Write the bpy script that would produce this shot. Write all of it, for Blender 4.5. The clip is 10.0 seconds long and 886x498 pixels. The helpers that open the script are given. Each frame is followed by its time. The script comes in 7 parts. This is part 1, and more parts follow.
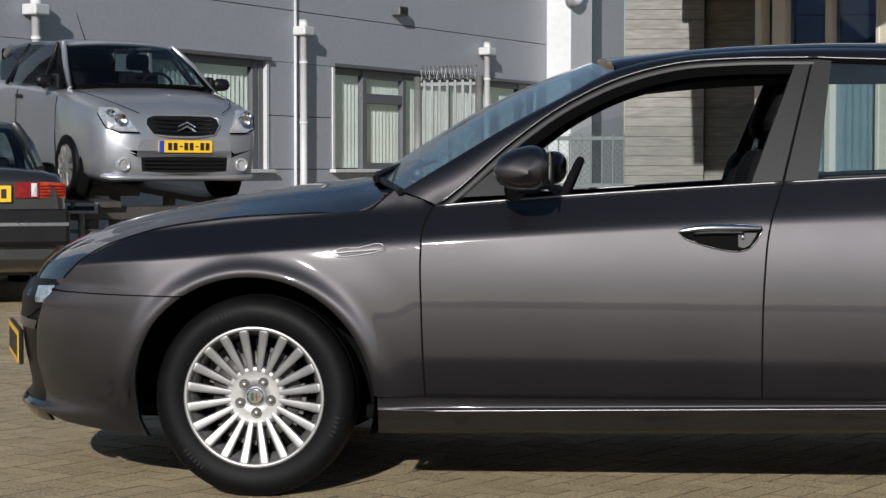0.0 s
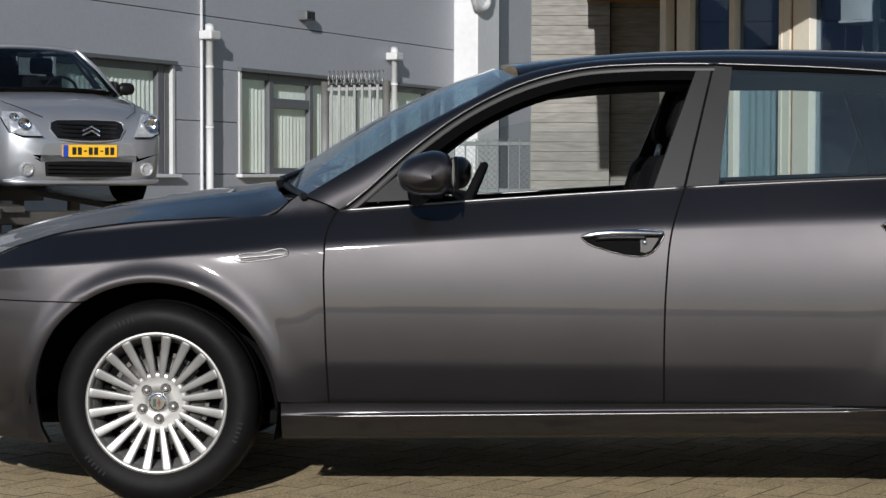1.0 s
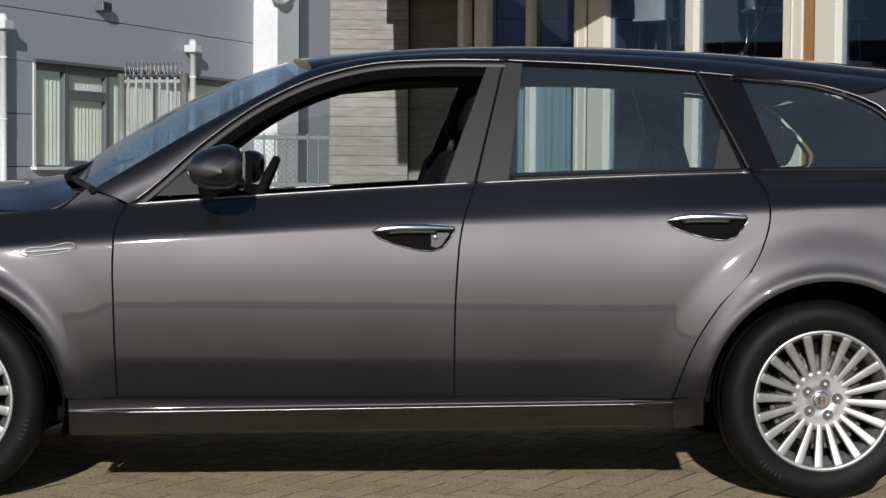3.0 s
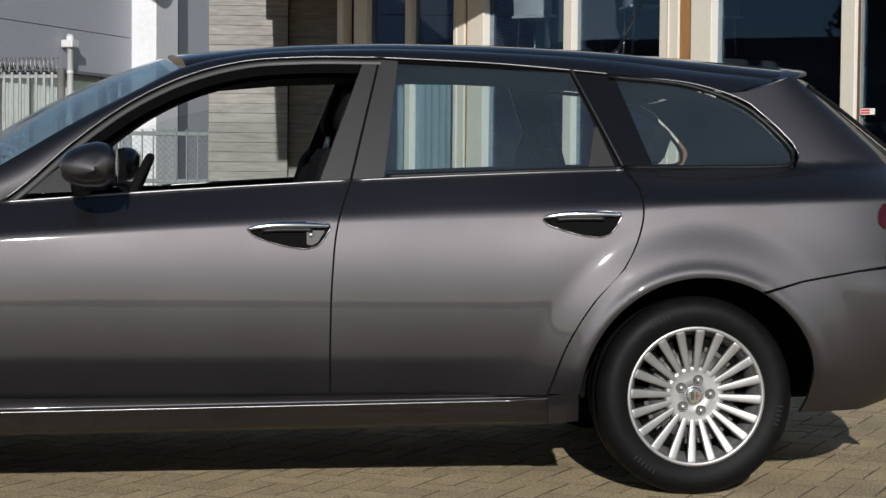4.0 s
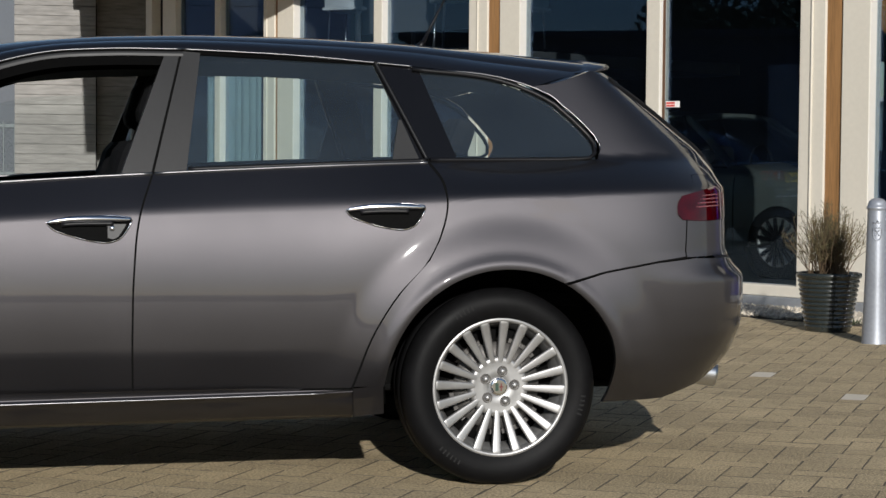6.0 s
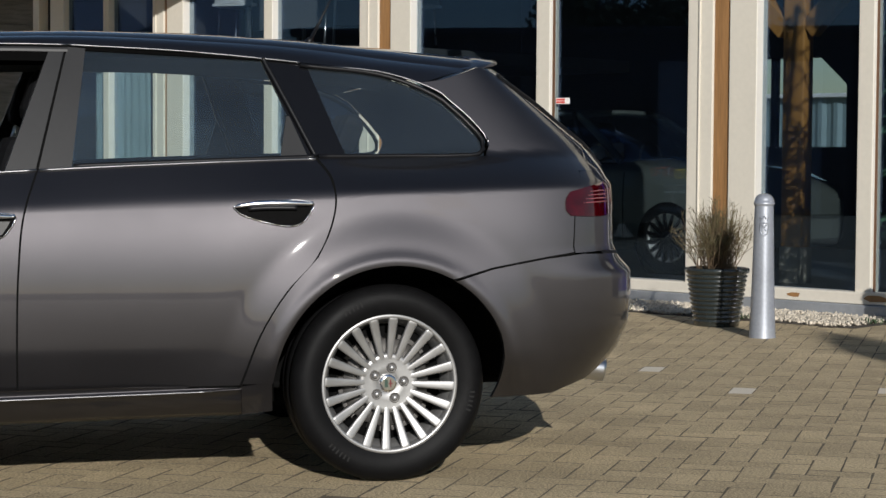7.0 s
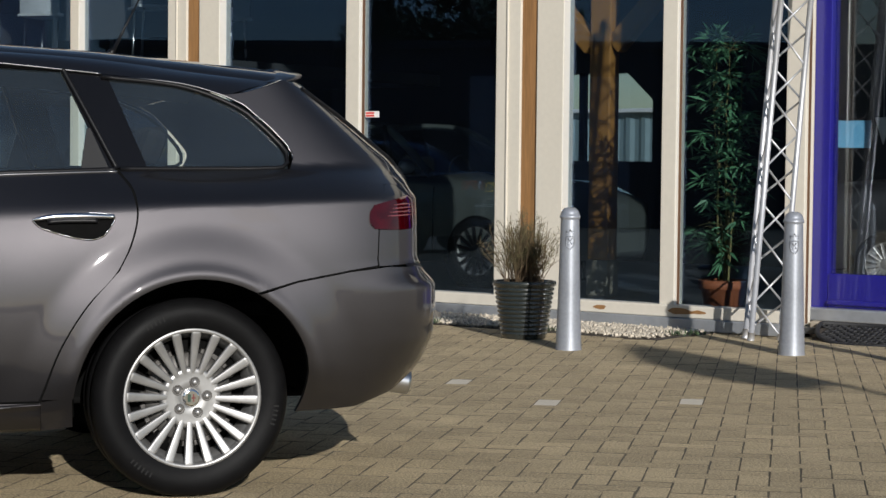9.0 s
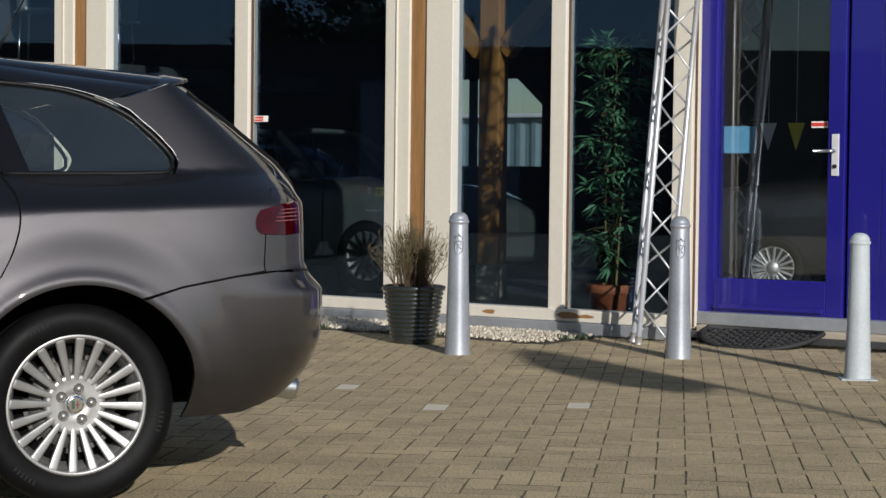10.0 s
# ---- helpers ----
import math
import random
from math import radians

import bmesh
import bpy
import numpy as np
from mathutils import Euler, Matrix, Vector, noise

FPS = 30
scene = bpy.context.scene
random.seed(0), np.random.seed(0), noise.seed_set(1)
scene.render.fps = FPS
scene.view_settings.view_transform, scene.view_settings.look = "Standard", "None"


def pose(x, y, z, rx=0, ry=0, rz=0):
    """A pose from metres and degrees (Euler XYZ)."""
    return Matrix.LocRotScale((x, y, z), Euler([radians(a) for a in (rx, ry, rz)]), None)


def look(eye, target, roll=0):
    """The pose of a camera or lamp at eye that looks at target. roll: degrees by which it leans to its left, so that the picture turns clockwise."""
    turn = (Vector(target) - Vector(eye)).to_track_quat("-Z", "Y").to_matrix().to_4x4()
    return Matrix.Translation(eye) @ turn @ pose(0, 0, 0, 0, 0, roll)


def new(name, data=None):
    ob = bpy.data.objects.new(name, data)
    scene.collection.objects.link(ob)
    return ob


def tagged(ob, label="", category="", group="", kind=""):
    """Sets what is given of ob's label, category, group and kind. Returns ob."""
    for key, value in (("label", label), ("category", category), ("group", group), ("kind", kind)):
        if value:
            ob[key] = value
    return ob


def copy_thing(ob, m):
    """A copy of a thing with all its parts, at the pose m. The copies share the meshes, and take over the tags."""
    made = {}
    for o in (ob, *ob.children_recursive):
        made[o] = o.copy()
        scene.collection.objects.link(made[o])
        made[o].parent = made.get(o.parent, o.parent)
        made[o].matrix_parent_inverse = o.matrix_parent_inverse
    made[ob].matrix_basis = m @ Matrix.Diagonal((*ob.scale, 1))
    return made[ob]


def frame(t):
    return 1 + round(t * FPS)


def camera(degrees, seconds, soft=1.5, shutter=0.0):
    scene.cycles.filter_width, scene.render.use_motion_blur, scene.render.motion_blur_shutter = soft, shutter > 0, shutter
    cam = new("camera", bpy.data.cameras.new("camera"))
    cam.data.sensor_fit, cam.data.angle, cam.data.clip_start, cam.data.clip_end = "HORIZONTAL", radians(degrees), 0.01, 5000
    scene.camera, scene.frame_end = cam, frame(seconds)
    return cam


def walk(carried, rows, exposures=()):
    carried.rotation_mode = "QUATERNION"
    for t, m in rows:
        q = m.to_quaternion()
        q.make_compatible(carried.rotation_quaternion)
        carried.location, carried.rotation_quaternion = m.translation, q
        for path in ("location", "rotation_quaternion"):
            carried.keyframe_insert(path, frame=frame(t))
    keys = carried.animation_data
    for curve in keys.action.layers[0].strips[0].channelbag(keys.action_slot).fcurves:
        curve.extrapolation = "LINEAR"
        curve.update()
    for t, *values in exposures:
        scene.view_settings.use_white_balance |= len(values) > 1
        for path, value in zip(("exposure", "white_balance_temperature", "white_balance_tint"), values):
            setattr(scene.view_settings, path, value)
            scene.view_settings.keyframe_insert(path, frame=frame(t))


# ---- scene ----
cam = camera(25.88, 10.0)
PATH = [
    (0, (1.1086, -5.7925, 1.0248), (0.6654, -0.8167, 0.8119), 0.06),
    (0.5, (1.1157, -5.7932, 1.0248), (0.7800, -0.8087, 0.8204), 0.10),
    (1, (1.1228, -5.7939, 1.0248), (0.9169, -0.8021, 0.8254), 0.14),
    (1.5, (1.1300, -5.7946, 1.0248), (1.0541, -0.7993, 0.8223), 0.22),
    (2, (1.1371, -5.7953, 1.0248), (1.1838, -0.8000, 0.8120), 0.36),
    (2.5, (1.1442, -5.7960, 1.0248), (1.3130, -0.8033, 0.8144), 0.46),
    (4, (1.1721, -5.7963, 1.0310), (1.7854, -0.8389, 0.8116), 0.50),
    (4.5, (1.1814, -5.7964, 1.0331), (1.9291, -0.8575, 0.8127), 0.57),
    (5, (1.1907, -5.7964, 1.0352), (2.0376, -0.8743, 0.8000), 0.45),
    (6.5, (1.2145, -5.7916, 1.0323), (2.4352, -0.9486, 0.7967), 0.45),
    (7, (1.2225, -5.7899, 1.0313), (2.5750, -0.9824, 0.7890), 0.38),
    (7.5, (1.2304, -5.7883, 1.0303), (2.6867, -1.0112, 0.7892), 0.47),
    (8, (1.2376, -5.7915, 1.0309), (2.7839, -1.0420, 0.8037), 0.51),
    (8.5, (1.2447, -5.7947, 1.0315), (2.8994, -1.0816, 0.8115), 0.56),
    (9, (1.2518, -5.7979, 1.0321), (3.0620, -1.1416, 0.8279), 0.59),
    (9.5, (1.2590, -5.8011, 1.0327), (3.1974, -1.1970, 0.8215), 0.68),
    (10, (1.2661, -5.8042, 1.0333), (3.3351, -1.2563, 0.8441), 0.64),
]
walk(cam, [(t, look(eye, target, roll)) for t, eye, target, roll in PATH])

# ---- light ----
SUN_AZ, SUN_EL = 185.5, 20.0          # degrees clockwise from +y, degrees above the horizon
sun_from = Vector((math.sin(radians(SUN_AZ)) * math.cos(radians(SUN_EL)), math.cos(radians(SUN_AZ)) * math.cos(radians(SUN_EL)), math.sin(radians(SUN_EL))))
world = bpy.data.worlds.new("sky")
scene.world = world
world.use_nodes = True
wn = world.node_tree.nodes
sky = wn.new("ShaderNodeTexSky")
sky.sky_type, sky.sun_disc = "NISHITA", False
sky.sun_elevation, sky.sun_rotation = radians(SUN_EL), radians(SUN_AZ)
sky.air_density, sky.dust_density, sky.ozone_density = 1.0, 0.25, 2.0
world.node_tree.links.new(sky.outputs[0], wn["Background"].inputs[0])
wn["Background"].inputs[1].default_value = 0.064
sun_data = bpy.data.lights.new("sun", "SUN")
sun_data.energy, sun_data.angle, sun_data.color = 4.6, radians(0.55), (1.0, 0.968, 0.925)
sun = new("sun", sun_data)
sun.matrix_world = look(sun_from * 60, (0, 0, 0))
scene.view_settings.exposure = 0.0

# ---- materials ----
def node_mat(name):
    m = bpy.data.materials.new(name)
    m.use_nodes = True
    nt = m.node_tree
    return m, nt, nt.nodes["Principled BSDF"]


def surface(name, colour, rough=0.6, metal=0.0, coat=0.0, vary=0.15, fine=60.0, coarse=3.0, bump=0.0, bump_scale=200.0, spec=0.5, stretch=(1, 1, 1), per_object=0.0, per_island=0.0, rough_vary=0.1, coarse_gain=1.0):
    """A plain surface with two scales of colour variation, uneven gloss and fine relief."""
    m, nt, p = node_mat(name)
    n, l = nt.nodes, nt.links
    tc = n.new("ShaderNodeTexCoord")
    mp = n.new("ShaderNodeMapping")
    mp.inputs["Scale"].default_value = stretch
    l.new(tc.outputs["Object"], mp.inputs[0])
    a, b = n.new("ShaderNodeTexNoise"), n.new("ShaderNodeTexNoise")
    a.inputs["Scale"].default_value, b.inputs["Scale"].default_value = fine, coarse
    a.inputs["Detail"].default_value = b.inputs["Detail"].default_value = 4
    for t in (a, b):
        l.new(mp.outputs[0], t.inputs["Vector"])
    add = n.new("ShaderNodeMath")
    add.operation = "MULTIPLY_ADD"
    add.inputs[1].default_value = coarse_gain
    l.new(b.outputs[0], add.inputs[0])
    if coarse_gain == 1.0:
        l.new(a.outputs[0], add.inputs[2])
    else:
        keep = n.new("ShaderNodeMath")
        keep.operation = "ADD"
        keep.inputs[1].default_value = 0.5 * (1 - coarse_gain)
        l.new(a.outputs[0], keep.inputs[0])
        l.new(keep.outputs[0], add.inputs[2])
    total = add.outputs[0]
    for amount, kind in ((per_object, 0), (per_island, 1)):
        if amount:
            src = n.new("ShaderNodeObjectInfo").outputs["Random"] if kind == 0 else n.new("ShaderNodeNewGeometry").outputs["Random Per Island"]
            ma = n.new("ShaderNodeMath")
            ma.operation = "MULTIPLY_ADD"
            ma.inputs[1].default_value = amount
            l.new(src, ma.inputs[0])
            l.new(total, ma.inputs[2])
            sub = n.new("ShaderNodeMath")
            sub.operation = "SUBTRACT"
            sub.inputs[1].default_value = amount / 2
            l.new(ma.outputs[0], sub.inputs[0])
            total = sub.outputs[0]
    r = n.new("ShaderNodeMapRange")
    r.inputs["From Min"].default_value, r.inputs["From Max"].default_value = 0.6, 1.4
    r.inputs["To Min"].default_value, r.inputs["To Max"].default_value = 1 - vary, 1 + vary
    r.clamp = False
    l.new(total, r.inputs[0])
    hsv = n.new("ShaderNodeHueSaturation")
    hsv.inputs["Color"].default_value = (*colour, 1)
    l.new(r.outputs[0], hsv.inputs["Value"])
    l.new(hsv.outputs[0], p.inputs["Base Color"])
    rr = n.new("ShaderNodeMapRange")
    rr.inputs["From Min"].default_value, rr.inputs["From Max"].default_value = 0.3, 0.7
    rr.inputs["To Min"].default_value, rr.inputs["To Max"].default_value = max(0.0, rough * (1 - rough_vary)), min(1.0, rough * (1 + rough_vary))
    l.new(b.outputs[0], rr.inputs[0])
    l.new(rr.outputs[0], p.inputs["Roughness"])
    p.inputs["Metallic"].default_value = metal
    p.inputs["Coat Weight"].default_value = coat
    p.inputs["Coat Roughness"].default_value = 0.03
    p.inputs["Specular IOR Level"].default_value = spec
    if bump:
        c = n.new("ShaderNodeTexNoise")
        c.inputs["Scale"].default_value = bump_scale
        c.inputs["Detail"].default_value = 3
        l.new(mp.outputs[0], c.inputs["Vector"])
        bn = n.new("ShaderNodeBump")
        bn.inputs["Strength"].default_value, bn.inputs["Distance"].default_value = bump, 0.01
        l.new(c.outputs[0], bn.inputs["Height"])
        l.new(bn.outputs[0], p.inputs["Normal"])
    return m


def glass(name, tint=(0.9, 0.95, 0.95), clear=0.92, gloss=0.01, base=0.06, dust_haze=0.0, sheen=(1.0, 1.0, 1.0)):
    """A thin pane: see-through, and the more mirror-like the flatter one looks along it. sheen tints what it mirrors.
    """
    m, nt, p = node_mat(name)
    n, l = nt.nodes, nt.links
    n.remove(p)
    tr, gl, mix, fr = n.new("ShaderNodeBsdfTransparent"), n.new("ShaderNodeBsdfGlossy"), n.new("ShaderNodeMixShader"), n.new("ShaderNodeLayerWeight")
    tr.inputs[0].default_value = (*[c * clear for c in tint], 1)
    gl.inputs["Roughness"].default_value = gloss
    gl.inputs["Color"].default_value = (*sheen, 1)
    fr.inputs["Blend"].default_value = 0.5
    power, scale = n.new("ShaderNodeMath"), n.new("ShaderNodeMath")
    power.operation, scale.operation = "POWER", "MULTIPLY_ADD"
    power.inputs[1].default_value = 4.5
    scale.inputs[1].default_value, scale.inputs[2].default_value = 1.0 - base, base
    l.new(fr.outputs["Facing"], power.inputs[0])
    l.new(power.outputs[0], scale.inputs[0])
    l.new(scale.outputs[0], mix.inputs[0])
    l.new(tr.outputs[0], mix.inputs[1])
    l.new(gl.outputs[0], mix.inputs[2])
    last = mix.outputs[0]
    if dust_haze:
        # a thin bluish film: dusty glass, with reflected sky haze put into its colour
        df, mx2, ns, rp = n.new("ShaderNodeBsdfDiffuse"), n.new("ShaderNodeMixShader"), n.new("ShaderNodeTexNoise"), n.new("ShaderNodeMapRange")
        df.inputs[0].default_value = (0.56, 0.72, 0.86, 1)
        ns.inputs["Scale"].default_value = 3.0
        ns.inputs["Detail"].default_value = 5
        rp.inputs["To Min"].default_value, rp.inputs["To Max"].default_value = dust_haze * 0.5, dust_haze * 1.5
        l.new(ns.outputs[0], rp.inputs[0])
        l.new(rp.outputs[0], mx2.inputs[0])
        l.new(last, mx2.inputs[1])
        l.new(df.outputs[0], mx2.inputs[2])
        last = mx2.outputs[0]
    l.new(last, n["Material Output"].inputs[0])
    return m


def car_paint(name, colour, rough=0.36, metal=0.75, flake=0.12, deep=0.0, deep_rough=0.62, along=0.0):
    """Metallic paint under a clear coat, faintly dusty; deep mixes in flakes that lie less flat, along stretches the
    highlight lengthwise to widen it on the flank.
    """
    m = surface(name, colour, rough, metal, 1.0, flake, 900.0, 2.5, 0.032, 900.0, rough_vary=0.10)
    nt = m.node_tree
    p = nt.nodes["Principled BSDF"]
    p.inputs["Coat IOR"].default_value = 1.45
    if deep:
        q = nt.nodes.new("ShaderNodeBsdfPrincipled")
        for k in ("Base Color", "Normal"):
            nt.links.new(p.inputs[k].links[0].from_socket, q.inputs[k])
        for k in ("Metallic", "Coat Weight", "Coat Roughness", "Coat IOR", "Specular IOR Level"):
            q.inputs[k].default_value = p.inputs[k].default_value
        q.inputs["Roughness"].default_value = deep_rough
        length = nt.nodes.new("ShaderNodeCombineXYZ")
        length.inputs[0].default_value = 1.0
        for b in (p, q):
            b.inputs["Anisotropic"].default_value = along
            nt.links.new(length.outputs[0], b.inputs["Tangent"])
        mix = nt.nodes.new("ShaderNodeMixShader")
        mix.inputs[0].default_value = deep
        nt.links.new(p.outputs[0], mix.inputs[1])
        nt.links.new(q.outputs[0], mix.inputs[2])
        nt.links.new(mix.outputs[0], nt.nodes["Material Output"].inputs[0])
    return m


def lamp_lens(name, colour, rough=0.08):
    m = surface(name, colour, rough, 0.0, 0.8, 0.45, 40, 22, 0.0, 90, spec=0.3)
    return m


def wood_mat(name, colour, along=(14, 14, 0.9)):
    return surface(name, colour, 0.5, 0, 0.15, 0.35, 8, 1.2, 0.08, 30, stretch=along)


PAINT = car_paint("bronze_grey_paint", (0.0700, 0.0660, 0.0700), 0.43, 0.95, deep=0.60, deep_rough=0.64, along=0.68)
SILVER = car_paint("silver_paint", (0.36, 0.375, 0.41), 0.34, 0.6)
SEDAN_GREY = car_paint("dark_grey_paint", (0.07, 0.072, 0.07))
PALE_GREEN = car_paint("pale_green_paint", (0.15, 0.165, 0.15), 0.35, 0.5)
PILLAR_FILM = surface("satin_pillar_film", (0.018, 0.018, 0.0185), 0.5, 0.3, vary=0.1)
GLOSS_BLACK = surface("gloss_black_cover", (0.005, 0.005, 0.006), 0.18, spec=0.35, vary=0.1)
FRAME_BLACK = surface("matt_black_frame", (0.003, 0.003, 0.003), 0.9, spec=0.02)
TRIM = surface("black_trim", (0.006, 0.006, 0.007), 0.42, spec=0.25, vary=0.2, bump=0.06, bump_scale=300)
# near black: joints, and hollows whose shade is put into the colour
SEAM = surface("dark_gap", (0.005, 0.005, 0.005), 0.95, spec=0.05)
RUBBER = surface("tyre_rubber", (0.0042, 0.0042, 0.0046), 0.55, spec=0.12, vary=0.3, fine=40, coarse=7, bump=0.08, bump_scale=260)
TYRE_PRINT = surface("tyre_print", (0.010, 0.010, 0.010), 0.6, spec=0.2)
BADGE = surface("badge_ground", (0.16, 0.15, 0.12), 0.3)
BADGE_RED = surface("badge_red", (0.13, 0.02, 0.02), 0.4)
BADGE_GREEN = surface("badge_green", (0.02, 0.05, 0.035), 0.4)
ALLOY = surface("alloy", (0.345, 0.342, 0.338), 0.42, 0.75, 0.0, 0.08, 200, 9, 0.02, 300)
# rim behind the spokes: dusty, and its shade is put into the colour
ALLOY_DARK = surface("alloy_shaded_dust", (0.20, 0.19, 0.18), 0.5, 0.5, vary=0.25)
STEEL = surface("brake_steel", (0.10, 0.095, 0.09), 0.55, 0.6, vary=0.3)
CHROME = surface("chrome", (0.80, 0.80, 0.82), 0.10, 1.0, vary=0.04)
CAR_TRIM = surface("satin_trim", (0.20, 0.20, 0.205), 0.36, 1.0, vary=0.08)
SATIN = surface("satin_aluminium", (0.60, 0.61, 0.63), 0.28, 1.0, vary=0.06)
TINT = glass("tinted_glass", (0.80, 0.89, 0.90), 0.95, base=0.085, dust_haze=0.022)
CABIN_GLASS = glass("dark_cabin_glass", (0.62, 0.70, 0.72), 0.9, base=0.035, dust_haze=0.002, sheen=(0.55, 0.62, 0.70))
CLEAR = glass("clear_glass", (0.92, 0.96, 0.96), 0.95)
SCREEN = glass("windscreen_glass", (0.66, 0.84, 0.92), 0.76, base=0.12, dust_haze=0.09)
# reflection tinted blue in its colour, for a deeper mirrored sky
SHOPGLASS = glass("shop_glass", (0.72, 0.80, 0.84), 0.84, base=0.08, dust_haze=0.0008, sheen=(0.36, 0.54, 0.92))
CABIN = surface("black_upholstery", (0.006, 0.0062, 0.007), 0.9, spec=0.08, vary=0.25, bump=0.1, bump_scale=150)
CABIN_GREY = surface("grey_upholstery", (0.10, 0.105, 0.11), 0.85, vary=0.2, bump=0.1, bump_scale=150)
PLATE = surface("plate_yellow", (0.85, 0.48, 0.02), 0.4, vary=0.06)
PLATE_BLUE = surface("plate_blue", (0.02, 0.06, 0.40), 0.4, vary=0.06)
INK = surface("plate_ink", (0.012, 0.012, 0.012), 0.5)
TAIL_RED = lamp_lens("tail_lamp_red", (0.040, 0.0008, 0.0025), 0.06)
TAIL_CLEAR = lamp_lens("tail_lamp_clear", (0.22, 0.06, 0.08), 0.2)
AMBER = lamp_lens("amber_lens", (0.42, 0.05, 0.012))
OLD_RED = lamp_lens("old_lamp_red", (0.20, 0.008, 0.010))
TRUSS_ALU = surface("matt_truss_tube", (0.50, 0.505, 0.52), 0.45, 0.55, vary=0.12)
LAMP_GLASS = surface("headlamp", (0.62, 0.65, 0.68), 0.12, 0.6, 1.0, 0.5, 60, 22, 0.2, 60)
CREAM = surface("cream_paint", (0.63, 0.585, 0.50), 0.45, vary=0.05, fine=30, coarse=1.2, bump=0.015, bump_scale=120)
WOOD = wood_mat("larch_wood", (0.28, 0.145, 0.055))
WOOD_DARK = wood_mat("dark_oiled_wood", (0.11, 0.055, 0.024))
BEAM = surface("stained_beam", (0.36, 0.165, 0.04), 0.5, 0, 0.15, 0.12, 8, 1.2, 0.05, 30, stretch=(9, 9, 0.9))
ALU = surface("grey_aluminium", (0.42, 0.44, 0.47), 0.42, 0.6, vary=0.15, fine=20, coarse=2, bump=0.02)
BLUE = surface("cobalt_paint", (0.014, 0.012, 0.19), 0.22, 0, 0.5, 0.10, 40, 2)
GREY_CLAD = surface("grey_cladding", (0.335, 0.350, 0.392), 0.45, 0.0, vary=0.08, fine=14, coarse=0.7, bump=0.02, bump_scale=40)
GREY_LIGHT = surface("light_grey_panel", (0.60, 0.61, 0.63), 0.5, vary=0.08, fine=10, coarse=0.8)
DOORGLASS = glass("door_glass", (0.86, 0.90, 0.92), 0.92, base=0.085, dust_haze=0.0012, sheen=(0.85, 0.92, 1.0))
WHITE_PVC = surface("white_plastic", (0.54, 0.55, 0.56), 0.4, vary=0.08, fine=20, coarse=1.5)
DARK_FRAME = surface("dark_window_frame", (0.10, 0.105, 0.115), 0.45, vary=0.1)
BLIND = surface("vertical_blind", (0.78, 0.80, 0.77), 0.8, vary=0.12, per_island=0.4)
FENCE_GREY = surface("dull_fence_steel", (0.15, 0.17, 0.175), 0.55, 0.4, vary=0.2)
GALV = surface("galvanised_steel", (0.34, 0.35, 0.36), 0.5, 0.5, vary=0.2, fine=60, coarse=6)
BOLLARD = surface("silver_lacquer", (0.34, 0.36, 0.40), 0.42, 0.45, 0.2, 0.12, 50, 4, 0.04, 120)
BOLLARD_PALE = surface("pale_lacquer", (0.40, 0.43, 0.455), 0.6, 0.0, vary=0.12, fine=50, coarse=4, bump=0.04)
POT = surface("dark_glazed_pot", (0.020, 0.024, 0.022), 0.22, 0, 0.6, 0.2, 40, 5)
TERRACOTTA = surface("terracotta", (0.40, 0.12, 0.05), 0.7, vary=0.2, bump=0.08)
TWIG = surface("dry_twig", (0.10, 0.065, 0.035), 0.85, vary=0.35, per_island=0.6)
LEAF = surface("bamboo_leaf", (0.11, 0.26, 0.13), 0.45, vary=0.3, per_island=0.7, fine=20)
SHRUB = surface("far_foliage", (0.035, 0.06, 0.025), 0.7, vary=0.4, per_island=0.8)
STEM = surface("bamboo_stem", (0.20, 0.17, 0.06), 0.6, vary=0.2)
BARK = surface("bark", (0.09, 0.07, 0.05), 0.9, vary=0.3, bump=0.3, bump_scale=40)
SOIL = surface("soil", (0.05, 0.04, 0.03), 0.95, vary=0.3, bump=0.4, bump_scale=60)
PEBBLE = surface("pale_pebble", (0.52, 0.46, 0.37), 0.75, vary=0.2, per_island=1.2)
DARK_PATCH = surface("unseen_dark_patch", (0.05, 0.05, 0.05), 0.9, vary=0.3, fine=120, bump=0.4)
CONCRETE = surface("board_marked_concrete", (0.245, 0.236, 0.222), 0.85, vary=0.40, fine=9, coarse=1.4, bump=0.35, bump_scale=26, stretch=(0.6, 0.6, 4))
BRICK = surface("yellow_paver", (0.43, 0.34, 0.205), 0.9, vary=1.3, fine=130, coarse=7, bump=0.6, bump_scale=150, per_object=0.07, coarse_gain=0.22)
BRICK_STUFF = surface("yellow_paver_field", (0.43, 0.34, 0.205), 0.9, vary=1.3, fine=130, coarse=2.0, bump=0.6, bump_scale=150, per_island=0.07, coarse_gain=0.22)
BRICK_PALE = surface("pale_paver", (0.66, 0.60, 0.50), 0.85, vary=0.15, fine=60, coarse=5, bump=0.25)
JOINT = surface("joint_sand", (0.105, 0.086, 0.058), 0.95, vary=0.35, fine=90, coarse=4, bump=0.4, bump_scale=160)
MAT_RUBBER = surface("rubber_mat", (0.014, 0.014, 0.015), 0.7, vary=0.3, bump=0.1)
STONE = surface("step_stone", (0.36, 0.31, 0.24), 0.8, vary=0.2, bump=0.1)
# near-black plaster and floor: the room's shade is put into the colour
SHADED_PLASTER = surface("shaded_shop_plaster", (0.030, 0.030, 0.033), 0.9, vary=0.12)
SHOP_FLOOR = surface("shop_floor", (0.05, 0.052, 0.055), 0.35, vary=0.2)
CURTAIN = surface("curtain_cloth", (0.44, 0.50, 0.49), 0.85, vary=0.12)
DARK_SHED = surface("dark_shed_wall", (0.055, 0.06, 0.07), 0.6, vary=0.12, coarse=0.5)
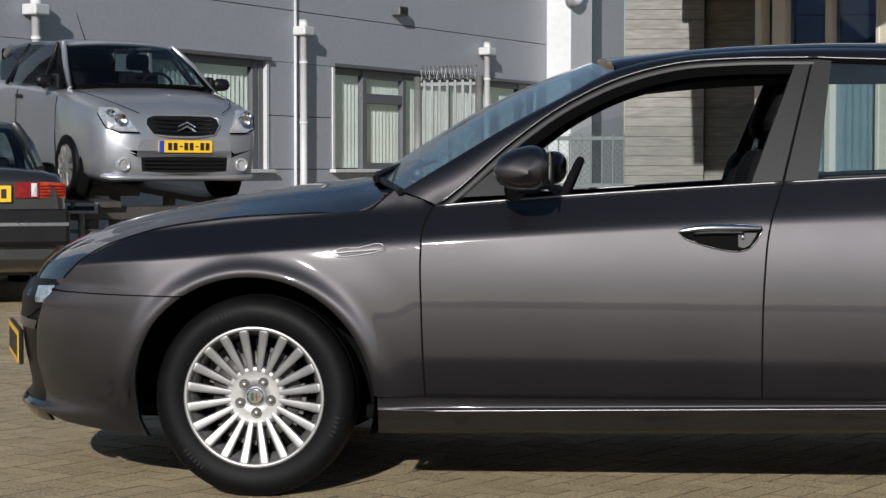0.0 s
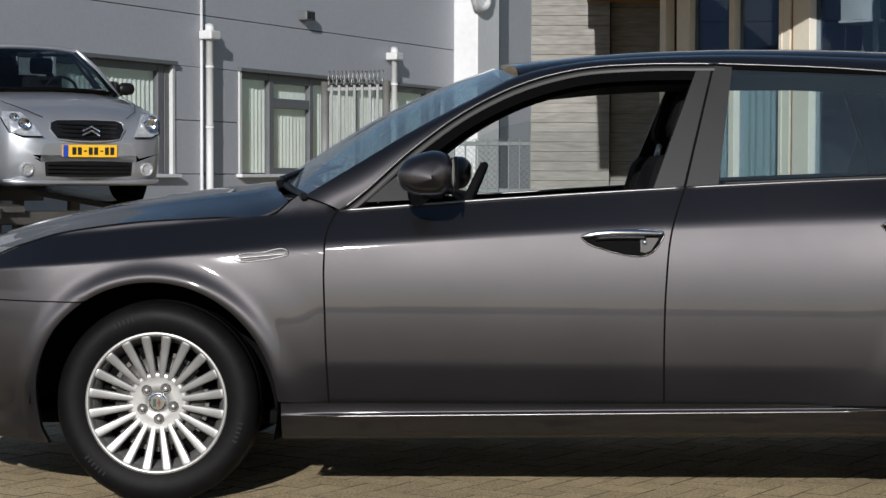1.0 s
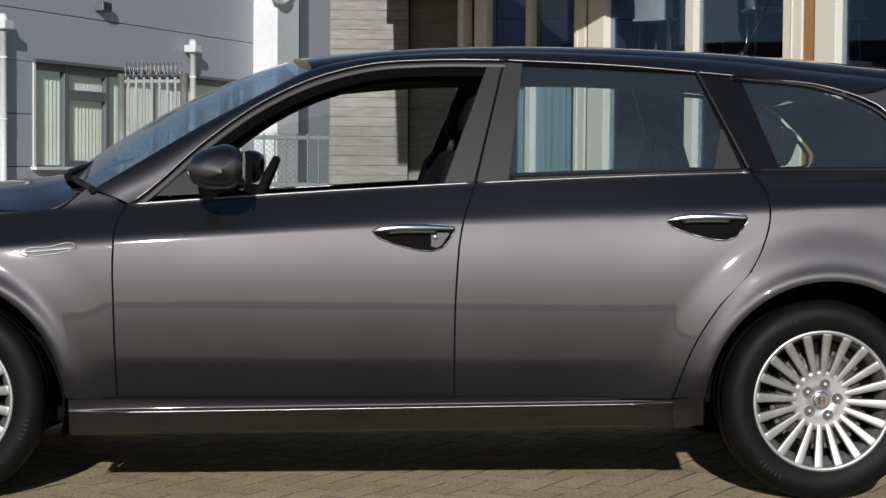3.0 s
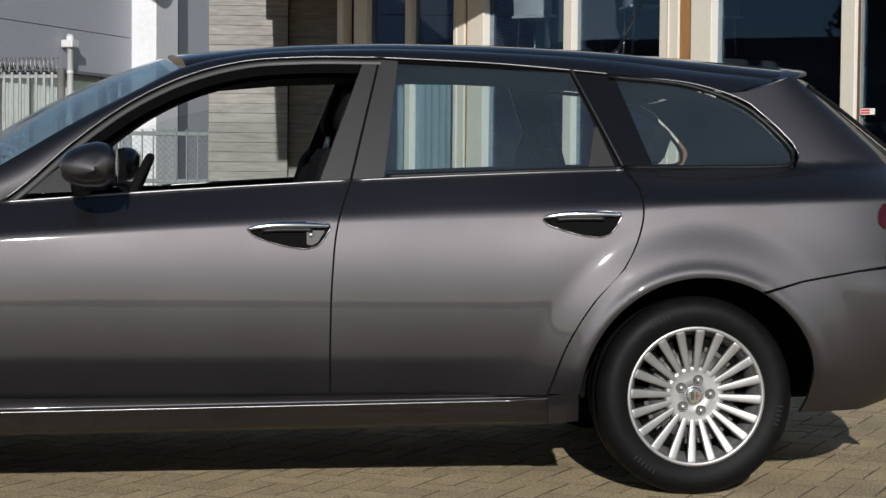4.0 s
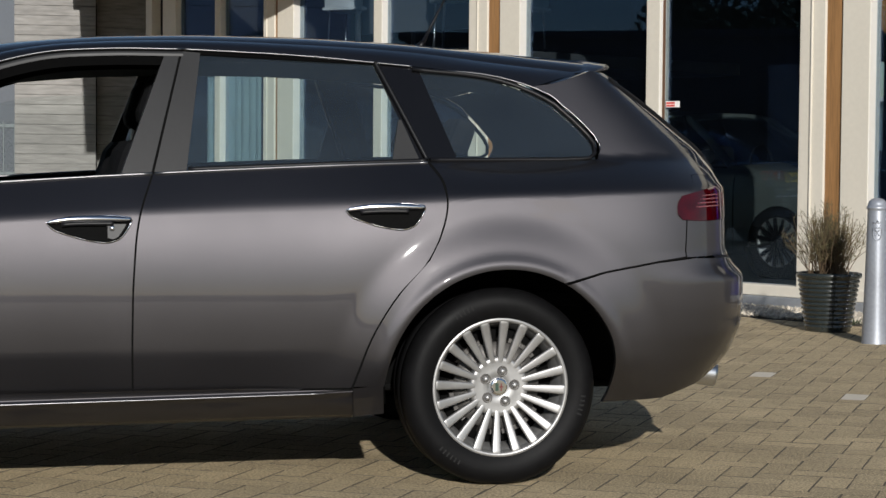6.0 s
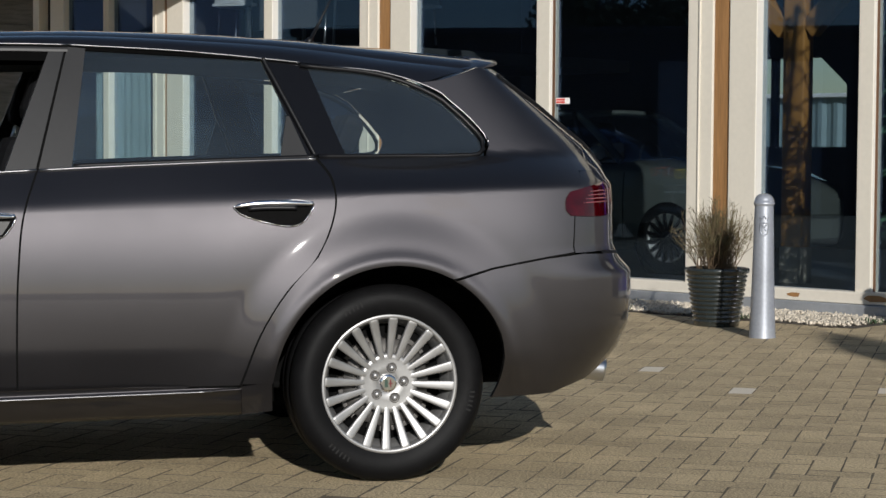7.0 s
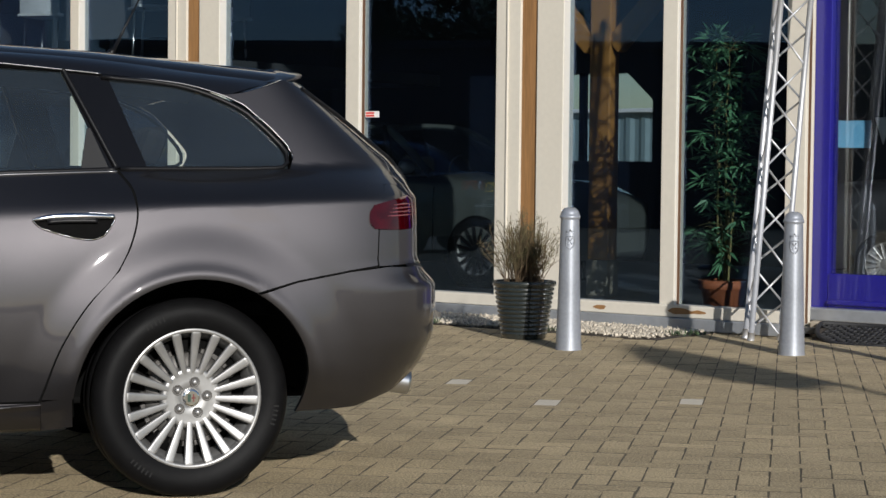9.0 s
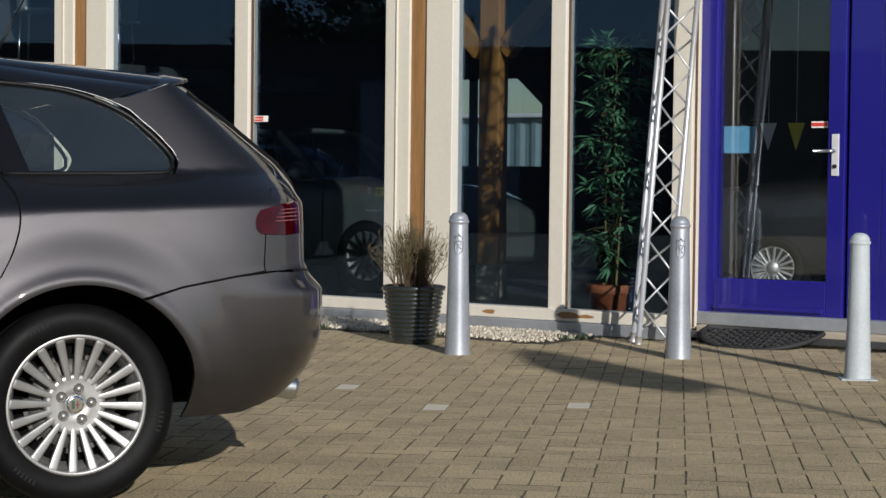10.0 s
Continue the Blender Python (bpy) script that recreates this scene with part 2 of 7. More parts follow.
CORRUGATED = surface("corrugated_shed", (0.20, 0.27, 0.29), 0.5, 0.3, vary=0.08)
RED_BAND = surface("red_print", (0.60, 0.05, 0.04), 0.5)
WHITE_PAPER = surface("white_print", (0.78, 0.77, 0.74), 0.6)
SKYBLUE = surface("light_blue_print", (0.16, 0.45, 0.70), 0.6)
YELLOW_CLOTH = surface("yellow_cloth", (0.70, 0.58, 0.05), 0.7)


# ---- mesh helpers ----
def link_mesh(name, bm, material, smooth=False):
    me = bpy.data.meshes.new(name)
    bm.normal_update()
    bm.to_mesh(me)
    bm.free()
    me.materials.append(material)
    if smooth:
        me.shade_smooth()
    return new(name, me)


def part(name, bm, material, parent, label="", smooth=False):
    ob = link_mesh(name, bm, material, smooth)
    ob.parent = parent
    if label:
        tagged(ob, label)
    return ob


def thing(name, m, label, category, group="", kind=""):
    ob = new(name)
    ob.empty_display_size = 0.1
    ob.matrix_world = m
    return tagged(ob, label, category, group, kind)


def box(bm, x0, x1, y0, y1, z0, z1, bevel=0.0, m=None):
    made = bmesh.ops.create_cube(bm, size=1.0)["verts"]
    for v in made:
        v.co = Vector((x0 + (v.co.x + 0.5) * (x1 - x0), y0 + (v.co.y + 0.5) * (y1 - y0), z0 + (v.co.z + 0.5) * (z1 - z0)))
    if m is not None:
        for v in made:
            v.co = m @ v.co
    if bevel:
        edges = list({e for v in made for e in v.link_edges})
        bmesh.ops.bevel(bm, geom=edges, offset=bevel, segments=2, profile=0.5, affect="EDGES")
    return bm


def boxed(x0, x1, y0, y1, z0, z1, bevel=0.004):
    return box(bmesh.new(), x0, x1, y0, y1, z0, z1, bevel)


def grid(bm, pts, flip=False, close=False, smooth=True):
    """Faces over a table of points: rows of equal length. close joins each row's ends."""
    rows = [[bm.verts.new(p) for p in row] for row in pts]
    n = len(rows[0])
    for a, b in zip(rows, rows[1:]):
        for i in range(n if close else n - 1):
            j = (i + 1) % n
            quad = (a[i], a[j], b[j], b[i])
            try:
                f = bm.faces.new(quad[::-1] if flip else quad)
                f.smooth = smooth
            except ValueError:
                pass
    return rows


def tube(bm, pts, r, sides=8, caps=True, flat=1.0):
    """A pipe along points; r may be a list. flat squashes it across."""
    pts = [Vector(p) for p in pts]
    rr = r if isinstance(r, (list, tuple)) else [r] * len(pts)
    rows = []
    for i, p in enumerate(pts):
        d = (pts[min(i + 1, len(pts) - 1)] - pts[max(i - 1, 0)]).normalized()
        ref = Vector((0, 0, 1)) if abs(d.z) < 0.9 else Vector((0, 1, 0))
        a = d.cross(ref).normalized()
        b = d.cross(a)
        rows.append([p + rr[i] * (math.cos(2 * math.pi * k / sides) * a * flat + math.sin(2 * math.pi * k / sides) * b) for k in range(sides)])
    made = grid(bm, rows, close=True)
    if caps:
        for ring, rev in ((made[0], False), (made[-1], True)):
            try:
                bm.faces.new(ring if not rev else ring[::-1])
            except ValueError:
                pass
    return bm


def lathe(bm, profile, n=48, axis="z", at=(0, 0, 0), flip=False):
    """A turned form from (radius, height) pairs round an axis."""
    rows = []
    at = Vector(at)
    for k in range(n):
        a = 2 * math.pi * k / n
        c, s = math.cos(a), math.sin(a)
        if axis == "z":
            rows.append([at + Vector((r * c, r * s, h)) for r, h in profile])
        else:
            rows.append([at + Vector((r * c, h, r * s)) for r, h in profile])
    rows.append(rows[0])
    bmesh.ops.remove_doubles(bm, verts=[v for row in grid(bm, rows, flip) for v in row], dist=1e-5)
    return bm


def resample(pts, n, power=1.0):
    """n + 1 points at even steps of length along a polyline."""
    p = np.array(pts, float)
    d = np.r_[0, np.cumsum(np.linalg.norm(np.diff(p, axis=0), axis=1))]
    s = np.linspace(0, 1, n + 1) * d[-1]
    return np.stack([np.interp(s, d, p[:, k]) for k in range(p.shape[1])], -1)


def smooth_line(pts, n):
    """A rounded curve through points, sampled at n + 1 even steps."""
    p = np.array(pts, float)
    if len(p) < 3:
        return resample(p, n)
    d = np.r_[0, np.cumsum(np.linalg.norm(np.diff(p, axis=0), axis=1))]
    t = np.gradient(p, d, axis=0)
    out = []
    for s in np.linspace(0, d[-1], 12 * len(p)):
        i = min(np.searchsorted(d, s, side="right") - 1, len(p) - 2)
        h = d[i + 1] - d[i]
        u = (s - d[i]) / h
        out.append((2 * u**3 - 3 * u**2 + 1) * p[i] + (u**3 - 2 * u**2 + u) * h * t[i] + (3 * u**2 - 2 * u**3) * p[i + 1] + (u**3 - u**2) * h * t[i + 1])
    return resample(out, n)


def coons(bottom, top, left, right, nu, nv):
    """A patch filled between four border lines (left and right run from bottom to top)."""
    b, t, l, r = smooth_or(bottom, nu), smooth_or(top, nu), smooth_or(left, nv), smooth_or(right, nv)
    u, v = np.linspace(0, 1, nu + 1)[None, :, None], np.linspace(0, 1, nv + 1)[:, None, None]
    return (1 - v) * b[None] + v * t[None] + (1 - u) * l[:, None] + u * r[:, None] - (
        (1 - u) * (1 - v) * b[0] + u * (1 - v) * b[-1] + (1 - u) * v * t[0] + u * v * t[-1])


def smooth_or(line, n):
    """A border: a list is taken as straight runs, a tuple as a curve."""
    return smooth_line(line, n) if isinstance(line, tuple) else resample(line, n)


# ---- ground ----
def ground_far_material():
    """Paving too far off to be built brick by brick."""
    m, nt, p = node_mat("far_paving")
    n, l = nt.nodes, nt.links
    tc, mp, br, ns = n.new("ShaderNodeTexCoord"), n.new("ShaderNodeMapping"), n.new("ShaderNodeTexBrick"), n.new("ShaderNodeTexNoise")
    mp.inputs["Rotation"].default_value = (0, 0, radians(33))
    l.new(tc.outputs["Object"], mp.inputs[0])
    l.new(mp.outputs[0], br.inputs["Vector"])
    l.new(mp.outputs[0], ns.inputs["Vector"])
    ns.inputs["Scale"].default_value = 0.8
    br.inputs["Scale"].default_value = 1.0
    br.inputs["Brick Width"].default_value, br.inputs["Row Height"].default_value, br.inputs["Mortar Size"].default_value = 0.21, 0.105, 0.004
    br.inputs["Color1"].default_value, br.inputs["Color2"].default_value, br.inputs["Mortar"].default_value = (0.47, 0.37, 0.22, 1), (0.40, 0.315, 0.19, 1), (0.15, 0.12, 0.08, 1)
    mx = n.new("ShaderNodeMixRGB")
    mx.blend_type = "MULTIPLY"
    mx.inputs[0].default_value = 0.35
    l.new(br.outputs[0], mx.inputs[1])
    l.new(ns.outputs[0], mx.inputs[2])
    l.new(mx.outputs[0], p.inputs["Base Color"])
    p.inputs["Roughness"].default_value = 0.9
    return m


FAR_PAVING = ground_far_material()
NX0, NX1, NY0, NY1 = -4.5, 9.6, -0.9, 8.2      # the stretch that is laid brick by brick


def build_ground():
    bm = bmesh.new()
    xs, ys = (-900, NX0, -1.2, 2.6, NX1, 900), (-900, -1.3, NY0, -0.22, NY1, 900)
    vs = [[bm.verts.new((x, y, -0.0020)) for x in xs] for y in ys]
    for j in range(5):
        for i in range(5):
            f = bm.faces.new((vs[j][i], vs[j][i + 1], vs[j + 1][i + 1], vs[j + 1][i]))
            # slot 2: unseen dark patch beside the car, added to darken the doors' reflection
            f.material_index = 2 if i == 2 and j in (1, 2) else 0 if 1 <= i <= 3 and 2 <= j <= 3 else 1
    ob = link_mesh("ground", bm, JOINT)
    ob.data.materials.append(FAR_PAVING)
    ob.data.materials.append(DARK_PATCH)
    return tagged(ob, "yard paved with yellow-grey clay pavers", "ground", kind="structure")


ground = build_ground()

# ---- shop front: x runs along it to its far end, y points out of it ----
MF = Matrix(((-0.521, -0.854, 0, 7.52), (0.854, -0.521, 0, 5.02), (0, 0, 1, 0), (0, 0, 0, 1)))


def f_at(k, d, z=0.0):
    return MF @ Vector((k, d, z))


def build_shop_front():
    t = thing("facade_shop", MF, "tall glazed shop front with cream timber frames", "facade", kind="structure")
    top = 3.6
    wide = [(1.947, 1.379), (5.187, 4.616), (7.836, 7.408)]
    for k1, k0 in wide:
        w = k1 - k0
        a, b = k1 - 0.37 * w, k1 - (0.61 if k1 < 7 else 0.47) * w
        part("post", boxed(a, k1, -0.10, 0.03, 0.09, top, 0.006), CREAM, t, "cream painted window post")
        part("bead", boxed(a + 0.10, a + 0.112, 0.03, 0.042, 0.17, top, 0.003), CREAM, t)
        part("wood_strip", boxed(b, a, -0.12, 0.012, 0.09, top, 0.004), WOOD, t, "orange-brown bare wood strip")
        part("post", boxed(k0, b, -0.10, 0.03, 0.09, top, 0.006), CREAM, t, "cream painted window post")
    for k0, k1 in ((3.198, 3.329), (0.491, 0.605), (6.243, 6.351), (8.49, 8.575), (9.19, 9.40), (-0.44, -0.30), (9.58, 9.68)):
        part("mullion", boxed(k0, k1, -0.09, 0.02, 0.09, top, 0.006), CREAM, t, "cream painted mullion")
        if k0 < 6:
            part("wood_edge", boxed(k0 - 0.006, k0, -0.040, -0.012, 0.09, top, 0.002), WOOD_DARK, t)
    part("bottom_rail", boxed(-0.30, 9.4, -0.10, 0.045, 0.085, 0.165, 0.008), CREAM, t, "weathered cream sill rail with flaking paint")
    for k, w, h in ((1.05, 0.05, 0.014), (0.43, 0.10, 0.02), (0.30, 0.06, 0.012)):
        bm = bmesh.new()
        c = bm.verts.new((k, 0.0465, 0.125))
        ring = [bm.verts.new((k + w * (0.7 + 0.5 * random.random()) * math.cos(a), 0.0465, 0.125 + h * (0.7 + 0.6 * random.random()) * math.sin(a))) for a in [i * 0.5236 for i in range(12)]]
        for i in range(12):
            bm.faces.new((c, ring[(i + 1) % 12], ring[i]))
        part("flaked_patch", bm, WOOD, t, "bare wood where paint has flaked")
    part("sill_profile", boxed(-0.30, 9.4, -0.08, 0.07, 0.005, 0.083, 0.006), ALU, t, "grey aluminium sill profile")
    part("header", boxed(-3.2, 9.9, -0.14, 0.06, top, 4.4, 0.01), CREAM, t, "cream boarded band above the glass")
    edges = [(-0.30, 0.491), (0.605, 1.379), (1.947, 3.198), (3.329, 4.616), (5.187, 6.243), (6.351, 7.408), (7.836, 8.49), (8.575, 9.19)]
    for k0, k1 in edges:
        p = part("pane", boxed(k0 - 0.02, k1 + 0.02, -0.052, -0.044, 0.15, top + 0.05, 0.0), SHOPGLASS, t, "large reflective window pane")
        p.visible_shadow = False
    return t


shop_front = build_shop_front()


def build_entrance():
    """Blue door, set back a little from the glazing."""
    t = thing("door_1", MF, "closed cobalt blue glazed shop door", "door", kind="structure")
    y0, y1, top, z0 = -0.36, -0.28, 2.75, 0.18
    part("jamb", boxed(-0.46, -0.345, y0 - 0.04, y1, z0 - 0.06, top, 0.006), BLUE, t)
    part("jamb", boxed(-1.575, -1.36, y0 - 0.04, y1 - 0.01, z0 - 0.06, top, 0.006), BLUE, t)
    leaf = part("door_leaf", boxed(-1.34, -1.228, y0, y1 + 0.005, z0, top, 0.006), BLUE, t)
    part("top_rail", boxed(-1.228, -0.465, y0, y1 + 0.005, 2.55, top, 0.006), BLUE, t)
    part("bottom_rail", boxed(-1.228, -0.465, y0, y1 + 0.005, z0, 0.40, 0.006), BLUE, t)
    part("weather_bar", boxed(-1.22, -0.47, y1 + 0.005, y1 + 0.03, z0 + 0.02, z0 + 0.055, 0.008), BLUE, t)
    p = part("pane", boxed(-1.235, -0.455, -0.325, -0.317, 0.39, 2.56, 0.0), DOORGLASS, t, "clear reflective door pane")
    p.visible_shadow = False
    plate = part("handle_plate", boxed(-1.305, -1.255, y1 + 0.005, y1 + 0.016, 1.06, 1.32, 0.005), WHITE_PVC, t, "silver door handle plate")
    bm = bmesh.new()
    tube(bm, [(-1.28, y1 + 0.01, 1.215), (-1.28, y1 + 0.06, 1.215), (-1.26, y1 + 0.068, 1.215), (-1.16, y1 + 0.068, 1.213)], 0.010)
    part("lever", bm, SATIN, t, "silver lever handle")
    bm = bmesh.new()
    lathe(bm, [(0.0, 0.012), (0.012, 0.012), (0.014, 0.0)], 16, "y", (-1.28, y1 + 0.014, 1.12))
    part("lock_cylinder", bm, TRIM, t)
    part("side_pane_frame", boxed(-1.70, -1.575, y0 - 0.02, y1 - 0.005, z0 - 0.06, 2.75, 0.006), BLUE, t)
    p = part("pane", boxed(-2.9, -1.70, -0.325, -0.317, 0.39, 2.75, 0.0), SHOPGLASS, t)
    p.visible_shadow = False
    part("panel", boxed(-2.9, -1.70, y0, y1, z0, 0.40, 0.006), BLUE, t, "cobalt blue lower panel")
    part("threshold", boxed(-2.9, -0.34, -0.42, -0.20, 0.10, z0, 0.008), ALU, t)
    part("sticker", boxed(-1.21, -1.10, -0.314, -0.312, 1.36, 1.40, 0), WHITE_PAPER, t, "small red and white sticker")
    part("sticker_band", boxed(-1.208, -1.102, -0.311, -0.3095, 1.370, 1.392, 0), RED_BAND, t)
    part("reveal", boxed(-0.345, -0.30, -0.32, -0.10, 0.02, 3.6, 0.004), CREAM, t, "cream door reveal")
    part("transom", boxed(-2.9, -0.30, -0.42, -0.26, 2.75, 3.6, 0.006), CREAM, t)
    return t


build_entrance()
tagged(link_mesh("doorstep", boxed(-2.9, -0.40, -0.40, -0.15, -0.01, 0.10, 0.012), STONE), "sandy stone doorstep below the door", "doorstep", kind="structure").matrix_world = MF


def build_showroom():
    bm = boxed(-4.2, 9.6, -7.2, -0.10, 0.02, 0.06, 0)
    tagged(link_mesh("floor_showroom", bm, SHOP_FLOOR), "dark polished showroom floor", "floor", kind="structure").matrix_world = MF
    tagged(link_mesh("ceiling_showroom", boxed(-4.2, 9.6, -7.2, -0.14, 3.6, 3.75, 0), SHADED_PLASTER), "shaded showroom ceiling", "ceiling", kind="structure").matrix_world = MF
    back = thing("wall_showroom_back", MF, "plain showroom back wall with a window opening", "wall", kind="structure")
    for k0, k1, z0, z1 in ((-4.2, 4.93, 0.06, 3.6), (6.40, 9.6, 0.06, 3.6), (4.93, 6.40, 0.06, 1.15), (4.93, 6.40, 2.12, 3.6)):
        part("wall_panel", boxed(k0, k1, -7.2, -7.0, z0, z1, 0), SHADED_PLASTER, back)
    part("window_bar", boxed(5.80, 5.87, -7.06, -6.98, 1.15, 2.12, 0.004), FRAME_BLACK, back)
    bm = bmesh.new()
    v = [bm.verts.new((k, d, z)) for d in (-7.19, -7.0) for k, z in ((4.93, 1.82), (5.26, 2.12), (4.93, 2.12))]
    for q in ((0, 1, 2), (5, 4, 3), (0, 3, 4, 1), (1, 4, 5, 2), (2, 5, 3, 0)):
        bm.faces.new([v[i] for i in q])
    part("corner_brace", bm, SHADED_PLASTER, back)
    tagged(link_mesh("wall_showroom_side", boxed(9.5, 9.7, -7.2, -0.14, 0.0, 4.4, 0), SHADED_PLASTER), "plain showroom side wall", "wall", kind="structure").matrix_world = MF
    tagged(link_mesh("wall_showroom_end", boxed(-4.4, -4.2, -7.2, -0.14, 0.0, 4.4, 0), SHADED_PLASTER), "plain showroom end wall", "wall", kind="structure").matrix_world = MF
    for k, d in ((2.22, -1.8),):
        t = thing("timber_post", MF @ pose(k, d, 0.06), "orange-stained timber post with braces in the showroom", "post")
        part("shaft", boxed(-0.095, 0.095, -0.07, 0.07, 0.28, 3.5, 0.012), BEAM, t)
        part("foot", boxed(-0.10, 0.10, -0.08, 0.08, 0.0, 0.28, 0.01), STONE, t, "pale stone post foot")
        for s in (-1, 1):
            bm = bmesh.new()
            m = pose(0.10 * s, 0, 1.95, 0, 45 * s, 0)
            box(bm, -0.075, 0.075, -0.06, 0.06, 0.0, 1.6, 0.01, m)
            part("brace", bm, BEAM, t, "diagonal timber brace")


build_showroom()

# the corrugated shed and its yard, seen right through the showroom
def build_far_shed():
    t = thing("corrugated_shed", MF @ pose(13.8, -26, 0), "blue-grey corrugated shed seen through the showroom", "shed")
    bm = bmesh.new()
    row = []
    for i in range(121):
        row.append((i * 0.1 - 6, 0.05 * (1 if i % 4 < 2 else 0)))
    grid(bm, [[(x, y, z) for x, y in row] for z in (0, 2.36)], smooth=False)
    part("cladding", bm, CORRUGATED, t)
    part("roof", boxed(-6.1, 6.1, -4, 0.25, 2.36, 2.45, 0.02), GREY_LIGHT, t)
    part("back", boxed(-6, 6, -4.0, -0.02, 0, 2.36, 0), CORRUGATED, t)


build_far_shed()

# ---- grey building on the far side: x runs along it away from the camera, y points out of it ----
MG = Matrix(((0.387, 0.922, 0, -2.9), (0.922, -0.387, 0, 20.3), (0, 0, 1, 0), (0, 0, 0, 1)))


def build_grey_building():
    t = thing("building_grey", MG, "low grey clad office building with white framed windows", "building", kind="structure")
    wins = [(-3.9, -1.30), (0.31, 6.95)]
    z0, z1 = 0.99, 2.40
    # cladding in lengths, so that the seams are real gaps
    def clad(k0, k1, a, b):
        part("cladding_panel", boxed(k0, k1, -0.25, 0.0, a, b, 0.006), GREY_CLAD, t)
    for a, b in ((0.0, 0.985), (2.405, 3.09), (3.10, 4.6)):
        ks = [-7.0, -0.66, 7.36]
        for k0, k1 in zip(ks, ks[1:]):
            clad(k0 + 0.004, k1 - 0.004, a, b)
    for k0, k1 in ((-7.0, -3.9), (-1.30, 0.31), (6.95, 7.36)):
        clad(k0, k1, 0.995, 1.69)
        clad(k0, k1, 1.70, 2.40)
    part("core", boxed(-7.0, 7.36, -6.0, -0.9, 0.0, 4.5, 0), SHADED_PLASTER, t)
    part("parapet_cap", boxed(-7.05, 7.4, -6.0, 0.03, 4.6, 4.68, 0.008), GREY_LIGHT, t)
    part("end_wall", boxed(-7.0, -6.9, -6.0, -0.25, 0, 4.6, 0), GREY_CLAD, t)
    for k0, k1 in wins:
        w = part("window", boxed(k0 - 0.02, k1 + 0.02, -0.02, 0.06, z1, z1 + 0.05, 0.006), DARK_FRAME, t, "recessed strip window with vertical blinds")
        part("sill", boxed(k0 - 0.05, k1 + 0.05, -0.2, 0.09, z0 - 0.045, z0, 0.006), GREY_LIGHT, w)
        for k in (k0, k1 - 0.06):
            part("side_frame", boxed(k, k + 0.06, -0.20, 0.02, z0, z1, 0.004), WHITE_PVC, w)
        # a casement with a top light sits between fixed lights
        for c0, c1 in ((-1.62, k1 - 0.06),) if k1 < 0 else ((1.20, 2.48), (6.30, k1 - 0.06)):
            leaf = part("casement", boxed(c0, c0 + 0.13, -0.11, -0.03, z0, z1, 0.006), DARK_FRAME, w, "dark framed opening light")
            part("stile", boxed(c1 - 0.11, c1, -0.11, -0.03, z0, z1, 0.006), DARK_FRAME, leaf)
            if c1 - c0 > 0.8:
                for za, zb in ((z0, z0 + 0.09), (1.93, 2.07), (z1 - 0.12, z1)):
                    part("rail", boxed(c0 + 0.13, c1 - 0.11, -0.108, -0.032, za, zb, 0.006), DARK_FRAME, leaf)
        for k in (k0 + 0.10, 3.9, 5.2) if k1 > 0 else (k0 + 0.10,):
            part("mullion", boxed(k - 0.03, k + 0.03, -0.085, -0.06, z0, z1, 0.004), DARK_FRAME, w)
        # dark bar stands in for the shadow at the top of the recess
        part("head_shade", boxed(k0, k1, -0.24, -0.04, z1 - 0.09, z1, 0.004), DARK_FRAME, w, "dark strip for the shade under the window head")
        p = part("pane", boxed(k0, k1, -0.078, -0.072, z0, z1, 0), CLEAR, w)
        p.visible_shadow = False
        bm = bmesh.new()
        for i in range(int((k1 - k0) / 0.1)):
            k = k0 + 0.05 + i * 0.1
            m = pose(k, -0.125, 0, 0, 0, 16)
            box(bm, -0.045, 0.045, -0.001, 0.001, z0 + 0.02, z1 - 0.04, 0, m)
        part("blind", bm, BLIND, w, "pale vertical blind slats")
        part("room_wall", boxed(k0, k1, -0.92, -0.86, z0, z1, 0), SHADED_PLASTER, w)
    for k in (-0.66,):
        bm = bmesh.new()
        tube(bm, [(k, 0.02, 0.0), (k, 0.02, 4.6)], 0.022, 8)
        part("seam_strip", bm, GREY_LIGHT, t)
    for k, ztop in ((-0.60, 2.86), (4.87, 2.88), (-6.05, 2.75)):
        d = part("downpipe", tube(bmesh.new(), [(k, 0.11, 0.0), (k, 0.11, ztop - 0.05)], 0.048, 12), WHITE_PVC, t, "white plastic downpipe")
        part("hopper", boxed(k - 0.12, k + 0.12, 0.01, 0.21, ztop - 0.09, ztop + 0.03, 0.02), WHITE_PVC, d)
        part("spout", tube(bmesh.new(), [(k, 0.11, ztop + 0.03), (k, 0.11, ztop + 0.12)], 0.06, 10), GREY_LIGHT, d)
        for z in (0.6, 1.6, 2.4):
            part("clip", tube(bmesh.new(), [(k, 0.11, z), (k, 0.11, z + 0.04)], 0.056, 12), GREY_LIGHT, d)
    s = part("wall_light", boxed(1.98, 2.24, 0.0, 0.14, 3.22, 3.36, 0.015), DARK_FRAME, t, "small floodlight on the wall")
    part("lamp_face", boxed(2.00, 2.10, 0.135, 0.148, 3.24, 3.34, 0.004), TRIM, s)
    part("lamp_face", boxed(2.12, 2.22, 0.135, 0.148, 3.24, 3.34, 0.004), TRIM, s)
    # upper storey, set back
    part("upper_wall", boxed(-7.0, 7.2, -5.5, -1.2, 4.5, 7.5, 0.01), GREY_CLAD, t)
    for k0 in (0.5, 3.2, 5.4):
        w = part("upper_window", boxed(k0, k0 + 1.7, -1.2, -1.15, 4.75, 6.2, 0.01), DARK_FRAME, t)
        part("pane", boxed(k0 + 0.08, k0 + 1.62, -1.15, -1.13, 4.83, 6.1, 0), CLEAR, w)
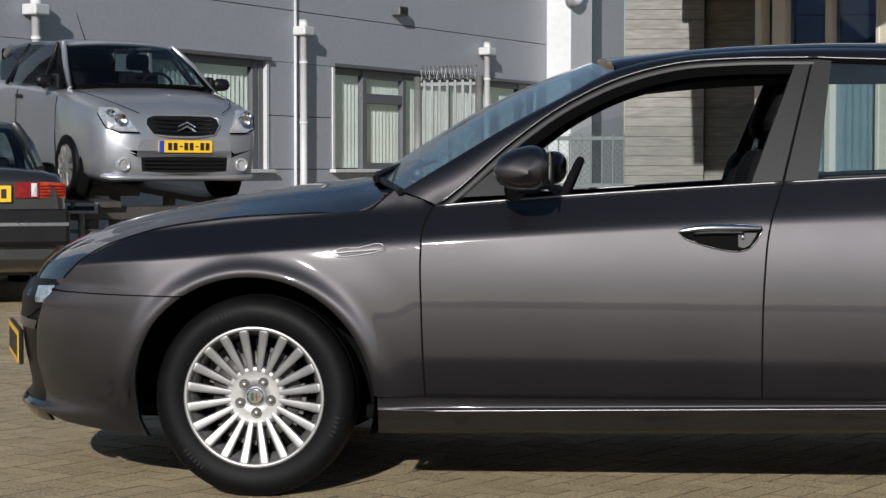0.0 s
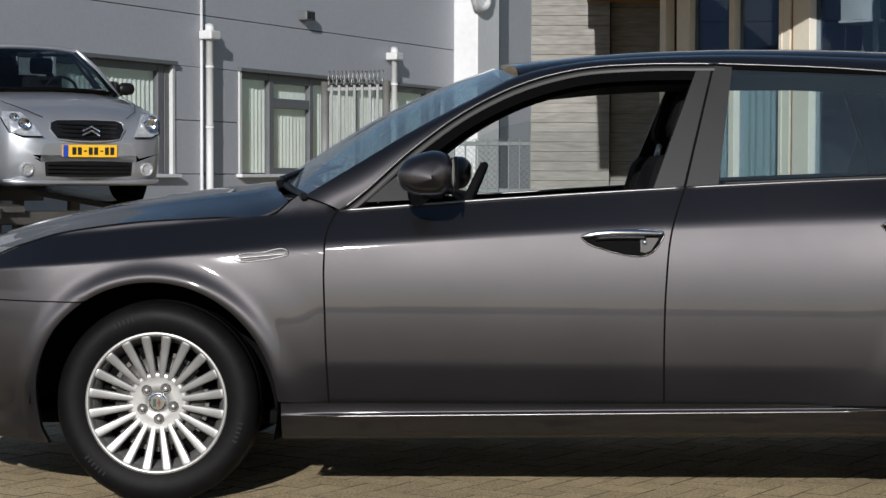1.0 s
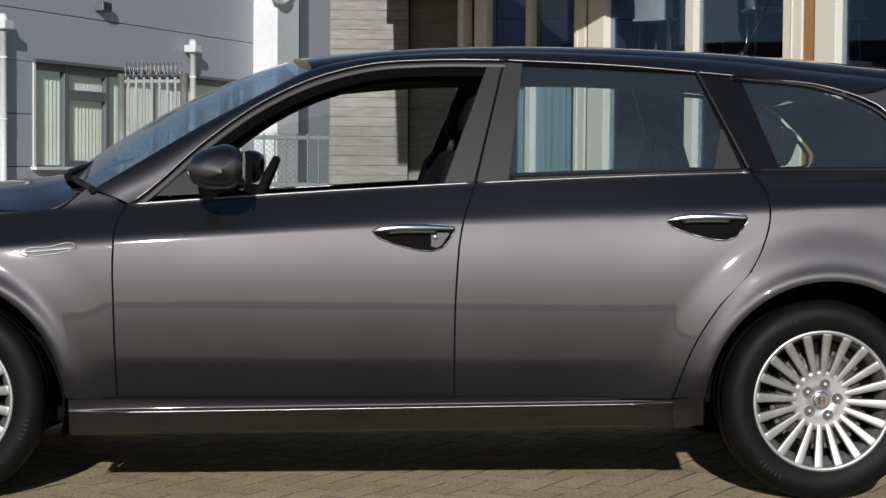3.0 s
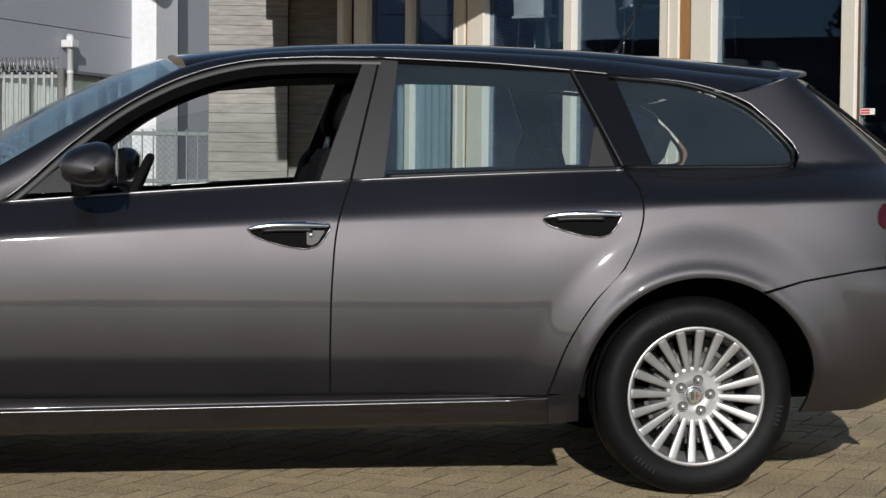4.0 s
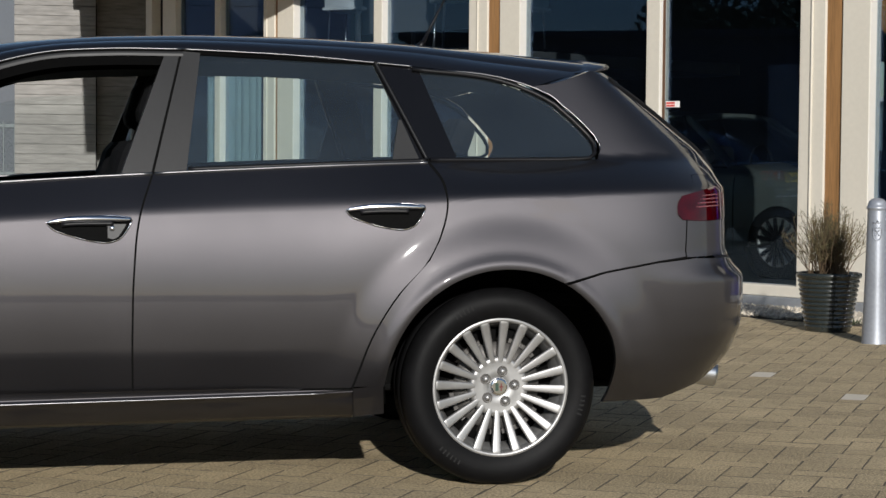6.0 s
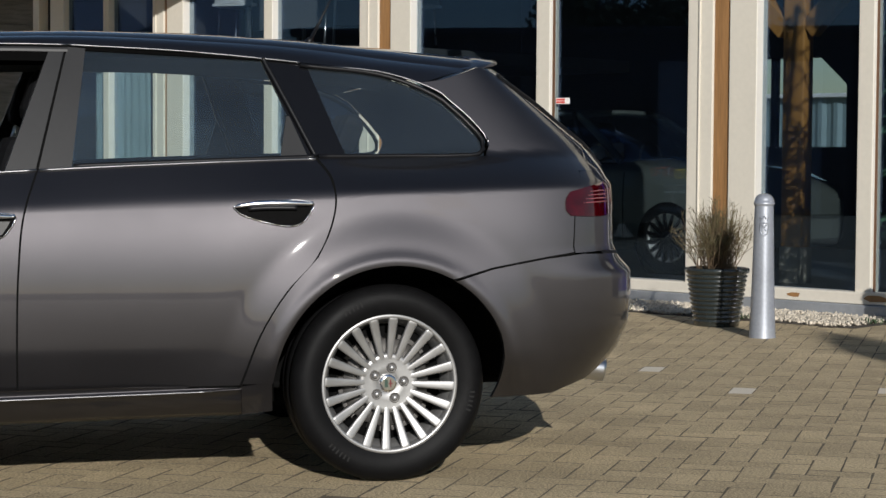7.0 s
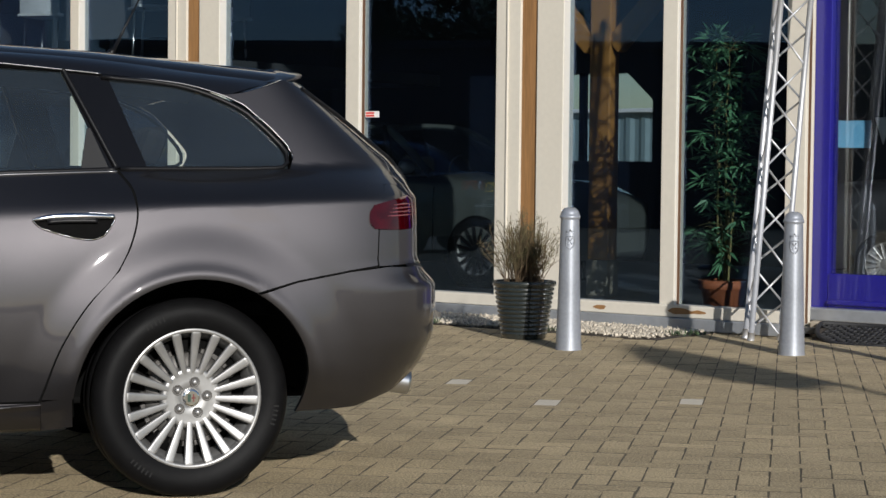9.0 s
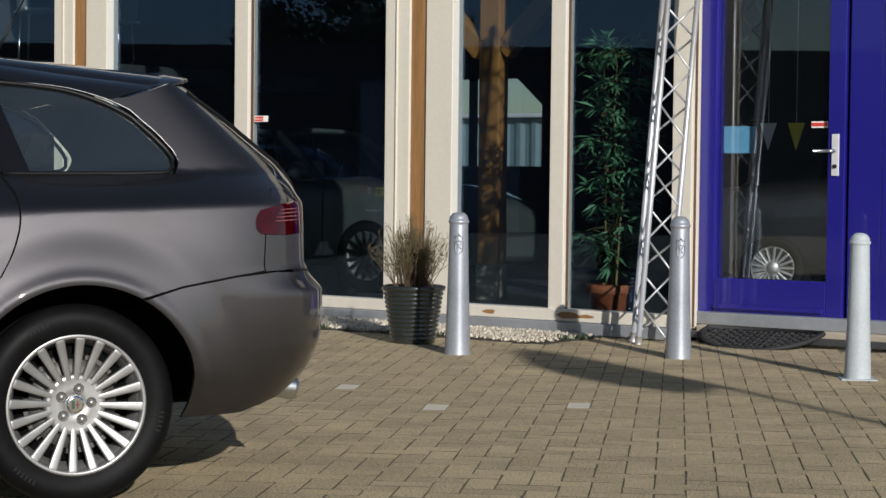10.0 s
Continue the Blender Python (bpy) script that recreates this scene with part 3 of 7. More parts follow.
    # light corner column and the grey bay beyond it
    part("corner_column", boxed(7.36, 8.28, -1.0, 0.44, 0.0, 6.5, 0.02), GREY_LIGHT, t, "light grey corner column")
    part("bay_panel", boxed(8.28, 9.40, -1.0, -0.05, 0.0, 6.5, 0.01), GREY_CLAD, t)
    part("bay_panel", boxed(9.43, 10.9, -1.0, -0.05, 0.0, 6.5, 0.01), GREY_CLAD, t)
    part("downpipe", tube(bmesh.new(), [(8.40, 0.30, 0), (8.40, 0.30, 6.4)], 0.07, 12), WHITE_PVC, t, "white plastic downpipe")
    bm = bmesh.new()
    m = MG
    ring = []
    for i in range(33):
        a = 2 * math.pi * i / 32
        ring.append((7.36 + 0.38 * math.cos(a), 0.50, 4.10 + 0.33 * math.sin(a)))
    tube(bm, ring, 0.055, 8, False)
    part("round_sign", bm, WHITE_PVC, t, "white ring shaped sign")
    return t


build_grey_building()


def build_concrete_wall():
    """Board-marked concrete wall between the two buildings: each board course is a shallow step."""
    t = thing("wall_concrete", pose(1.21, 15.0, 0), "board-marked concrete wall", "wall", kind="structure")
    random.seed(5)
    for i in range(40):
        z = i * 0.104
        for k0, k1, y0, y1 in ((0.0, 0.84, 0.0, 0.3), (0.86, 1.6, 0.22, 0.5)):
            d = random.uniform(0, 0.012)
            part("course", boxed(k0, k1, y0 - d, y1, z + 0.0015, z + 0.1025, 0.002), CONCRETE, t)
    part("core", boxed(0.005, 1.6, 0.25, 0.6, 0, 4.2, 0), SEAM, t)
    # unseen roof over the passage, added to throw shade on most of the wall
    bm = bmesh.new()
    plan = [(1.42, 9.6), (4.5, 9.6), (2.58, 12.8), (2.80, 14.95), (1.86, 14.95)]
    low, up = [bm.verts.new((x, y, 3.02)) for x, y in plan], [bm.verts.new((x, y, 3.14)) for x, y in plan]
    bm.faces.new(low[::-1])
    bm.faces.new(up)
    for i in range(5):
        bm.faces.new((low[i], low[(i + 1) % 5], up[(i + 1) % 5], up[i]))
    r = thing("porch_roof", pose(0, 0, 0), "unseen flat roof over the passage, added to shade the wall", "roof", kind="structure")
    part("deck", bm, BEAM, r)
    c = thing("canopy", pose(2.05, 14.6, 2.86), "brown timber soffit above the passage", "canopy", kind="structure")
    part("board", boxed(-0.25, 0.55, -0.3, 0.7, 0, 0.16, 0.01), BEAM, c)
    part("beam", boxed(-0.3, 0.6, -0.32, -0.26, -0.04, 0.22, 0.01), TRIM, c)


build_concrete_wall()


def build_fence(name, m, width, height, step, bar, label, barbed, mesh=False, metal=GALV):
    t = thing(name, m, label, "fence")
    for x in (0, width):
        part("post", tube(bmesh.new(), [(x, 0, 0), (x, 0, height + 0.05)], 0.055, 12), metal, t)
    for z in (0.15, height * 0.55, height - 0.08):
        part("rail", boxed(0, width, -0.02, 0.02, z, z + 0.05, 0.006), metal, t)
    n = int(width / step)
    for i in range(1, n):
        x = i * width / n
        part("bar", boxed(x - bar, x + bar, -0.045, -0.02, 0.08, height, 0.003), metal, t)
    if mesh:
        bm = bmesh.new()
        for i in range(int((width + height) / 0.07)):
            o = i * 0.07
            a, b = max(0.0, o - height + 0.1), min(width, o)
            tube(bm, [(a, 0.01, 0.1 + o - a), (b, 0.01, 0.1 + o - b)], 0.0022, 4, False)
            tube(bm, [(width - a, 0.014, 0.1 + o - a), (width - b, 0.014, 0.1 + o - b)], 0.0022, 4, False)
        part("wire_mesh", bm, metal, t, "diagonal chain-link wire mesh")
    if barbed:
        bm = bmesh.new()
        pts = []
        for i in range(200):
            a = i * 0.42
            pts.append((0.05 + (width - 0.1) * i / 199, 0.0 + 0.07 * math.cos(a), height + 0.11 + 0.09 * math.sin(a)))
        tube(bm, pts, 0.008, 5, False)
        part("wire_coil", bm, metal, t, "coiled barbed wire")
        for i in range(n):
            x = (i + 0.5) * width / n
            part("spike", tube(bmesh.new(), [(x, 0, height), (x, 0, height + 0.14)], [0.012, 0.002], 6), metal, t)
    return t


build_fence("metal_gate", Matrix(((0.94, 0.34, 0, -1.62), (-0.34, 0.94, 0, 20.9), (0, 0, 1, 0), (0, 0, 0, 1))), 0.93, 2.22, 0.115, 0.018, "galvanised bar gate with coiled barbed wire on top", True)
build_fence("metal_fence", pose(0.05, 17.2, 0, 0, 0, 4), 1.55, 1.42, 0.125, 0.009, "galvanised bar and mesh fence panel beside the concrete wall", False, True, FENCE_GREY)


# ---- bollards, planter, truss, mat and gravel before the shop ----
def build_bollard(m, material, label, plate=False):
    t = thing("bollard", m, label, "bollard", "bollards before the shop")
    bm = bmesh.new()
    prof = [(0.0, 0.826), (0.018, 0.825), (0.034, 0.819), (0.046, 0.808), (0.0535, 0.793), (0.056, 0.778), (0.060, 0.776), (0.060, 0.764), (0.0535, 0.758), (0.054, 0.752),
            (0.057, 0.62), (0.062, 0.40), (0.068, 0.20), (0.075, 0.02), (0.077, 0.0)]
    lathe(bm, prof, 40, "z", flip=True)
    part("shaft", bm, material, t, smooth=True)
    if plate:
        part("foot_plate", boxed(-0.10, 0.10, -0.10, 0.10, -0.004, 0.006, 0.003), material, t)
    # shield with a crown in low relief
    bm = bmesh.new()
    for sx in (-1, 1):
        tube(bm, [(0.0, -0.0585, 0.585), (sx * 0.018, -0.0575, 0.60), (sx * 0.024, -0.055, 0.625), (sx * 0.024, -0.0545, 0.655), (0.0, -0.0585, 0.66)], 0.0035, 6, False)
        tube(bm, [(sx * 0.012, -0.058, 0.612), (-sx * 0.012, -0.058, 0.648)], 0.003, 6)
        tube(bm, [(sx * 0.020, -0.0555, 0.67), (sx * 0.024, -0.054, 0.69), (sx * 0.009, -0.0575, 0.683), (0, -0.0575, 0.70)], 0.003, 6)
    if not plate:
        part("crest", bm, material, t, "cast shield in low relief")
    return t


build_bollard(pose(5.977, 4.332, 0, 0, 0, -23), BOLLARD, "silver-grey steel bollard with a cast shield")
build_bollard(pose(7.09, 3.71, 0, 0, 0, -26) @ Matrix.Scale(0.99, 4), BOLLARD, "silver-grey steel bollard with a cast shield")
build_bollard(pose(7.39, 2.42, 0, 0, 0, -30) @ Matrix.Scale(0.923, 4), BOLLARD_PALE, "paler grey steel bollard on a square foot plate", True)


def build_planter():
    t = thing("plant_pot", pose(6.033, 5.108, 0), "dark ribbed glazed plant pot", "plant pot")
    prof = [(0.0, 0.0), (0.135, 0.0), (0.14, 0.01)]
    n = 11
    for i in range(n):
        z = 0.02 + 0.30 * i / n
        r = 0.14 + 0.045 * i / n
        prof += [(r - 0.004, z), (r + 0.005, z + 0.007), (r + 0.006, z + 0.016), (r - 0.003, z + 0.024)]
    prof += [(0.19, 0.325), (0.198, 0.33), (0.198, 0.352), (0.19, 0.358), (0.178, 0.354), (0.172, 0.30), (0.0, 0.30)]
    bm = bmesh.new()
    lathe(bm, prof, 48, "z")
    part("pot_body", bm, POT, t, smooth=True)
    bm = bmesh.new()
    lathe(bm, [(0.0, 0.325), (0.10, 0.322), (0.18, 0.31)], 24, "z", flip=True)
    part("soil", bm, SOIL, t)
    p = thing("dry_shrub", pose(6.033, 5.108, 0.31), "half-dry broom shrub with thin brown twigs", "shrub")
    random.seed(11)
    stems, tips = bmesh.new(), bmesh.new()
    for i in range(230):
        a, lean = random.uniform(0, 2 * math.pi), random.uniform(0.0, 0.62) ** 1.0
        h = random.uniform(0.22, 0.47) * (1.08 - 0.5 * lean)
        b = Vector((random.gauss(0, 0.045), random.gauss(0, 0.045), 0))
        tip = b + Vector((math.cos(a) * lean * 0.36, math.sin(a) * lean * 0.36, h))
        mid = b.lerp(tip, 0.5) + Vector((0, 0, 0.03 * lean)) + Vector((random.gauss(0, 0.012), random.gauss(0, 0.012), 0))
        tube(stems, [b, mid, tip], [0.0028, 0.002, 0.0009], 4, False)
        for j in range(12):
            f = random.uniform(0.35, 1.0)
            q = (b.lerp(mid, f * 2) if f < 0.5 else mid.lerp(tip, f * 2 - 1))
            d = Vector((random.gauss(0, 1), random.gauss(0, 1), random.uniform(0.3, 1.6))).normalized() * random.uniform(0.025, 0.06)
            tube(tips, [q, q + d], [0.0016, 0.0006], 3, False)
    part("woody_base", stems, TWIG, p)
    part("twig_crown", tips, surface("olive_twig", (0.13, 0.11, 0.05), 0.85, vary=0.35, per_island=0.9), p, "fine olive-brown twig tips")


build_planter()


def build_truss():
    t = thing("lattice_truss", MF @ pose(-0.275, 0.27, 0, 0, -4.6, 0), "upright silver aluminium lattice truss leaning slightly", "truss")
    base = [Vector((0.115, -0.03, 0)), Vector((-0.115, -0.05, 0)), Vector((0.0, 0.115, 0))]
    H = 3.4
    for b in base:
        part("chord", tube(bmesh.new(), [b, b + Vector((0, 0, H))], 0.0175, 12), TRUSS_ALU, t, smooth=True)
    step = 0.21
    for a, b in ((0, 1), (1, 2), (2, 0)):
        for i in range(int(H / step)):
            p, q = (a, b) if i % 2 == 0 else (b, a)
            part("brace", tube(bmesh.new(), [base[p] + Vector((0, 0, i * step + 0.03)), base[q] + Vector((0, 0, (i + 1) * step + 0.03))], 0.007, 8), TRUSS_ALU, t, smooth=True)
    for b in base:
        part("spigot", tube(bmesh.new(), [b + Vector((0, 0, -0.03)), b + Vector((0, 0, 0.05))], 0.0215, 12), TRUSS_ALU, t, smooth=True)


build_truss()


def build_mat():
    """Half-round rubber mat with a pierced scroll pattern."""
    t = thing("doormat", Matrix.Translation(f_at(-0.90, -0.12, 0.075)) @ MF.to_3x3().to_4x4() @ Matrix.Rotation(radians(-16), 4, "X"), "black half-round pierced rubber doormat", "doormat")
    bm = bmesh.new()
    R, D = 0.39, 0.36
    out = [(R * math.cos(a), D * math.sin(a)) for a in np.linspace(0, math.pi, 40)]
    tube(bm, [(x, y, 0.018) for x, y in out], 0.016, 8)
    tube(bm, [(-R, 0, 0.018), (R, 0, 0.018)], 0.016, 8)
    part("rim", bm, MAT_RUBBER, t)
    bm = bmesh.new()
    for i in range(13):
        for j in range(6):
            x, y = -0.42 + i * 0.07, 0.03 + j * 0.055
            if (x / R) ** 2 + (y / D) ** 2 < 0.82:
                ring = [(x + 0.028 * math.cos(a), y + 0.022 * math.sin(a), 0.012 + 0.004 * math.sin(3 * a + i)) for a in np.linspace(0, 2 * math.pi, 14)]
                tube(bm, ring, 0.009, 6, False)
    tagged(part("scrollwork", bm, MAT_RUBBER, t), kind="stuff")
    bm = bmesh.new()
    vs = [bm.verts.new((x * 0.98, y * 0.98, 0.006)) for x, y in out]
    bm.faces.new(vs)
    part("backing", bm, SOIL, t)


build_mat()


def build_gravel():
    random.seed(3)
    bm = bmesh.new()
    for i in range(9000):
        k = random.uniform(0.22, 4.6)
        d = random.uniform(0.08, 0.74 + 0.05 * math.sin(k * 5))
        r = random.uniform(0.008, 0.017)
        c = Vector((k, d, random.uniform(0.0, 0.012) + 0.6 * r))
        q = Euler((random.uniform(0, 6), random.uniform(0, 6), random.uniform(0, 6))).to_matrix()
        sc = (r * random.uniform(0.9, 1.4), r * random.uniform(0.7, 1.1), r * random.uniform(0.5, 0.8))
        vs = [bm.verts.new(c + q @ Vector((sc[0] * x, sc[1] * y, sc[2] * z))) for x, y, z in ((1, 0, 0), (-1, 0, 0), (0, 1, 0), (0, -1, 0), (0, 0, 1), (0, 0, -1))]
        for a in (0, 1):
            for b in (2, 3):
                for e in (4, 5):
                    f = bm.faces.new((vs[a], vs[b], vs[e]))
                    f.smooth = True
    bmesh.ops.recalc_face_normals(bm, faces=bm.faces)
    ob = tagged(link_mesh("gravel", bm, PEBBLE), "strip of pale pebbles along the shop front", "gravel", kind="stuff")
    ob.matrix_world = MF
    bed = tagged(link_mesh("gravel_bed", boxed(0.15, 5.2, 0.0, 0.80, -0.011, 0.004, 0), SOIL), "dark earth bed under the pebbles", "bed", kind="structure")
    bed.matrix_world = MF
    w = bmesh.new()
    for i in range(170):
        k, d = random.choice(((1.28, 0.76), (1.2, 0.7), (0.2, 0.5), (0.1, 0.36), (0.95, 0.80), (1.9, 0.8)))
        k, d = k + random.gauss(0, 0.05), d + random.gauss(0, 0.025)
        a, h = random.uniform(0, 6.28), random.uniform(0.015, 0.05)
        b = Vector((k, d, 0.006))
        tip = b + Vector((math.cos(a) * h * 0.8, math.sin(a) * h * 0.8, h))
        s = Vector((-math.sin(a), math.cos(a), 0)) * 0.005
        vs = [w.verts.new(p) for p in (b, b.lerp(tip, 0.6) + s, tip, b.lerp(tip, 0.6) - s)]
        w.faces.new(vs)
    ob = tagged(link_mesh("weeds", w, SHRUB), "small green weeds in the paving joints", "weeds", kind="stuff")
    ob.matrix_world = MF


build_gravel()


def build_bamboo():
    """Potted bamboo just behind the glass: thin canes with drooping fans of leaves."""
    m = Matrix.Translation(f_at(0.37, -0.42, 0.06))
    pot = thing("flower_pot", m, "terracotta flower pot behind the shop window", "flower pot")
    bm = bmesh.new()
    lathe(bm, [(0.0, 0.0), (0.12, 0.0), (0.148, 0.19), (0.16, 0.195), (0.168, 0.205), (0.170, 0.255), (0.155, 0.258), (0.145, 0.22), (0.0, 0.22)], 32)
    part("pot_body", bm, TERRACOTTA, pot, smooth=True)
    t = thing("bamboo_plant", m @ pose(0, 0, 0.22), "tall leafy bamboo plant in a terracotta pot", "plant")
    random.seed(21)
    stems, leaves = bmesh.new(), bmesh.new()
    for i in range(5):
        a = i * 1.3 + 0.4
        pts = [Vector((0.03 * math.cos(a), 0.03 * math.sin(a), 0))]
        for j in range(1, 9):
            r = 0.03 + 0.010 * j
            pts.append(Vector((math.cos(a) * r + random.gauss(0, 0.008), math.sin(a) * r + random.gauss(0, 0.008), j * 0.195 + random.uniform(-0.02, 0.02))))
        tube(stems, pts, [0.009 - 0.0007 * j for j in range(9)], 6)
        for j, p in enumerate(pts):
            if j < 1:
                continue
            for _ in range(3 if j < 8 else 4):
                b = random.uniform(0, 2 * math.pi)
                reach = random.uniform(0.06, 0.26) * (1.0 if j < 6 else 0.7)
                e = p + Vector((math.cos(b) * reach, math.sin(b) * reach, random.uniform(-0.02, 0.12)))
                tube(stems, [p, p.lerp(e, 0.5) + Vector((0, 0, 0.03)), e], [0.0025, 0.002, 0.0012], 4, False)
                out = (e - p).normalized()
                for k in range(8):
                    f = (k - 3.5) / 3.5
                    l = (Matrix.Rotation(f * 1.5, 3, "Z") @ out + Vector((0, 0, random.uniform(-0.9, 0.25)))).normalized()
                    n = random.uniform(0.09, 0.16)
                    s = l.cross(Vector((random.gauss(0, 0.5), random.gauss(0, 0.5), 1))).normalized() * n * 0.085
                    q = e + Vector((random.gauss(0, 0.012), random.gauss(0, 0.012), random.gauss(0, 0.012)))
                    mid, tip = q + l * n * 0.45, q + l * n + Vector((0, 0, -0.022))
                    vs = [leaves.verts.new(x) for x in (q, mid + s, tip, mid - s)]
                    leaves.faces.new(vs)
    part("stems", stems, STEM, t)
    part("leaves", leaves, LEAF, t, "narrow dark green bamboo leaves")


build_bamboo()


def sticker(k, z):
    t = thing("sticker", MF @ pose(k, -0.043, z), "small red and white sticker on the pane", "sticker")
    part("paper", boxed(-0.13, 0.0, 0, 0.002, -0.045, 0.0, 0), WHITE_PAPER, t)
    part("band", boxed(-0.085, -0.005, 0.002, 0.0035, -0.02, -0.006, 0), RED_BAND, t)
    part("band", boxed(-0.085, -0.005, 0.002, 0.0035, -0.04, -0.026, 0), RED_BAND, t)


sticker(3.185, 1.462)


def build_curtain(k0, k1, d):
    t = thing("curtain", MF @ pose(0, d, 0.12), "pale pleated curtain behind the window", "curtain")
    bm = bmesh.new()
    row = [(k0 + (k1 - k0) * i / 80, 0.035 * math.sin(i * 0.9) + 0.012 * math.sin(i * 2.3)) for i in range(81)]
    grid(bm, [[(x, y, z) for x, y in row] for z in (0.05, 0.8, 1.5, 2.05)])
    part("cloth", bm, CURTAIN, t)


build_curtain(7.9, 9.15, -0.35)


def build_gallery():
    """Raised office floor at the far end of the showroom, with a white table and chairs."""
    t = thing("gallery_floor", MF, "dark raised gallery floor in the showroom", "floor", kind="structure")
    part("slab", boxed(6.3, 9.5, -5.0, -1.1, 1.90, 2.02, 0.01), SHOP_FLOOR, t)
    for k in (6.5, 9.3):
        part("support", boxed(k - 0.06, k + 0.06, -1.3, -1.18, 0.06, 1.90, 0.006), TRIM, t)
    d = thing("office_table", MF @ pose(7.35, -1.75, 2.02), "white office table with dark modesty panel", "table")
    part("tabletop", boxed(-0.85, 0.85, -0.42, 0.42, 0.70, 0.735, 0.008), WHITE_PVC, d)
    part("panel", boxed(-0.78, 0.78, 0.30, 0.33, 0.20, 0.70, 0.004), DARK_FRAME, d)
    for x in (-0.80, 0.80):
        for y in (-0.37, 0.37):
            part("leg", tube(bmesh.new(), [(x, y, 0), (x, y, 0.70)], 0.022, 8), SATIN, d)
    chair = None
    for k, dd, turn in ((6.70, -1.32, 150), (8.30, -1.45, 200), (7.0, -2.45, 10)):
        m = MF @ pose(k, dd, 2.02, 0, 0, turn)
        if chair is None:
            chair = thing("office_chair", m, "white moulded chair with slim legs", "chair", "chairs round the office table")
            part("seat", boxed(-0.22, 0.22, -0.22, 0.22, 0.43, 0.46, 0.012), WHITE_PVC, chair)
            bm = bmesh.new()
            grid(bm, [[(0.21 * u, -0.22 - 0.03 * z + 0.04 * u * u, 0.46 + 0.40 * z) for u in np.linspace(-1, 1, 9)] for z in np.linspace(0, 1, 6)])
            part("backrest", bm, WHITE_PVC, chair)
            for x in (-0.18, 0.18):
                for y in (-0.18, 0.18):
                    part("leg", tube(bmesh.new(), [(x, y, 0), (x * 0.9, y * 0.9, 0.43)], 0.012, 6), SATIN, chair)
        else:
            copy_thing(chair, m)


build_gallery()


# ---- things that stand outside the view and show in the glass, or throw shade ----
def build_dark_shed():
    t = thing("dark_shed", pose(-16.0, -8.0, 0), "long low dark industrial shed across the yard", "shed")
    part("wall", boxed(-8, 0, -50, 24, 0, 3.3, 0.02), DARK_SHED, t)
    part("roof_edge", boxed(-8.1, 0.1, -50.1, 24.1, 3.3, 3.45, 0.02), DARK_SHED, t)
    for i in range(-12, 6):
        part("wall_rib", boxed(0.0, 0.06, 1 + 4 * i, 1.12 + 4 * i, 0, 3.3, 0.01), DARK_SHED, t)
    part("door", boxed(0.0, 0.05, 14.0, 17.0, 0, 2.8, 0.01), GREY_CLAD, t)


build_dark_shed()


def build_skyline_wall():
    """Plain dark units far behind the camera, unseen, added as a skyline for the car's paint to mirror."""
    t = thing("wall_yard", pose(0, -130, 0), "plain dark grey units added as a skyline for reflections", "wall", kind="structure")
    for x0, x1, h, back in ((-90, -24, 4.2, 0), (-23.99, -9, 3.6, 0), (-8.99, 6.5, 4.3, 0), (6.51, 20, 3.9, 0), (20.01, 90, 4.5, 0)):
        part("wall_panel", boxed(x0, x1, -8 - back, -back, 0, h, 0.02), DARK_SHED, t)
        part("coping", boxed(x0 - 0.05, x1 + 0.05, -8.1 - back, 0.06 - back, h, h + 0.15, 0.01), DARK_FRAME, t)


build_skyline_wall()


def build_tree(m, height, seed):
    t = thing("tree", m, "broad leafy tree beyond the shed", "tree")
    random.seed(seed)
    bm = bmesh.new()
    tube(bm, [(0, 0, 0), (0.1, 0, height * 0.3), (0.05, 0.1, height * 0.6)], [0.22, 0.17, 0.08], 10)
    limbs = []
    for i in range(9):
        a = i * 2.4
        z0 = height * random.uniform(0.28, 0.55)
        e = Vector((math.cos(a) * height * random.uniform(0.06, 0.2), math.sin(a) * height * random.uniform(0.06, 0.2), z0 + height * random.uniform(0.15, 0.4)))
        tube(bm, [(0.05, 0, z0), Vector((0.05, 0, z0)).lerp(e, 0.5) + Vector((0, 0, 0.2)), e], [0.08, 0.05, 0.02], 6)
        limbs.append(e)
    part("trunk", bm, BARK, t)
    bm = bmesh.new()
    for i in range(15000):
        c = random.choice(limbs) + Vector((random.gauss(0, 1), random.gauss(0, 1), random.gauss(0.3, 0.8))) * height * 0.06
        n = Vector((random.gauss(0, 1), random.gauss(0, 1), random.gauss(0, 1))).normalized()
        a = n.orthogonal().normalized() * random.uniform(0.08, 0.15)
        b = n.cross(a).normalized() * random.uniform(0.05, 0.09)
        bm.faces.new([bm.verts.new(p) for p in (c - a, c - b, c + a, c + b)])
    part("crown", bm, SHRUB, t)


build_tree(pose(-33.3, 10.1, 0), 8.0, 1)
build_tree(pose(-33.5, 12.3, 0), 6.0, 4)


# ---- the estate car: x runs to its tail from the front axle, its near flank lies at y = -0.915 ----
HALF = 0.915
HUB_Z, ARCH_R, REAR_X = 0.312, 0.378, 2.70
MCAR = pose(0, HALF, 0)


def crease_z(x):
    return 0.765 + 0.0772 * x - 0.0083 * x * x


def belt_z(x):
    return 0.855 + 0.097 * x - 0.0125 * x * x


NOSE = ([0.15, 0.17, 0.20, 0.236, 0.27, 0.30, 0.42, 0.51, 0.60, 0.66, 0.75, 1.5], [-0.87, -0.90, -0.94, -0.965, -0.925, -0.92, -0.935, -0.94, -0.93, -0.885, -0.885, -0.885])
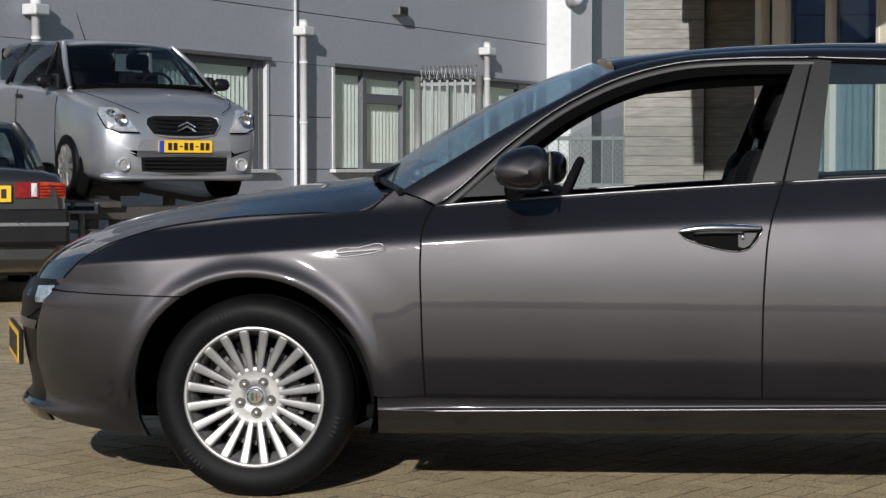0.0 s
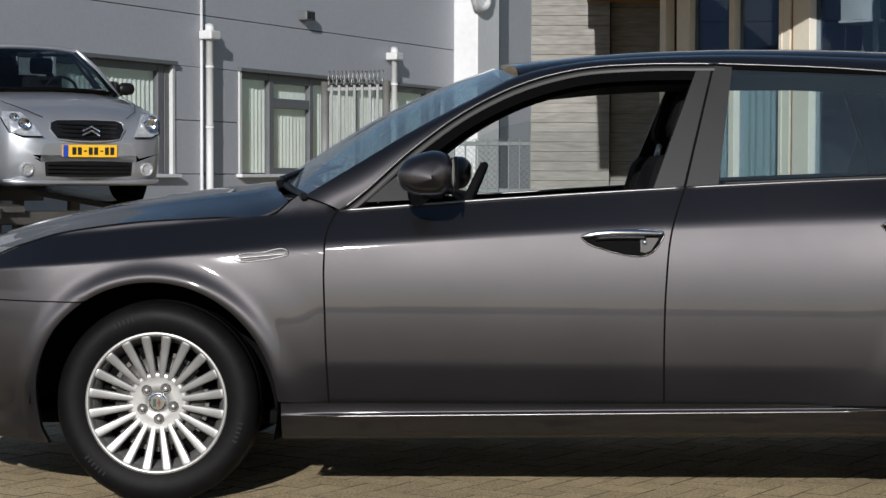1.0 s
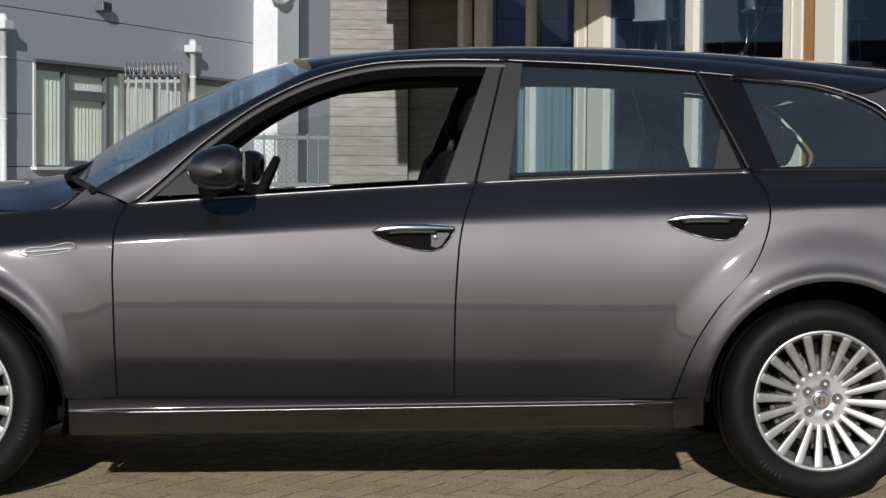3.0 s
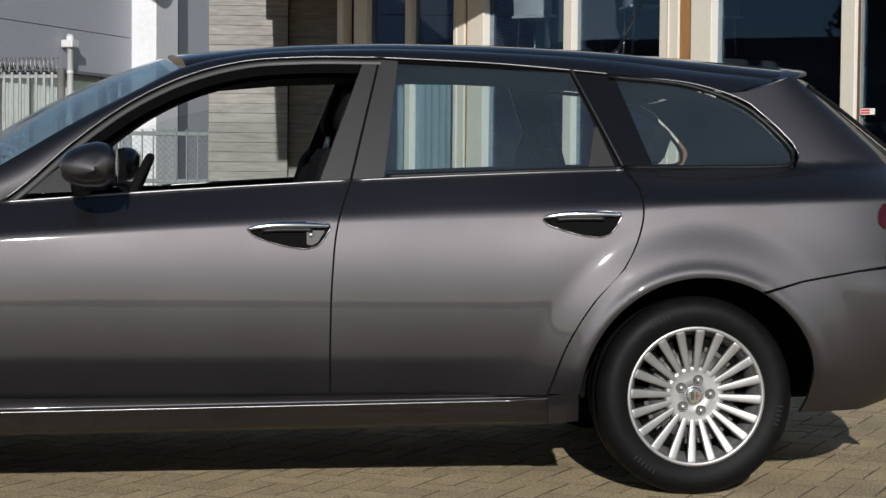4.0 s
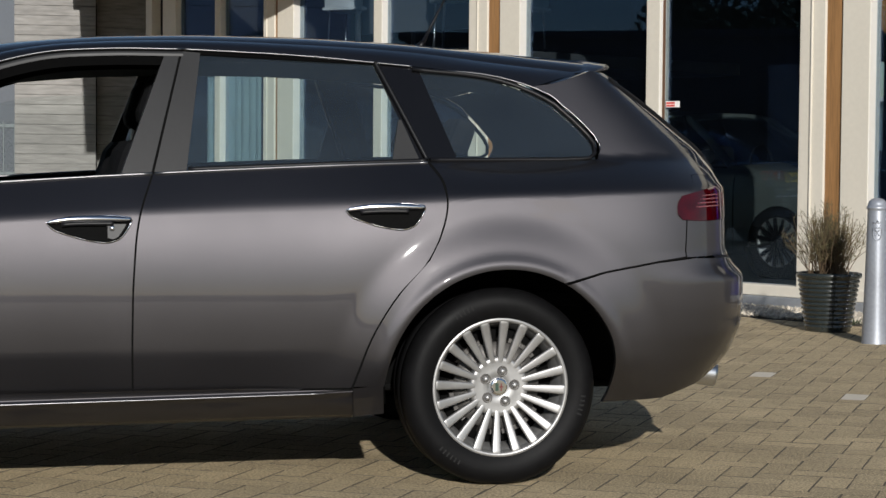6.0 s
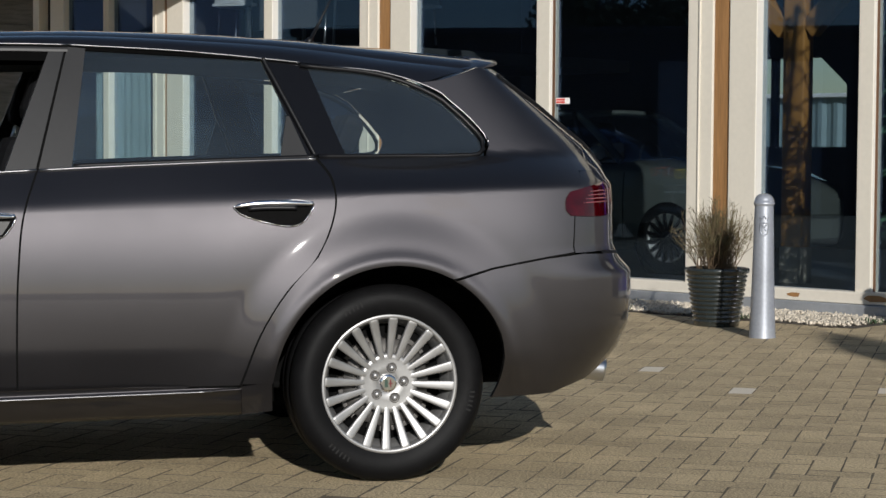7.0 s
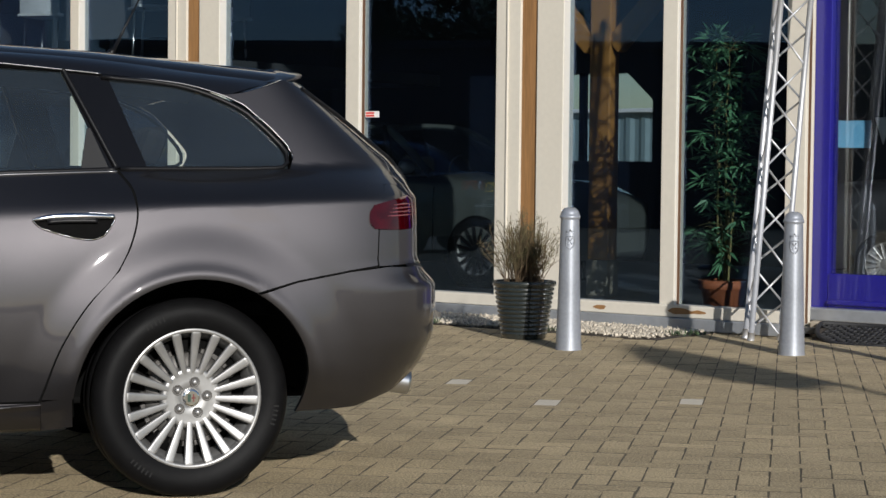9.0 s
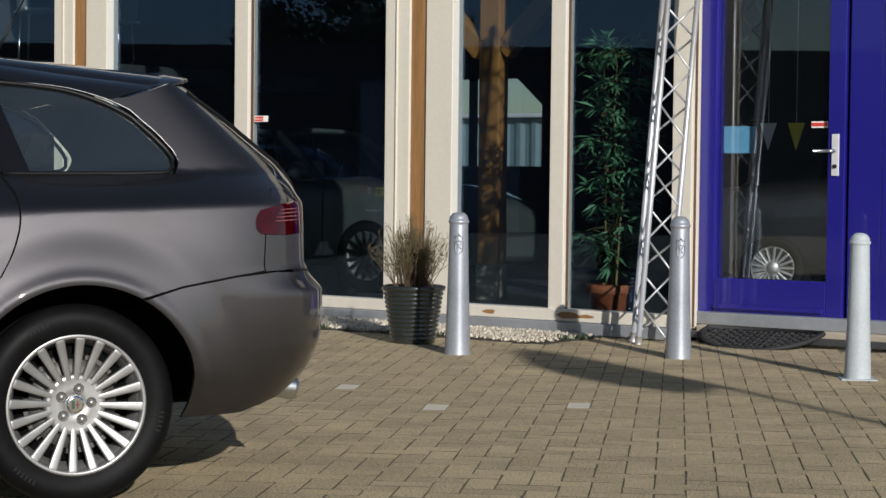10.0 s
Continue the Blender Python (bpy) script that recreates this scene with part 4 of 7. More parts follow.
TAIL = ([0.20, 0.23, 0.30, 0.39, 0.47, 0.56, 0.65, 0.695, 0.74, 0.94, 1.0, 1.075, 1.19, 1.32, 1.45], [3.43, 3.49, 3.588, 3.662, 3.697, 3.702, 3.697, 3.648, 3.623, 3.623, 3.59, 3.53, 3.392, 3.225, 3.15])


def belt_y(x):
    """How far the belt line lies behind the widest line."""
    return 0.125 + 0.050 * ease(2.15, 2.85, x)


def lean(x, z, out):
    """Moves an outset point along the camera's rays, so that its place in the view holds."""
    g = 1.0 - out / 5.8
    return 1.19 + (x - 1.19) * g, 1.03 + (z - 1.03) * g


def door_y(x, z):
    """Depth below the crease: the flank is barrelled, tilted for its highlight, and the doors tuck under below a kink
    that stands in for a reflected skyline.
    """
    u = z - 0.440 + 0.004 * (x - 0.8)
    y = 0.010 - 0.080 * u + 0.36 * u * u - 0.045 * u * ease(2.1, 2.6, x) - 0.035 * ease(1.8, 2.85, x)
    if u < 0:
        y -= (0.15 * u + 0.7 * min(0.0, z - 0.300)) * ease(0.40, 0.56, x) * (1 - ease(1.9, 2.35, x))
    return y


def upright_y(x, z):
    """Depth of the first flank profile, from which the shift along the camera's rays is counted."""
    c, b = crease_z(x), belt_z(x)
    if z <= c:
        return 0.43 * (z - 0.68) ** 2
    if z <= b:
        return 0.43 * (c - 0.68) ** 2 + (0.078 - 0.43 * (c - 0.68) ** 2) * (z - c) / (b - c)
    return 0.078 + 0.222 * (z - b) / (1.365 - b)


def ease(a, b, x):
    t = min(1.0, max(0.0, (x - a) / (b - a)))
    return t * t * (3 - 2 * t)


def flank(s, z):
    """The car's skin: from a place along its flank and a height to x and the depth behind its widest line."""
    x, plan = s, 0.0
    if s < -0.3:
        u = min(1.0, (-0.3 - s) / 0.7)
        x = -0.3 + (float(np.interp(z, *NOSE)) + 0.3) * u
        plan = HALF * (1 - (1 - u ** 1.9) ** (1 / 2.2))
    elif s > 2.9:
        u = min(1.0, (s - 2.9) / 0.8)
        x = 2.9 + (float(np.interp(z, *TAIL)) - 2.9) * u
        plan = HALF * (1 - (1 - u ** 3.9) ** (1 / 2.2))
    c, b = crease_z(x), belt_z(x)
    low_y = door_y(x, min(z, c))
    if z <= c:
        y = low_y
    elif z <= b:
        y = low_y + (belt_y(x) - low_y) * ((z - c) / (b - c)) ** (1.1 + 0.3 * ease(2.15, 2.75, x))
    else:
        y = belt_y(x) + (0.300 - belt_y(x)) * (z - b) / (1.365 - b) * (0.94 + 0.06 * (z - b) / 0.35)
    y0 = y
    low = ease(0.22, 0.42, z) * (1 - ease(c - 0.02, c + 0.10, z))
    r = math.hypot(x, z - HUB_Z)
    y -= (0.015 * math.exp(-(((r - 0.392) / 0.030) ** 2)) + 0.006 * (1 - ease(0.42, 0.58, r))) * low
    r = math.hypot(x - REAR_X, z - HUB_Z)
    y -= (0.010 * math.exp(-(((r - 0.390) / 0.026) ** 2)) + 0.020 * (1 - ease(0.40, 0.56, r))) * low
    return x, min(HALF, y + plan), upright_y(x, z) - y0


def front_s(x, z):
    return x if x > -0.3 else -0.3 - 0.7 * (-0.3 - x) / (-0.3 - float(np.interp(z, *NOSE)))


def rear_s(x, z):
    return x if x < 2.9 else 2.9 + 0.8 * (x - 2.9) / (float(np.interp(z, *TAIL)) - 2.9)


def FR(*pts):
    return [(front_s(x, z), z) for x, z in pts]


def RR(*pts):
    return [(rear_s(x, z), z) for x, z in pts]


def skin(s, z, side=-1, depth=0.0):
    x, y, out = flank(s, z)
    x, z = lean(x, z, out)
    return Vector((x, side * (HALF - y - depth), z))


def arch(hx, a0, a1, n=14):
    return [(hx + ARCH_R * math.cos(radians(a)), HUB_Z + ARCH_R * math.sin(radians(a))) for a in np.linspace(a0, a1, n)]


def rim_edges(bm, edges, inward):
    """Turn border edges inward, so that a panel has an edge of its own."""
    made = bmesh.ops.extrude_edge_only(bm, edges=edges)["geom"]
    for v in made:
        if isinstance(v, bmesh.types.BMVert):
            v.co += inward(v.co)
    for e in edges:
        e.smooth = False
    for f in made:
        if isinstance(f, bmesh.types.BMFace):
            f.smooth = False


def panel(name, patches, material, parent, side=-1, depth=0.0, flange=0.012, label="", both=False):
    """A body panel from patches given by their borders (bottom, top, left, right, steps along, steps up)."""
    bm = bmesh.new()
    for sd in ((-1, 1) if both else (side,)):
        for bottom, top, left, right, nu, nv in patches:
            g = coons(bottom, top, left, right, nu, nv)
            grid(bm, [[skin(s, z, sd, depth) for s, z in row] for row in g], flip=sd > 0)
    bmesh.ops.remove_doubles(bm, verts=bm.verts, dist=0.0006)
    bmesh.ops.dissolve_degenerate(bm, edges=bm.edges, dist=1e-5)
    border = [e for e in bm.edges if e.is_boundary]
    if flange:
        rim_edges(bm, border, lambda co: Vector((0, flange if co.y < 0 else -flange, 0)))
    return part(name, bm, material, parent, label)


def strip3(bm, a, b, n, bulge=0.0, rows=4, flip=False, side=-1):
    """A band between two space curves, bowed outwards."""
    a, b = smooth_line(a, n), smooth_line(b, n)
    pts = []
    for j in range(rows + 1):
        v = j / rows
        row = []
        for i in range(n + 1):
            p = Vector(a[i]).lerp(Vector(b[i]), v)
            p.y -= bulge * 4 * v * (1 - v)
            p.z += bulge * 2 * v * (1 - v)
            row.append((p.x, p.y * (-side), p.z))
        pts.append(row)
    grid(bm, pts, flip=flip != (side > 0))


def skin_line(pts, n, side=-1, depth=0.0):
    return [skin(s, z, side, depth) for s, z in smooth_line(pts, n)]


def build_wheel(m, car, turn, bolts=90):
    """Tyre and twenty-spoke alloy wheel; its face looks to -y."""
    w = new("wheel")
    w.parent = car
    w.matrix_local = m
    bm = bmesh.new()
    prof = [(0.205, -0.080), (0.212, -0.092), (0.222, -0.098), (0.240, -0.106), (0.262, -0.110), (0.280, -0.1075), (0.294, -0.100), (0.304, -0.090), (0.3105, -0.078),
            (0.3125, -0.060), (0.3135, -0.045), (0.308, -0.043), (0.308, -0.036), (0.314, -0.034), (0.3145, 0.0), (0.314, 0.034), (0.308, 0.036), (0.308, 0.043), (0.3135, 0.045), (0.311, 0.078), (0.30, 0.095), (0.262, 0.110), (0.222, 0.098), (0.205, 0.08)]
    lathe(bm, prof, 72, "y")
    # flattened where it stands
    for v in bm.verts:
        if v.co.z < -0.306:
            v.co.z = -0.306 - (v.co.z + 0.306) * -0.15
    t = part("tyre", bm, RUBBER, w, "black tyre with worn moulded writing", smooth=True)
    # raised writing on the sidewall, as plain bars
    first = None
    for a0, n in ((105, 5), (218, 6), (335, 5)):
        for i in range(n):
            mm = Matrix.Rotation(-radians(a0 + turn + i * 3.1), 4, "Y") @ Matrix.Translation((0.268, -0.1095, 0))
            if first is None:
                first = part("sidewall_mark", boxed(-0.008, 0.008, -0.0007, 0.001, -0.0025, 0.0025, 0), TYRE_PRINT, t)
                o = first
            else:
                o = new("sidewall_mark", first.data)
                o.parent = t
            o.matrix_local = mm
    bm = bmesh.new()
    lathe(bm, [(0.196, -0.062), (0.205, -0.080), (0.213, -0.0875), (0.2185, -0.092), (0.2205, -0.096), (0.2192, -0.0978), (0.2095, -0.0976), (0.2068, -0.0935), (0.203, -0.080), (0.200, -0.066), (0.194, -0.055), (0.186, -0.03), (0.182, 0.08)], 72, "y")
    part("rim", bm, ALLOY, w, "silver alloy rim", smooth=True)
    # black disc behind the spokes, for the shade inside the wheel
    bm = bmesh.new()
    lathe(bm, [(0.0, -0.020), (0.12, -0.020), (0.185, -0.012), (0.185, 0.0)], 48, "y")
    part("dark_backing", bm, SEAM, w)
    bm = bmesh.new()
    lathe(bm, [(0.06, -0.034), (0.065, -0.040), (0.138, -0.040), (0.140, -0.034), (0.140, -0.022)], 48, "y")
    for i in range(24):
        a = radians(i * 15 + 4)
        mm = Matrix.Rotation(a, 4, "Y") @ Matrix.Translation((0.148, -0.03, 0))
        box(bm, -0.008, 0.008, -0.010, 0.008, -0.010, 0.010, 0.002, mm)
    part("brake_disc", bm, STEEL, w)
    spoke = None
    for i in range(20):
        a = radians(turn + 9 + i * 18)
        if spoke is None:
            bm = bmesh.new()
            prof = []
            # width and face height from hub to rim
            for r, hw, f in ((0.062, 0.0095, -0.0705), (0.080, 0.0096, -0.0735), (0.105, 0.0106, -0.0775), (0.140, 0.0124, -0.0830), (0.175, 0.0142, -0.0890), (0.200, 0.0154, -0.0955), (0.212, 0.0156, -0.0975), (0.2175, 0.0150, -0.0950)):
                prof.append([(r, f + 0.026, -hw * 0.75), (r, f + 0.004, -hw), (r, f + 0.0008, -hw * 0.86), (r, f, -hw * 0.55), (r, f, hw * 0.55), (r, f + 0.0008, hw * 0.86), (r, f + 0.004, hw), (r, f + 0.026, hw * 0.75)])
            grid(bm, prof, close=True, flip=True)
            bmesh.ops.recalc_face_normals(bm, faces=bm.faces)
            spoke = part("spoke", bm, ALLOY, w)
            spoke.matrix_local = Matrix.Rotation(-a, 4, "Y")
        else:
            o = new("spoke", spoke.data)
            o.parent = w
            o.matrix_local = Matrix.Rotation(-a, 4, "Y")
    bm = bmesh.new()
    lathe(bm, [(0.0, -0.066), (0.026, -0.066), (0.030, -0.069), (0.040, -0.0725), (0.055, -0.0725), (0.068, -0.0722), (0.080, -0.0732), (0.090, -0.0738), (0.096, -0.068), (0.096, -0.04)], 60, "y", flip=False)
    part("hub", bm, ALLOY, w, smooth=True)
    for i in range(5):
        a = radians(bolts + i * 72)
        at = (0.0505 * math.cos(a), 0, 0.0505 * math.sin(a))
        bm = bmesh.new()
        lathe(bm, [(0.0168, -0.0700), (0.0168, -0.0742), (0.0150, -0.0746), (0.0125, -0.0732), (0.0, -0.0730)], 20, "y", at)
        part("bolt_seat", bm, STEEL, w, smooth=True)
        bm = bmesh.new()
        lathe(bm, [(0.0, -0.084), (0.006, -0.0835), (0.0098, -0.080), (0.0108, -0.070)], 6, "y", at)
        part("bolt", bm, ALLOY, w)
    bm = bmesh.new()
    lathe(bm, [(0.0, -0.0775), (0.018, -0.077), (0.023, -0.0745), (0.026, -0.074), (0.0285, -0.072), (0.0285, -0.064)], 36, "y")
    cap = part("centre_cap", bm, CHROME, w, "chrome centre cap with a round badge", smooth=True)
    bm = bmesh.new()
    lathe(bm, [(0.0, -0.0785), (0.0215, -0.0778)], 28, "y")
    part("badge", bm, BADGE, cap)
    part("badge_bar", boxed(0.004, 0.008, -0.0797, -0.0788, -0.012, 0.012, 0), BADGE_RED, cap)
    part("badge_bar", boxed(-0.0005, 0.0125, -0.0798, -0.0789, -0.002, 0.002, 0), BADGE_RED, cap)
    part("badge_bar", boxed(-0.013, -0.003, -0.0797, -0.0788, -0.012, 0.012, 0), BADGE_GREEN, cap)
    return w


def chrome_run(bm, pts, r=0.006, n=40, side=-1, depth=-0.003, flat=1.0):
    tube(bm, skin_line(pts, n, side, depth), r, 8, True, flat)


def build_estate():
    car = thing("estate_car", MCAR, "bronze-grey metallic estate car with silver multi-spoke wheels", "car")
    gap = 0.003
    hood_gap = FR((-0.618, 0.672), (-0.527, 0.745), (-0.35, 0.816), (-0.087, 0.862), (0.177, 0.879), (0.368, 0.895), (0.418, 0.938))
    door_front = [(0.534, 0.318), (0.530, 0.416), (0.526, 0.591), (0.524, 0.763), (0.531, 0.848), (0.557, 0.905)]
    door_mid = [(1.553, 0.322), (1.550, 0.509), (1.554, 0.682), (1.572, 0.852), (1.614, 0.980)]
    door_rear = [(2.222, 0.322), (2.281, 0.489), (2.356, 0.612), (2.450, 0.717), (2.491, 0.796), (2.514, 0.899), (2.507, 0.951), (2.460, 1.021)]
    shift = lambda line, dx, dz=0.0: tuple((x + dx, z + dz) for x, z in line)
    chrome_line = [(0.567, 0.908), (0.615, 0.945), (0.783, 1.097), (0.954, 1.221), (1.128, 1.305), (1.304, 1.350), (1.479, 1.364), (1.722, 1.367), (2.09, 1.353), (2.45, 1.325), (2.75, 1.290), (2.84, 1.262)]
    glass_rail = [(0.450, 0.950), (0.610, 1.050), (0.785, 1.158), (0.958, 1.254), (1.100, 1.328), (1.30, 1.374), (1.48, 1.390), (1.72, 1.398), (2.09, 1.392), (2.45, 1.375), (2.75, 1.345), (3.05, 1.318)]
    rail_y = [0.12, 0.19, 0.245, 0.290, 0.325, 0.352, 0.365, 0.365, 0.365, 0.365, 0.37, 0.39]
    rail3 = [(x, -(HALF - y), z) for (x, z), y in zip(glass_rail, rail_y)]
    roof_mid = ([1.02, 1.11, 1.30, 1.48, 1.76, 2.13, 2.50, 2.82, 3.05, 3.18], [1.372, 1.388, 1.408, 1.424, 1.435, 1.436, 1.422, 1.402, 1.378, 1.360])
    for side in (-1, 1):
        near = side < 0
        panel("front_fender", [
            (FR((-0.667, 0.636), (-0.23, 0.630)) + arch(0, 122, 72), tuple(hood_gap[:5]), FR((-0.667, 0.636), (-0.618, 0.672)), [(0.117, 0.671), (0.177, 0.879)], 44, 30),
            (arch(0, 72, 3, 18) + [(0.40, 0.330), (0.531, 0.330)], [(0.177, 0.879), (0.368, 0.893), (0.405, 0.928), (0.440, 0.958), (0.500, 0.935), (0.552, 0.905)], [(0.117, 0.671), (0.177, 0.879)], shift(door_front, -gap), 36, 30),
        ], PAINT, car, side)
        panel("front_door", [([(0.537, 0.318), (1.550, 0.324)], [(x, belt_z(x) - 0.002) for x in np.linspace(0.560, 1.610, 12)], shift(door_front, gap), shift(door_mid, -gap), 60, 44)], PAINT, car, side)
        panel("rear_door", [([(1.556, 0.325), (2.220, 0.325)], [(x, belt_z(x) - 0.002) for x in np.linspace(1.618, 2.458, 12)], shift(door_mid, gap), shift(door_rear, -gap), 50, 44)], PAINT, car, side)
        q2top = RR((2.69, 1.026), (3.012, 1.031), (3.345, 0.985))
        panel("rear_quarter", [
            ([(2.228, 0.325), (2.322, 0.325)], [(2.453, 0.717), (2.457, 0.6016)], tuple((x + gap, z) for x, z in [(2.225, 0.325)] + door_rear[1:4]), arch(REAR_X, 178, 130, 14), 10, 24),
            (arch(REAR_X, 130, 91, 12), [(2.466, 1.021), (2.69, 1.026)], [(2.457, 0.6016)] + [tuple(p) for p in smooth_line([(x + gap, z) for x, z in door_rear[3:]], 16)], [(2.693, 0.690), (2.69, 1.026)], 24, 34),
            (arch(REAR_X, 91, 62, 8) + RR((3.014, 0.681), (3.199, 0.712), (3.300, 0.725)), q2top, [(2.693, 0.690), (2.69, 1.026)], RR((3.300, 0.725), (3.306, 0.855), (3.345, 0.985)), 34, 34),
            (RR((3.012, 1.031), (3.345, 0.985), (3.545, 0.985)), RR((2.84, 1.266), (3.05, 1.322)), tuple(RR((3.012, 1.031), (3.030, 1.085), (2.990, 1.140), (2.920, 1.212), (2.84, 1.266))), tuple(RR((3.545, 0.985), (3.44, 1.078), (3.296, 1.186), (3.12, 1.296), (3.05, 1.322))), 26, 26),
        ], PAINT, car, side)
        panel("rear_sill_end", [([(2.235, 0.225), (2.330, 0.235)], [(2.227, 0.318), (2.319, 0.330)], [(2.235, 0.225), (2.227, 0.318)], [(2.330, 0.235), (2.319, 0.330)], 6, 8)], PAINT, car, side, 0.004)
        # sill with its upper ledge
        bm = bmesh.new()
        rows = []
        for x in np.linspace(0.385, 2.232, 40):
            up = 0.318 + 0.004 * (x - 0.5)
            ledge = ease(0.40, 0.56, x) * (1 - ease(2.14, 2.23, x))
            lz = 0.277 + 0.0165 * (x - 0.49)
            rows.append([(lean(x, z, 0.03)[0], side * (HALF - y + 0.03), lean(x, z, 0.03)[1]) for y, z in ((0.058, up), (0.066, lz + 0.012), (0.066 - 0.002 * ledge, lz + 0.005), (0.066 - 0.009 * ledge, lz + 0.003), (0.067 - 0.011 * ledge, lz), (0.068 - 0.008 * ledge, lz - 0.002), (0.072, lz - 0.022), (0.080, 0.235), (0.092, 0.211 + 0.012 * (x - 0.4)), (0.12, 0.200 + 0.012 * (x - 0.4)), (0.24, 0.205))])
        grid(bm, [r[:9] for r in rows], flip=side > 0)
        part("sill", bm, PAINT, car)
        # thin metal strip stands in for the sun glint along the ledge
        bm = bmesh.new()
        tube(bm, [Vector(r[4]) + Vector((0, side * 0.0015, 0)) for r in rows[3:38]], [0.001] + [0.0032] * 33 + [0.001], 8)
        part("sill_glint_strip", bm, CAR_TRIM, car, "metal strip added for the glint on the sill edge")
        # underside in black trim: the darkness below the sill is in its colour
        bm = bmesh.new()
        grid(bm, [r[8:] for r in rows], flip=side > 0)
        part("sill_underside", bm, TRIM, car, "black sill underside, shade put into the colour")
        # roof rail and screen pillar in one pressing
        bm = bmesh.new()
        edge = [tuple(skin(x, z, -1)) for x, z in chrome_line]
        strip3(bm, edge, rail3, 70, 0.008, 6, False, side)
        part("roof_rail", bm, PAINT, car)
        # window frames, pillars and seals
        slim = 1.0 if near else 0.40
        frame_in = [(x + dx * slim, z + dz * slim) for (x, z), (dx, dz) in zip(chrome_line[:8], ((0.055, 0.0), (0.055, 0.0), (0.042, -0.034), (0.03, -0.045), (0.022, -0.050), (0.01, -0.052), (0, -0.052), (-0.05, -0.052)))]
        bm = bmesh.new()
        strip3(bm, [tuple(skin(x, z, -1, 0.004)) for x, z in chrome_line[:8]], [tuple(skin(x, z, -1, 0.012)) for x, z in frame_in], 40, 0.0, 3, True, side)
        strip3(bm, [tuple(skin(x, z, -1, 0.012)) for x, z in frame_in], [tuple(skin(x + 0.01, z - 0.012, -1, 0.07)) for x, z in frame_in], 40, 0.0, 3, True, side)
        part("front_window_frame", bm, FRAME_BLACK, car, "black rubber lined window frame")
        bm = bmesh.new()
        strip = [[(x + dx * k, z + dz * k) for (x, z), (dx, dz) in zip(chrome_line[:8], ((0.030, -0.004), (0.028, -0.006), (0.018, -0.014), (0.012, -0.018), (0.008, -0.020), (0.003, -0.020), (0, -0.020), (0, -0.020)))] for k in (0.40, 1.15)]
        strip3(bm, [tuple(skin(x, z, -1, 0.001)) for x, z in strip[0]], [tuple(skin(x, z, -1, 0.003)) for x, z in strip[1]], 40, 0.002, 3, True, side)
        part("door_frame_strip", bm, PILLAR_FILM, car, "satin grey door frame strip")
        panel("front_door_pillar", [([(1.520, 0.976), (1.610, 0.981)], [(1.668, 1.355), (1.714, 1.360)], [(1.520, 0.976), (1.668, 1.355)], [(1.610, 0.981), (1.714, 1.360)], 8, 20)], PILLAR_FILM, car, side, 0.004, 0.05)
        panel("rear_door_pillar", [([(1.619, 0.983), (1.716, 0.989)], [(1.722, 1.360), (1.777, 1.356)], [(1.619, 0.983), (1.722, 1.360)], [(1.716, 0.989), (1.777, 1.356)], 8, 20)], PILLAR_FILM, car, side, 0.004, 0.05)
        panel("rear_corner_trim", [([(2.352, 1.019), (2.440, 1.021)], [(2.386, 1.150), (2.395, 1.152)], [(2.352, 1.019), (2.386, 1.150)], [(2.440, 1.021), (2.395, 1.152)], 6, 8)], PILLAR_FILM, car, side, 0.006, 0.01)
        panel("c_pillar", [([(2.440, 1.020), (2.560, 1.025)], [(2.322, 1.336), (2.470, 1.318)], [(2.440, 1.020), (2.322, 1.336)], [(2.560, 1.025), (2.470, 1.318)], 8, 16)], GLOSS_BLACK, car, side, 0.009, 0.01, "gloss black pillar cover")
        panel("rear_window_frame", [([(1.766, 1.350), (2.325, 1.328)], [(1.777, 1.360), (2.322, 1.338)], [(1.766, 1.350), (1.777, 1.360)], [(2.325, 1.328), (2.322, 1.338)], 24, 3)], FRAME_BLACK, car, side, 0.006, 0.03)
        pane = panel("rear_door_pane", [([(1.714, 0.985), (2.440, 1.015)], [(1.768, 1.354), (2.330, 1.332)], [(1.714, 0.985), (1.768, 1.354)], [(2.440, 1.015), (2.330, 1.332)], 24, 16)], TINT, car, side, 0.012, 0.0, "blue-tinted side window")
        pane.visible_shadow = False
        pane = panel("quarter_pane", [([(2.520, 1.024), (3.005, 1.030)], [(2.440, 1.325), (2.60, 1.303), (2.80, 1.268), (2.84, 1.256)], [(2.520, 1.024), (2.440, 1.325)], RR((3.005, 1.030), (3.022, 1.085), (2.985, 1.135), (2.91, 1.205), (2.84, 1.256)), 24, 16)], TINT, car, side, 0.010, 0.0, "blue-tinted rear quarter window")
        pane.visible_shadow = False
        if not near:
            pane = panel("front_door_pane", [([(0.66, 0.935), (1.530, 0.975)], [(0.80, 1.085), (1.02, 1.190), (1.25, 1.245), (1.620, 1.262)], [(0.66, 0.935), (0.80, 1.085)], [(1.530, 0.975), (1.620, 1.262)], 24, 10)], CLEAR, car, side, 0.03, 0.0, "half-lowered front window")
            pane.visible_shadow = False
        panel("mirror_sail", [([(0.640, 0.932), (0.880, 0.944)], [(0.760, 1.052), (0.872, 1.085)], [(0.640, 0.932), (0.760, 1.052)], [(0.880, 0.944), (0.872, 1.085)], 6, 6)], TRIM, car, side, 0.010, 0.01)
        # door inner tops
        panel("door_card", [([(0.60, 0.60), (2.40, 0.60)], [(0.66, 0.925), (2.42, 1.010)], [(0.60, 0.60), (0.66, 0.925)], [(2.40, 0.60), (2.42, 1.010)], 30, 8)], CABIN, car, side, 0.085, 0.06)
